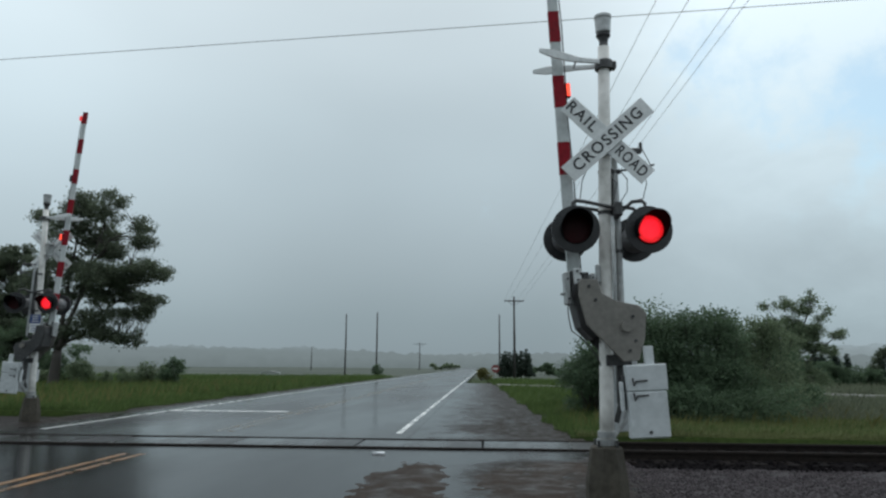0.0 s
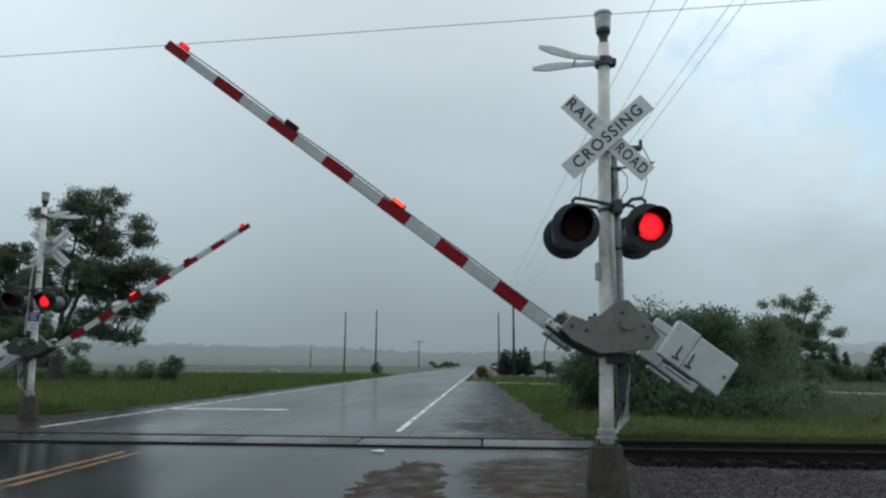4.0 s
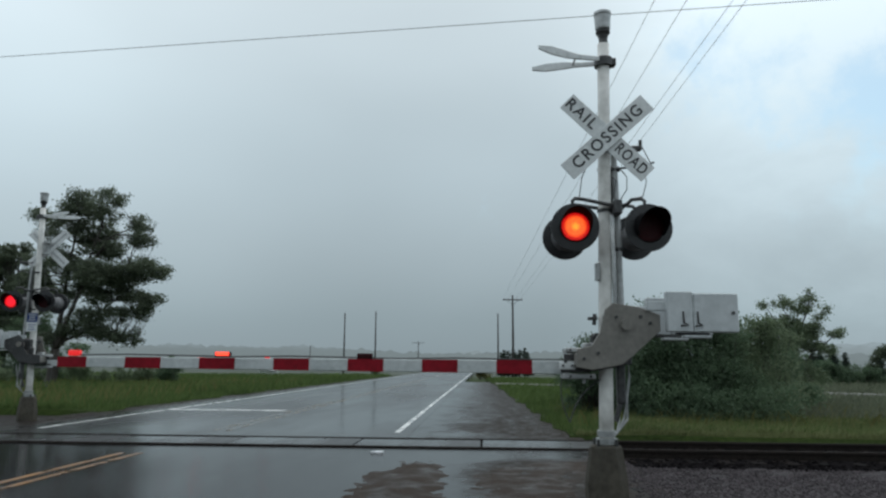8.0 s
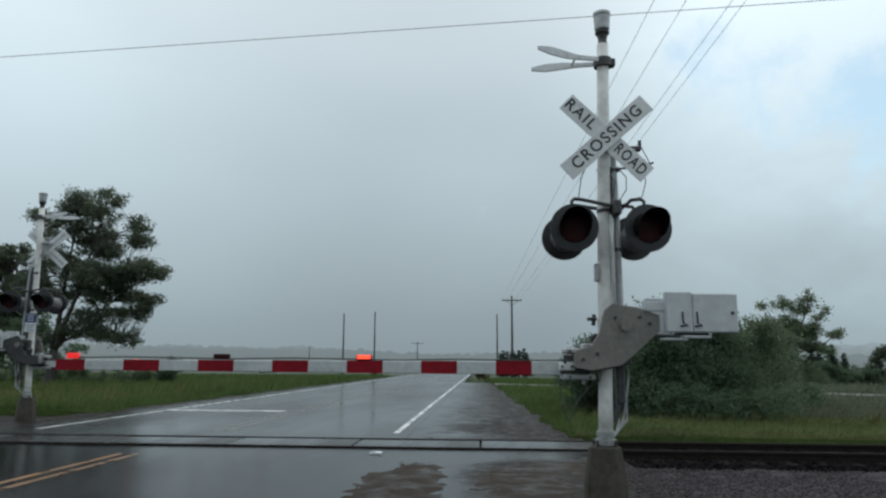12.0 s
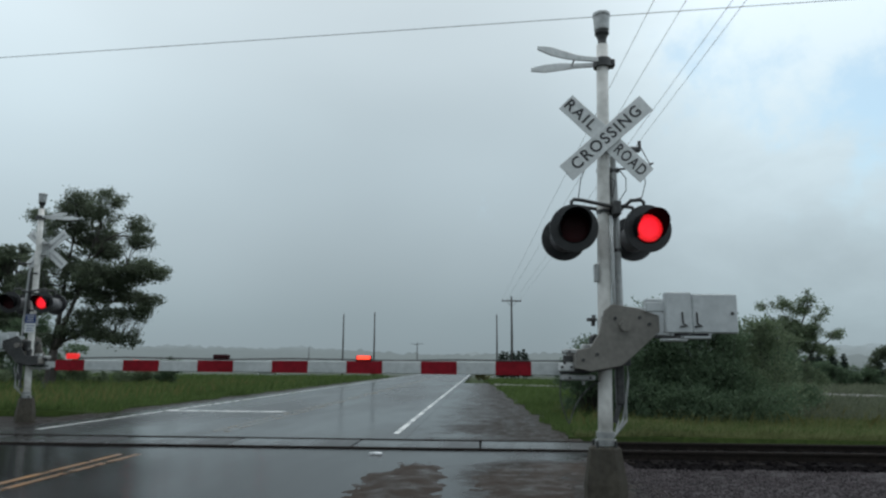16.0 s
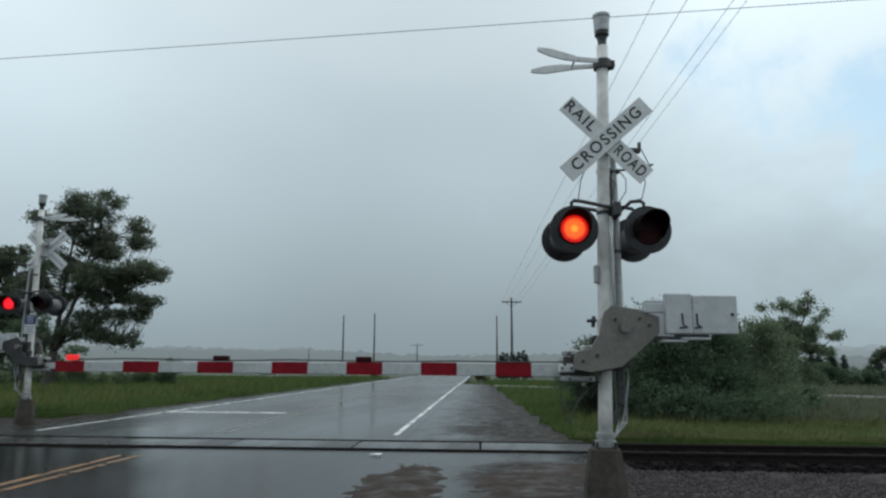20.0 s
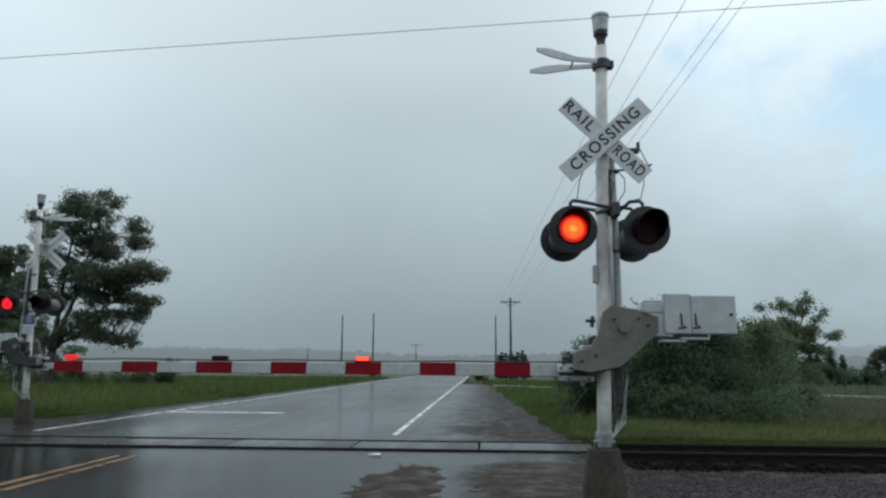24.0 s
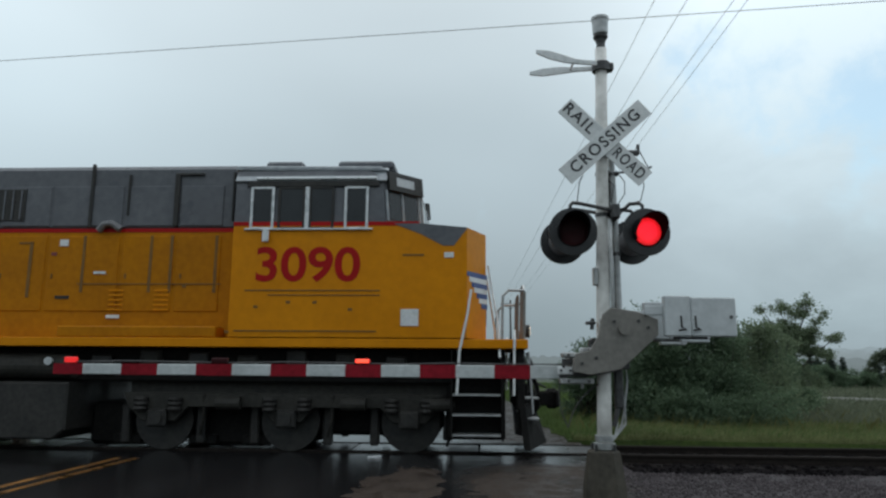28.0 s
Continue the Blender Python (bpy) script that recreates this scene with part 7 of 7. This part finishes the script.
        for k in range(4):
            bm.faces.new((q[k], r[k], r[(k + 1) % 4], q[(k + 1) % 4]))
    bmesh.ops.recalc_face_normals(bm, faces=bm.faces[:])
    part("snow_plow", bm, LOCO_BLACK, loco, "black v-shaped snow plow")
    bm = box(bmesh.new(), (0.20, 0, 0.90), (0.60, 0.24, 0.26), 0.03)
    box(bm, (0.52, 0.05, 0.90), (0.24, 0.34, 0.36), 0.06)
    box(bm, (0.60, -0.14, 0.90), (0.12, 0.12, 0.30), 0.04)
    part("coupler", bm, LOCO_BLACK, loco, "black knuckle coupler")
    part("coupler_pocket", box(bmesh.new(), (0.0, 0, 0.92), (0.16, 0.62, 0.52), 0.03), LOCO_BLACK, loco)
    part("uncoupling_lever", tube(bmesh.new(), [(0.06, -1.35, 1.15), (0.10, -0.9, 1.12), (0.14, -0.4, 1.22), (0.40, -0.1, 1.10)], 0.02, 6), LOCO_FRAME, loco)
    for k, y in enumerate((-0.95, -0.75, -0.55, 0.55, 0.75, 0.95)):
        part("air_hose", tube(bmesh.new(), [(-0.04, y, 1.45), (0.10, y, 1.38), (0.20, y * 0.97, 1.10), (0.22, y * 0.94, 0.80), (0.12, y * 0.92, 0.66)], 0.028, 6), LOCO_BLACK, loco)
    for s in (-1, 1):
        part("pilot_step", box(bmesh.new(), (0.06, s * 1.15, 0.95), (0.24, 0.42, 0.03), 0.004), GALV, loco)
        part("pilot_step", box(bmesh.new(), (0.06, s * 1.15, 0.62), (0.24, 0.42, 0.03), 0.004), GALV, loco)
        part("cut_bar", rod(bmesh.new(), (0.02, s * 1.36, 1.70), (0.08, s * 1.38, 0.70), 0.018, n=6), GALV, loco)
    for k, y in enumerate((-1.35, -1.0, -0.65, 0.65, 1.0, 1.35)):
        part("end_rail_post", rod(bmesh.new(), (-0.06, y, 1.88), (-0.04, y, 2.84 if abs(y) < 1.2 else 2.70), 0.03, n=8), GREY_PLATE, loco)
    for s in (-1, 1):
        part("end_rail", tube(bmesh.new(), [(-0.42, s * 1.46, 1.9), (-0.40, s * 1.46, 2.62), (-0.30, s * 1.44, 2.72), (-0.05, s * 1.38, 2.72), (-0.04, s * 1.0, 2.84), (-0.04, s * 0.6, 2.84)], 0.024, 8), GALV, loco)
        part("ditch_light", rod(bmesh.new(), (-0.04, s * 1.05, 2.06), (0.06, s * 1.05, 2.06), 0.11, n=16), LOCO_DARK, loco)
        part("ditch_light_lens", rod(bmesh.new(), (0.03, s * 1.05, 2.06), (0.064, s * 1.05, 2.06), 0.09, n=16), HEADLIGHT, loco, "lit ditch light")
        part("control_hose", tube(bmesh.new(), [(0.02, s * 0.8, 1.7), (0.14, s * 0.82, 1.45), (0.16, s * 0.8, 1.0), (0.06, s * 0.75, 0.8)], 0.03, 6), LOCO_DARK, loco)
    for z in (3.42, 3.60):
        part("headlight", rod(bmesh.new(), (-0.72, 0, z), (-0.674, 0, z), 0.085, n=16), HEADLIGHT, loco, "lit headlight")
    return loco


loco = build_loco()


# ---- what moves ----
SPEED = 21.1
FLASH, FLASH_START = 0.604, 1.13
NEAR_GATE = ((0, 86.8), (0.5, 86.2), (1.0, 83.2), (1.5, 75.2), (2.0, 66.5), (2.5, 58.9), (3.0, 50.9), (3.5, 43.2), (4.5, 30.2), (5.5, 19.2), (6.0, 13.1), (6.5, 8.2), (7.0, 5.2), (7.5, 3.3), (7.9, 0.6), (8.2, 0.0), (28, 0.0))
FAR_GATE = ((0, 86.3), (0.5, 85.3), (1.0, 79.5), (1.5, 71.0), (2.0, 62.5), (2.5, 55.5), (3.0, 47.9), (3.5, 40.8), (4.5, 28.0), (5.5, 17.0), (6.0, 11.0), (6.5, 6.8), (7.0, 5.0), (7.5, 2.9), (8.0, 0.6), (8.4, 0.0), (28, 0.0))


def flashes(even, where, shown, rest, start=FLASH_START, spell=FLASH, lag=0.017):
    """Rows for a light unit that comes forward in every second spell of the flasher."""
    rows, k = [], -2
    def is_on(j):
        return (j % 2 == 0) == even
    rows.append((0.0, where(shown if is_on(-2) else rest)))
    while True:
        t = start + spell * (k + 1)
        if t > 27.95:
            break
        if t > 0.1:
            if is_on(k):
                rows += [(t - 0.062, where(shown)), (t - 0.030, where(rest))]
            else:
                rows += [(t + lag, where(rest)), (t + lag + 0.033, where(shown))]
        k += 1
    rows.append((28.0, where(shown if is_on(k) else rest)))
    return rows


def cable_poses(gate_rows):
    """Both links of the slack cable for each row of the gate: the knee hangs on the arm's side."""
    first, second = [], []
    for t, a in gate_rows:
        s, c = math.sin(radians(a)), math.cos(radians(a))
        x0, z0 = PIVOT[0] - 0.60 * c - 0.42 * s, PIVOT[2] + 0.60 * s - 0.42 * c
        x1, z1 = CABLE_END[0], CABLE_END[2]
        dx, dz = x1 - x0, z1 - z0
        far = math.hypot(dx, dz)
        deep = math.sqrt(max(0.0, LINK ** 2 - far ** 2 / 4))
        kx, kz = (x0 + x1) / 2 + dz / far * deep, (z0 + z1) / 2 - dx / far * deep
        first.append((t, pose(x0, CABLE_END[1], z0, 0, -math.degrees(math.atan2(kz - z0, kx - x0)), 0)))
        second.append((t, pose(kx, CABLE_END[1], kz, 0, -math.degrees(math.atan2(z1 - kz, x1 - kx)), 0)))
    return first, second


def motions():
    for sig, gate_rows, side in ((near_signal, NEAR_GATE, 1), (far_signal, FAR_GATE, -1)):
        links = list(cable_poses(gate_rows))
        for ob in sig.children:
            kind = ob.name.split(".")[0]
            if kind == "cable_link":
                walk(ob, links.pop(0))
            if kind == "gate_assembly":
                walk(ob, [(t, pose(*PIVOT, 0, a, 0)) for t, a in gate_rows])
                units = [c for c in ob.children if c.name.startswith("gate_light_unit")]
                for c in units:
                    p = c.matrix_basis.translation.copy()
                    outer = p.x < -4
                    walk(c, flashes(not outer, lambda d, p=p: pose(p.x, d, p.z), -0.026 * side, 0.0, 1.115, 0.602, -0.035))
            elif kind == "lamp":
                seen_left = (ob.matrix_basis.translation.x < 0.06) == (side > 0)
                unit = [c for c in ob.children if c.name.startswith("light_unit")][0]
                walk(unit, flashes(not seen_left, lambda d: pose(0, d, 0), LAMP_OUT, LAMP_IN))
    rows = []
    for t in [0, 4, 8, 12, 16, 20, 24, 26, 27, 27.4, 27.6, 27.8, 28.0]:
        rows.append((t, ROAD @ Matrix.Translation((0.79 + SPEED * (t - 28.0), TRACK_V, 0.008))))
    walk(loco, rows)
    # the wheels roll; far off behind the trees they are keyed at rest
    spin = math.degrees(SPEED / 0.51)
    for truck in loco.children:
        for w in truck.children:
            if w.name.startswith("wheelset"):
                p = w.matrix_basis.translation.copy()
                walk(w, [(0.0, pose(*p, 0, 0, 0))] + [(round(25.0 + 0.03 * k, 2), pose(*p, 0, (spin * 0.03 * k) % 360, 0)) for k in range(101)])


motions()
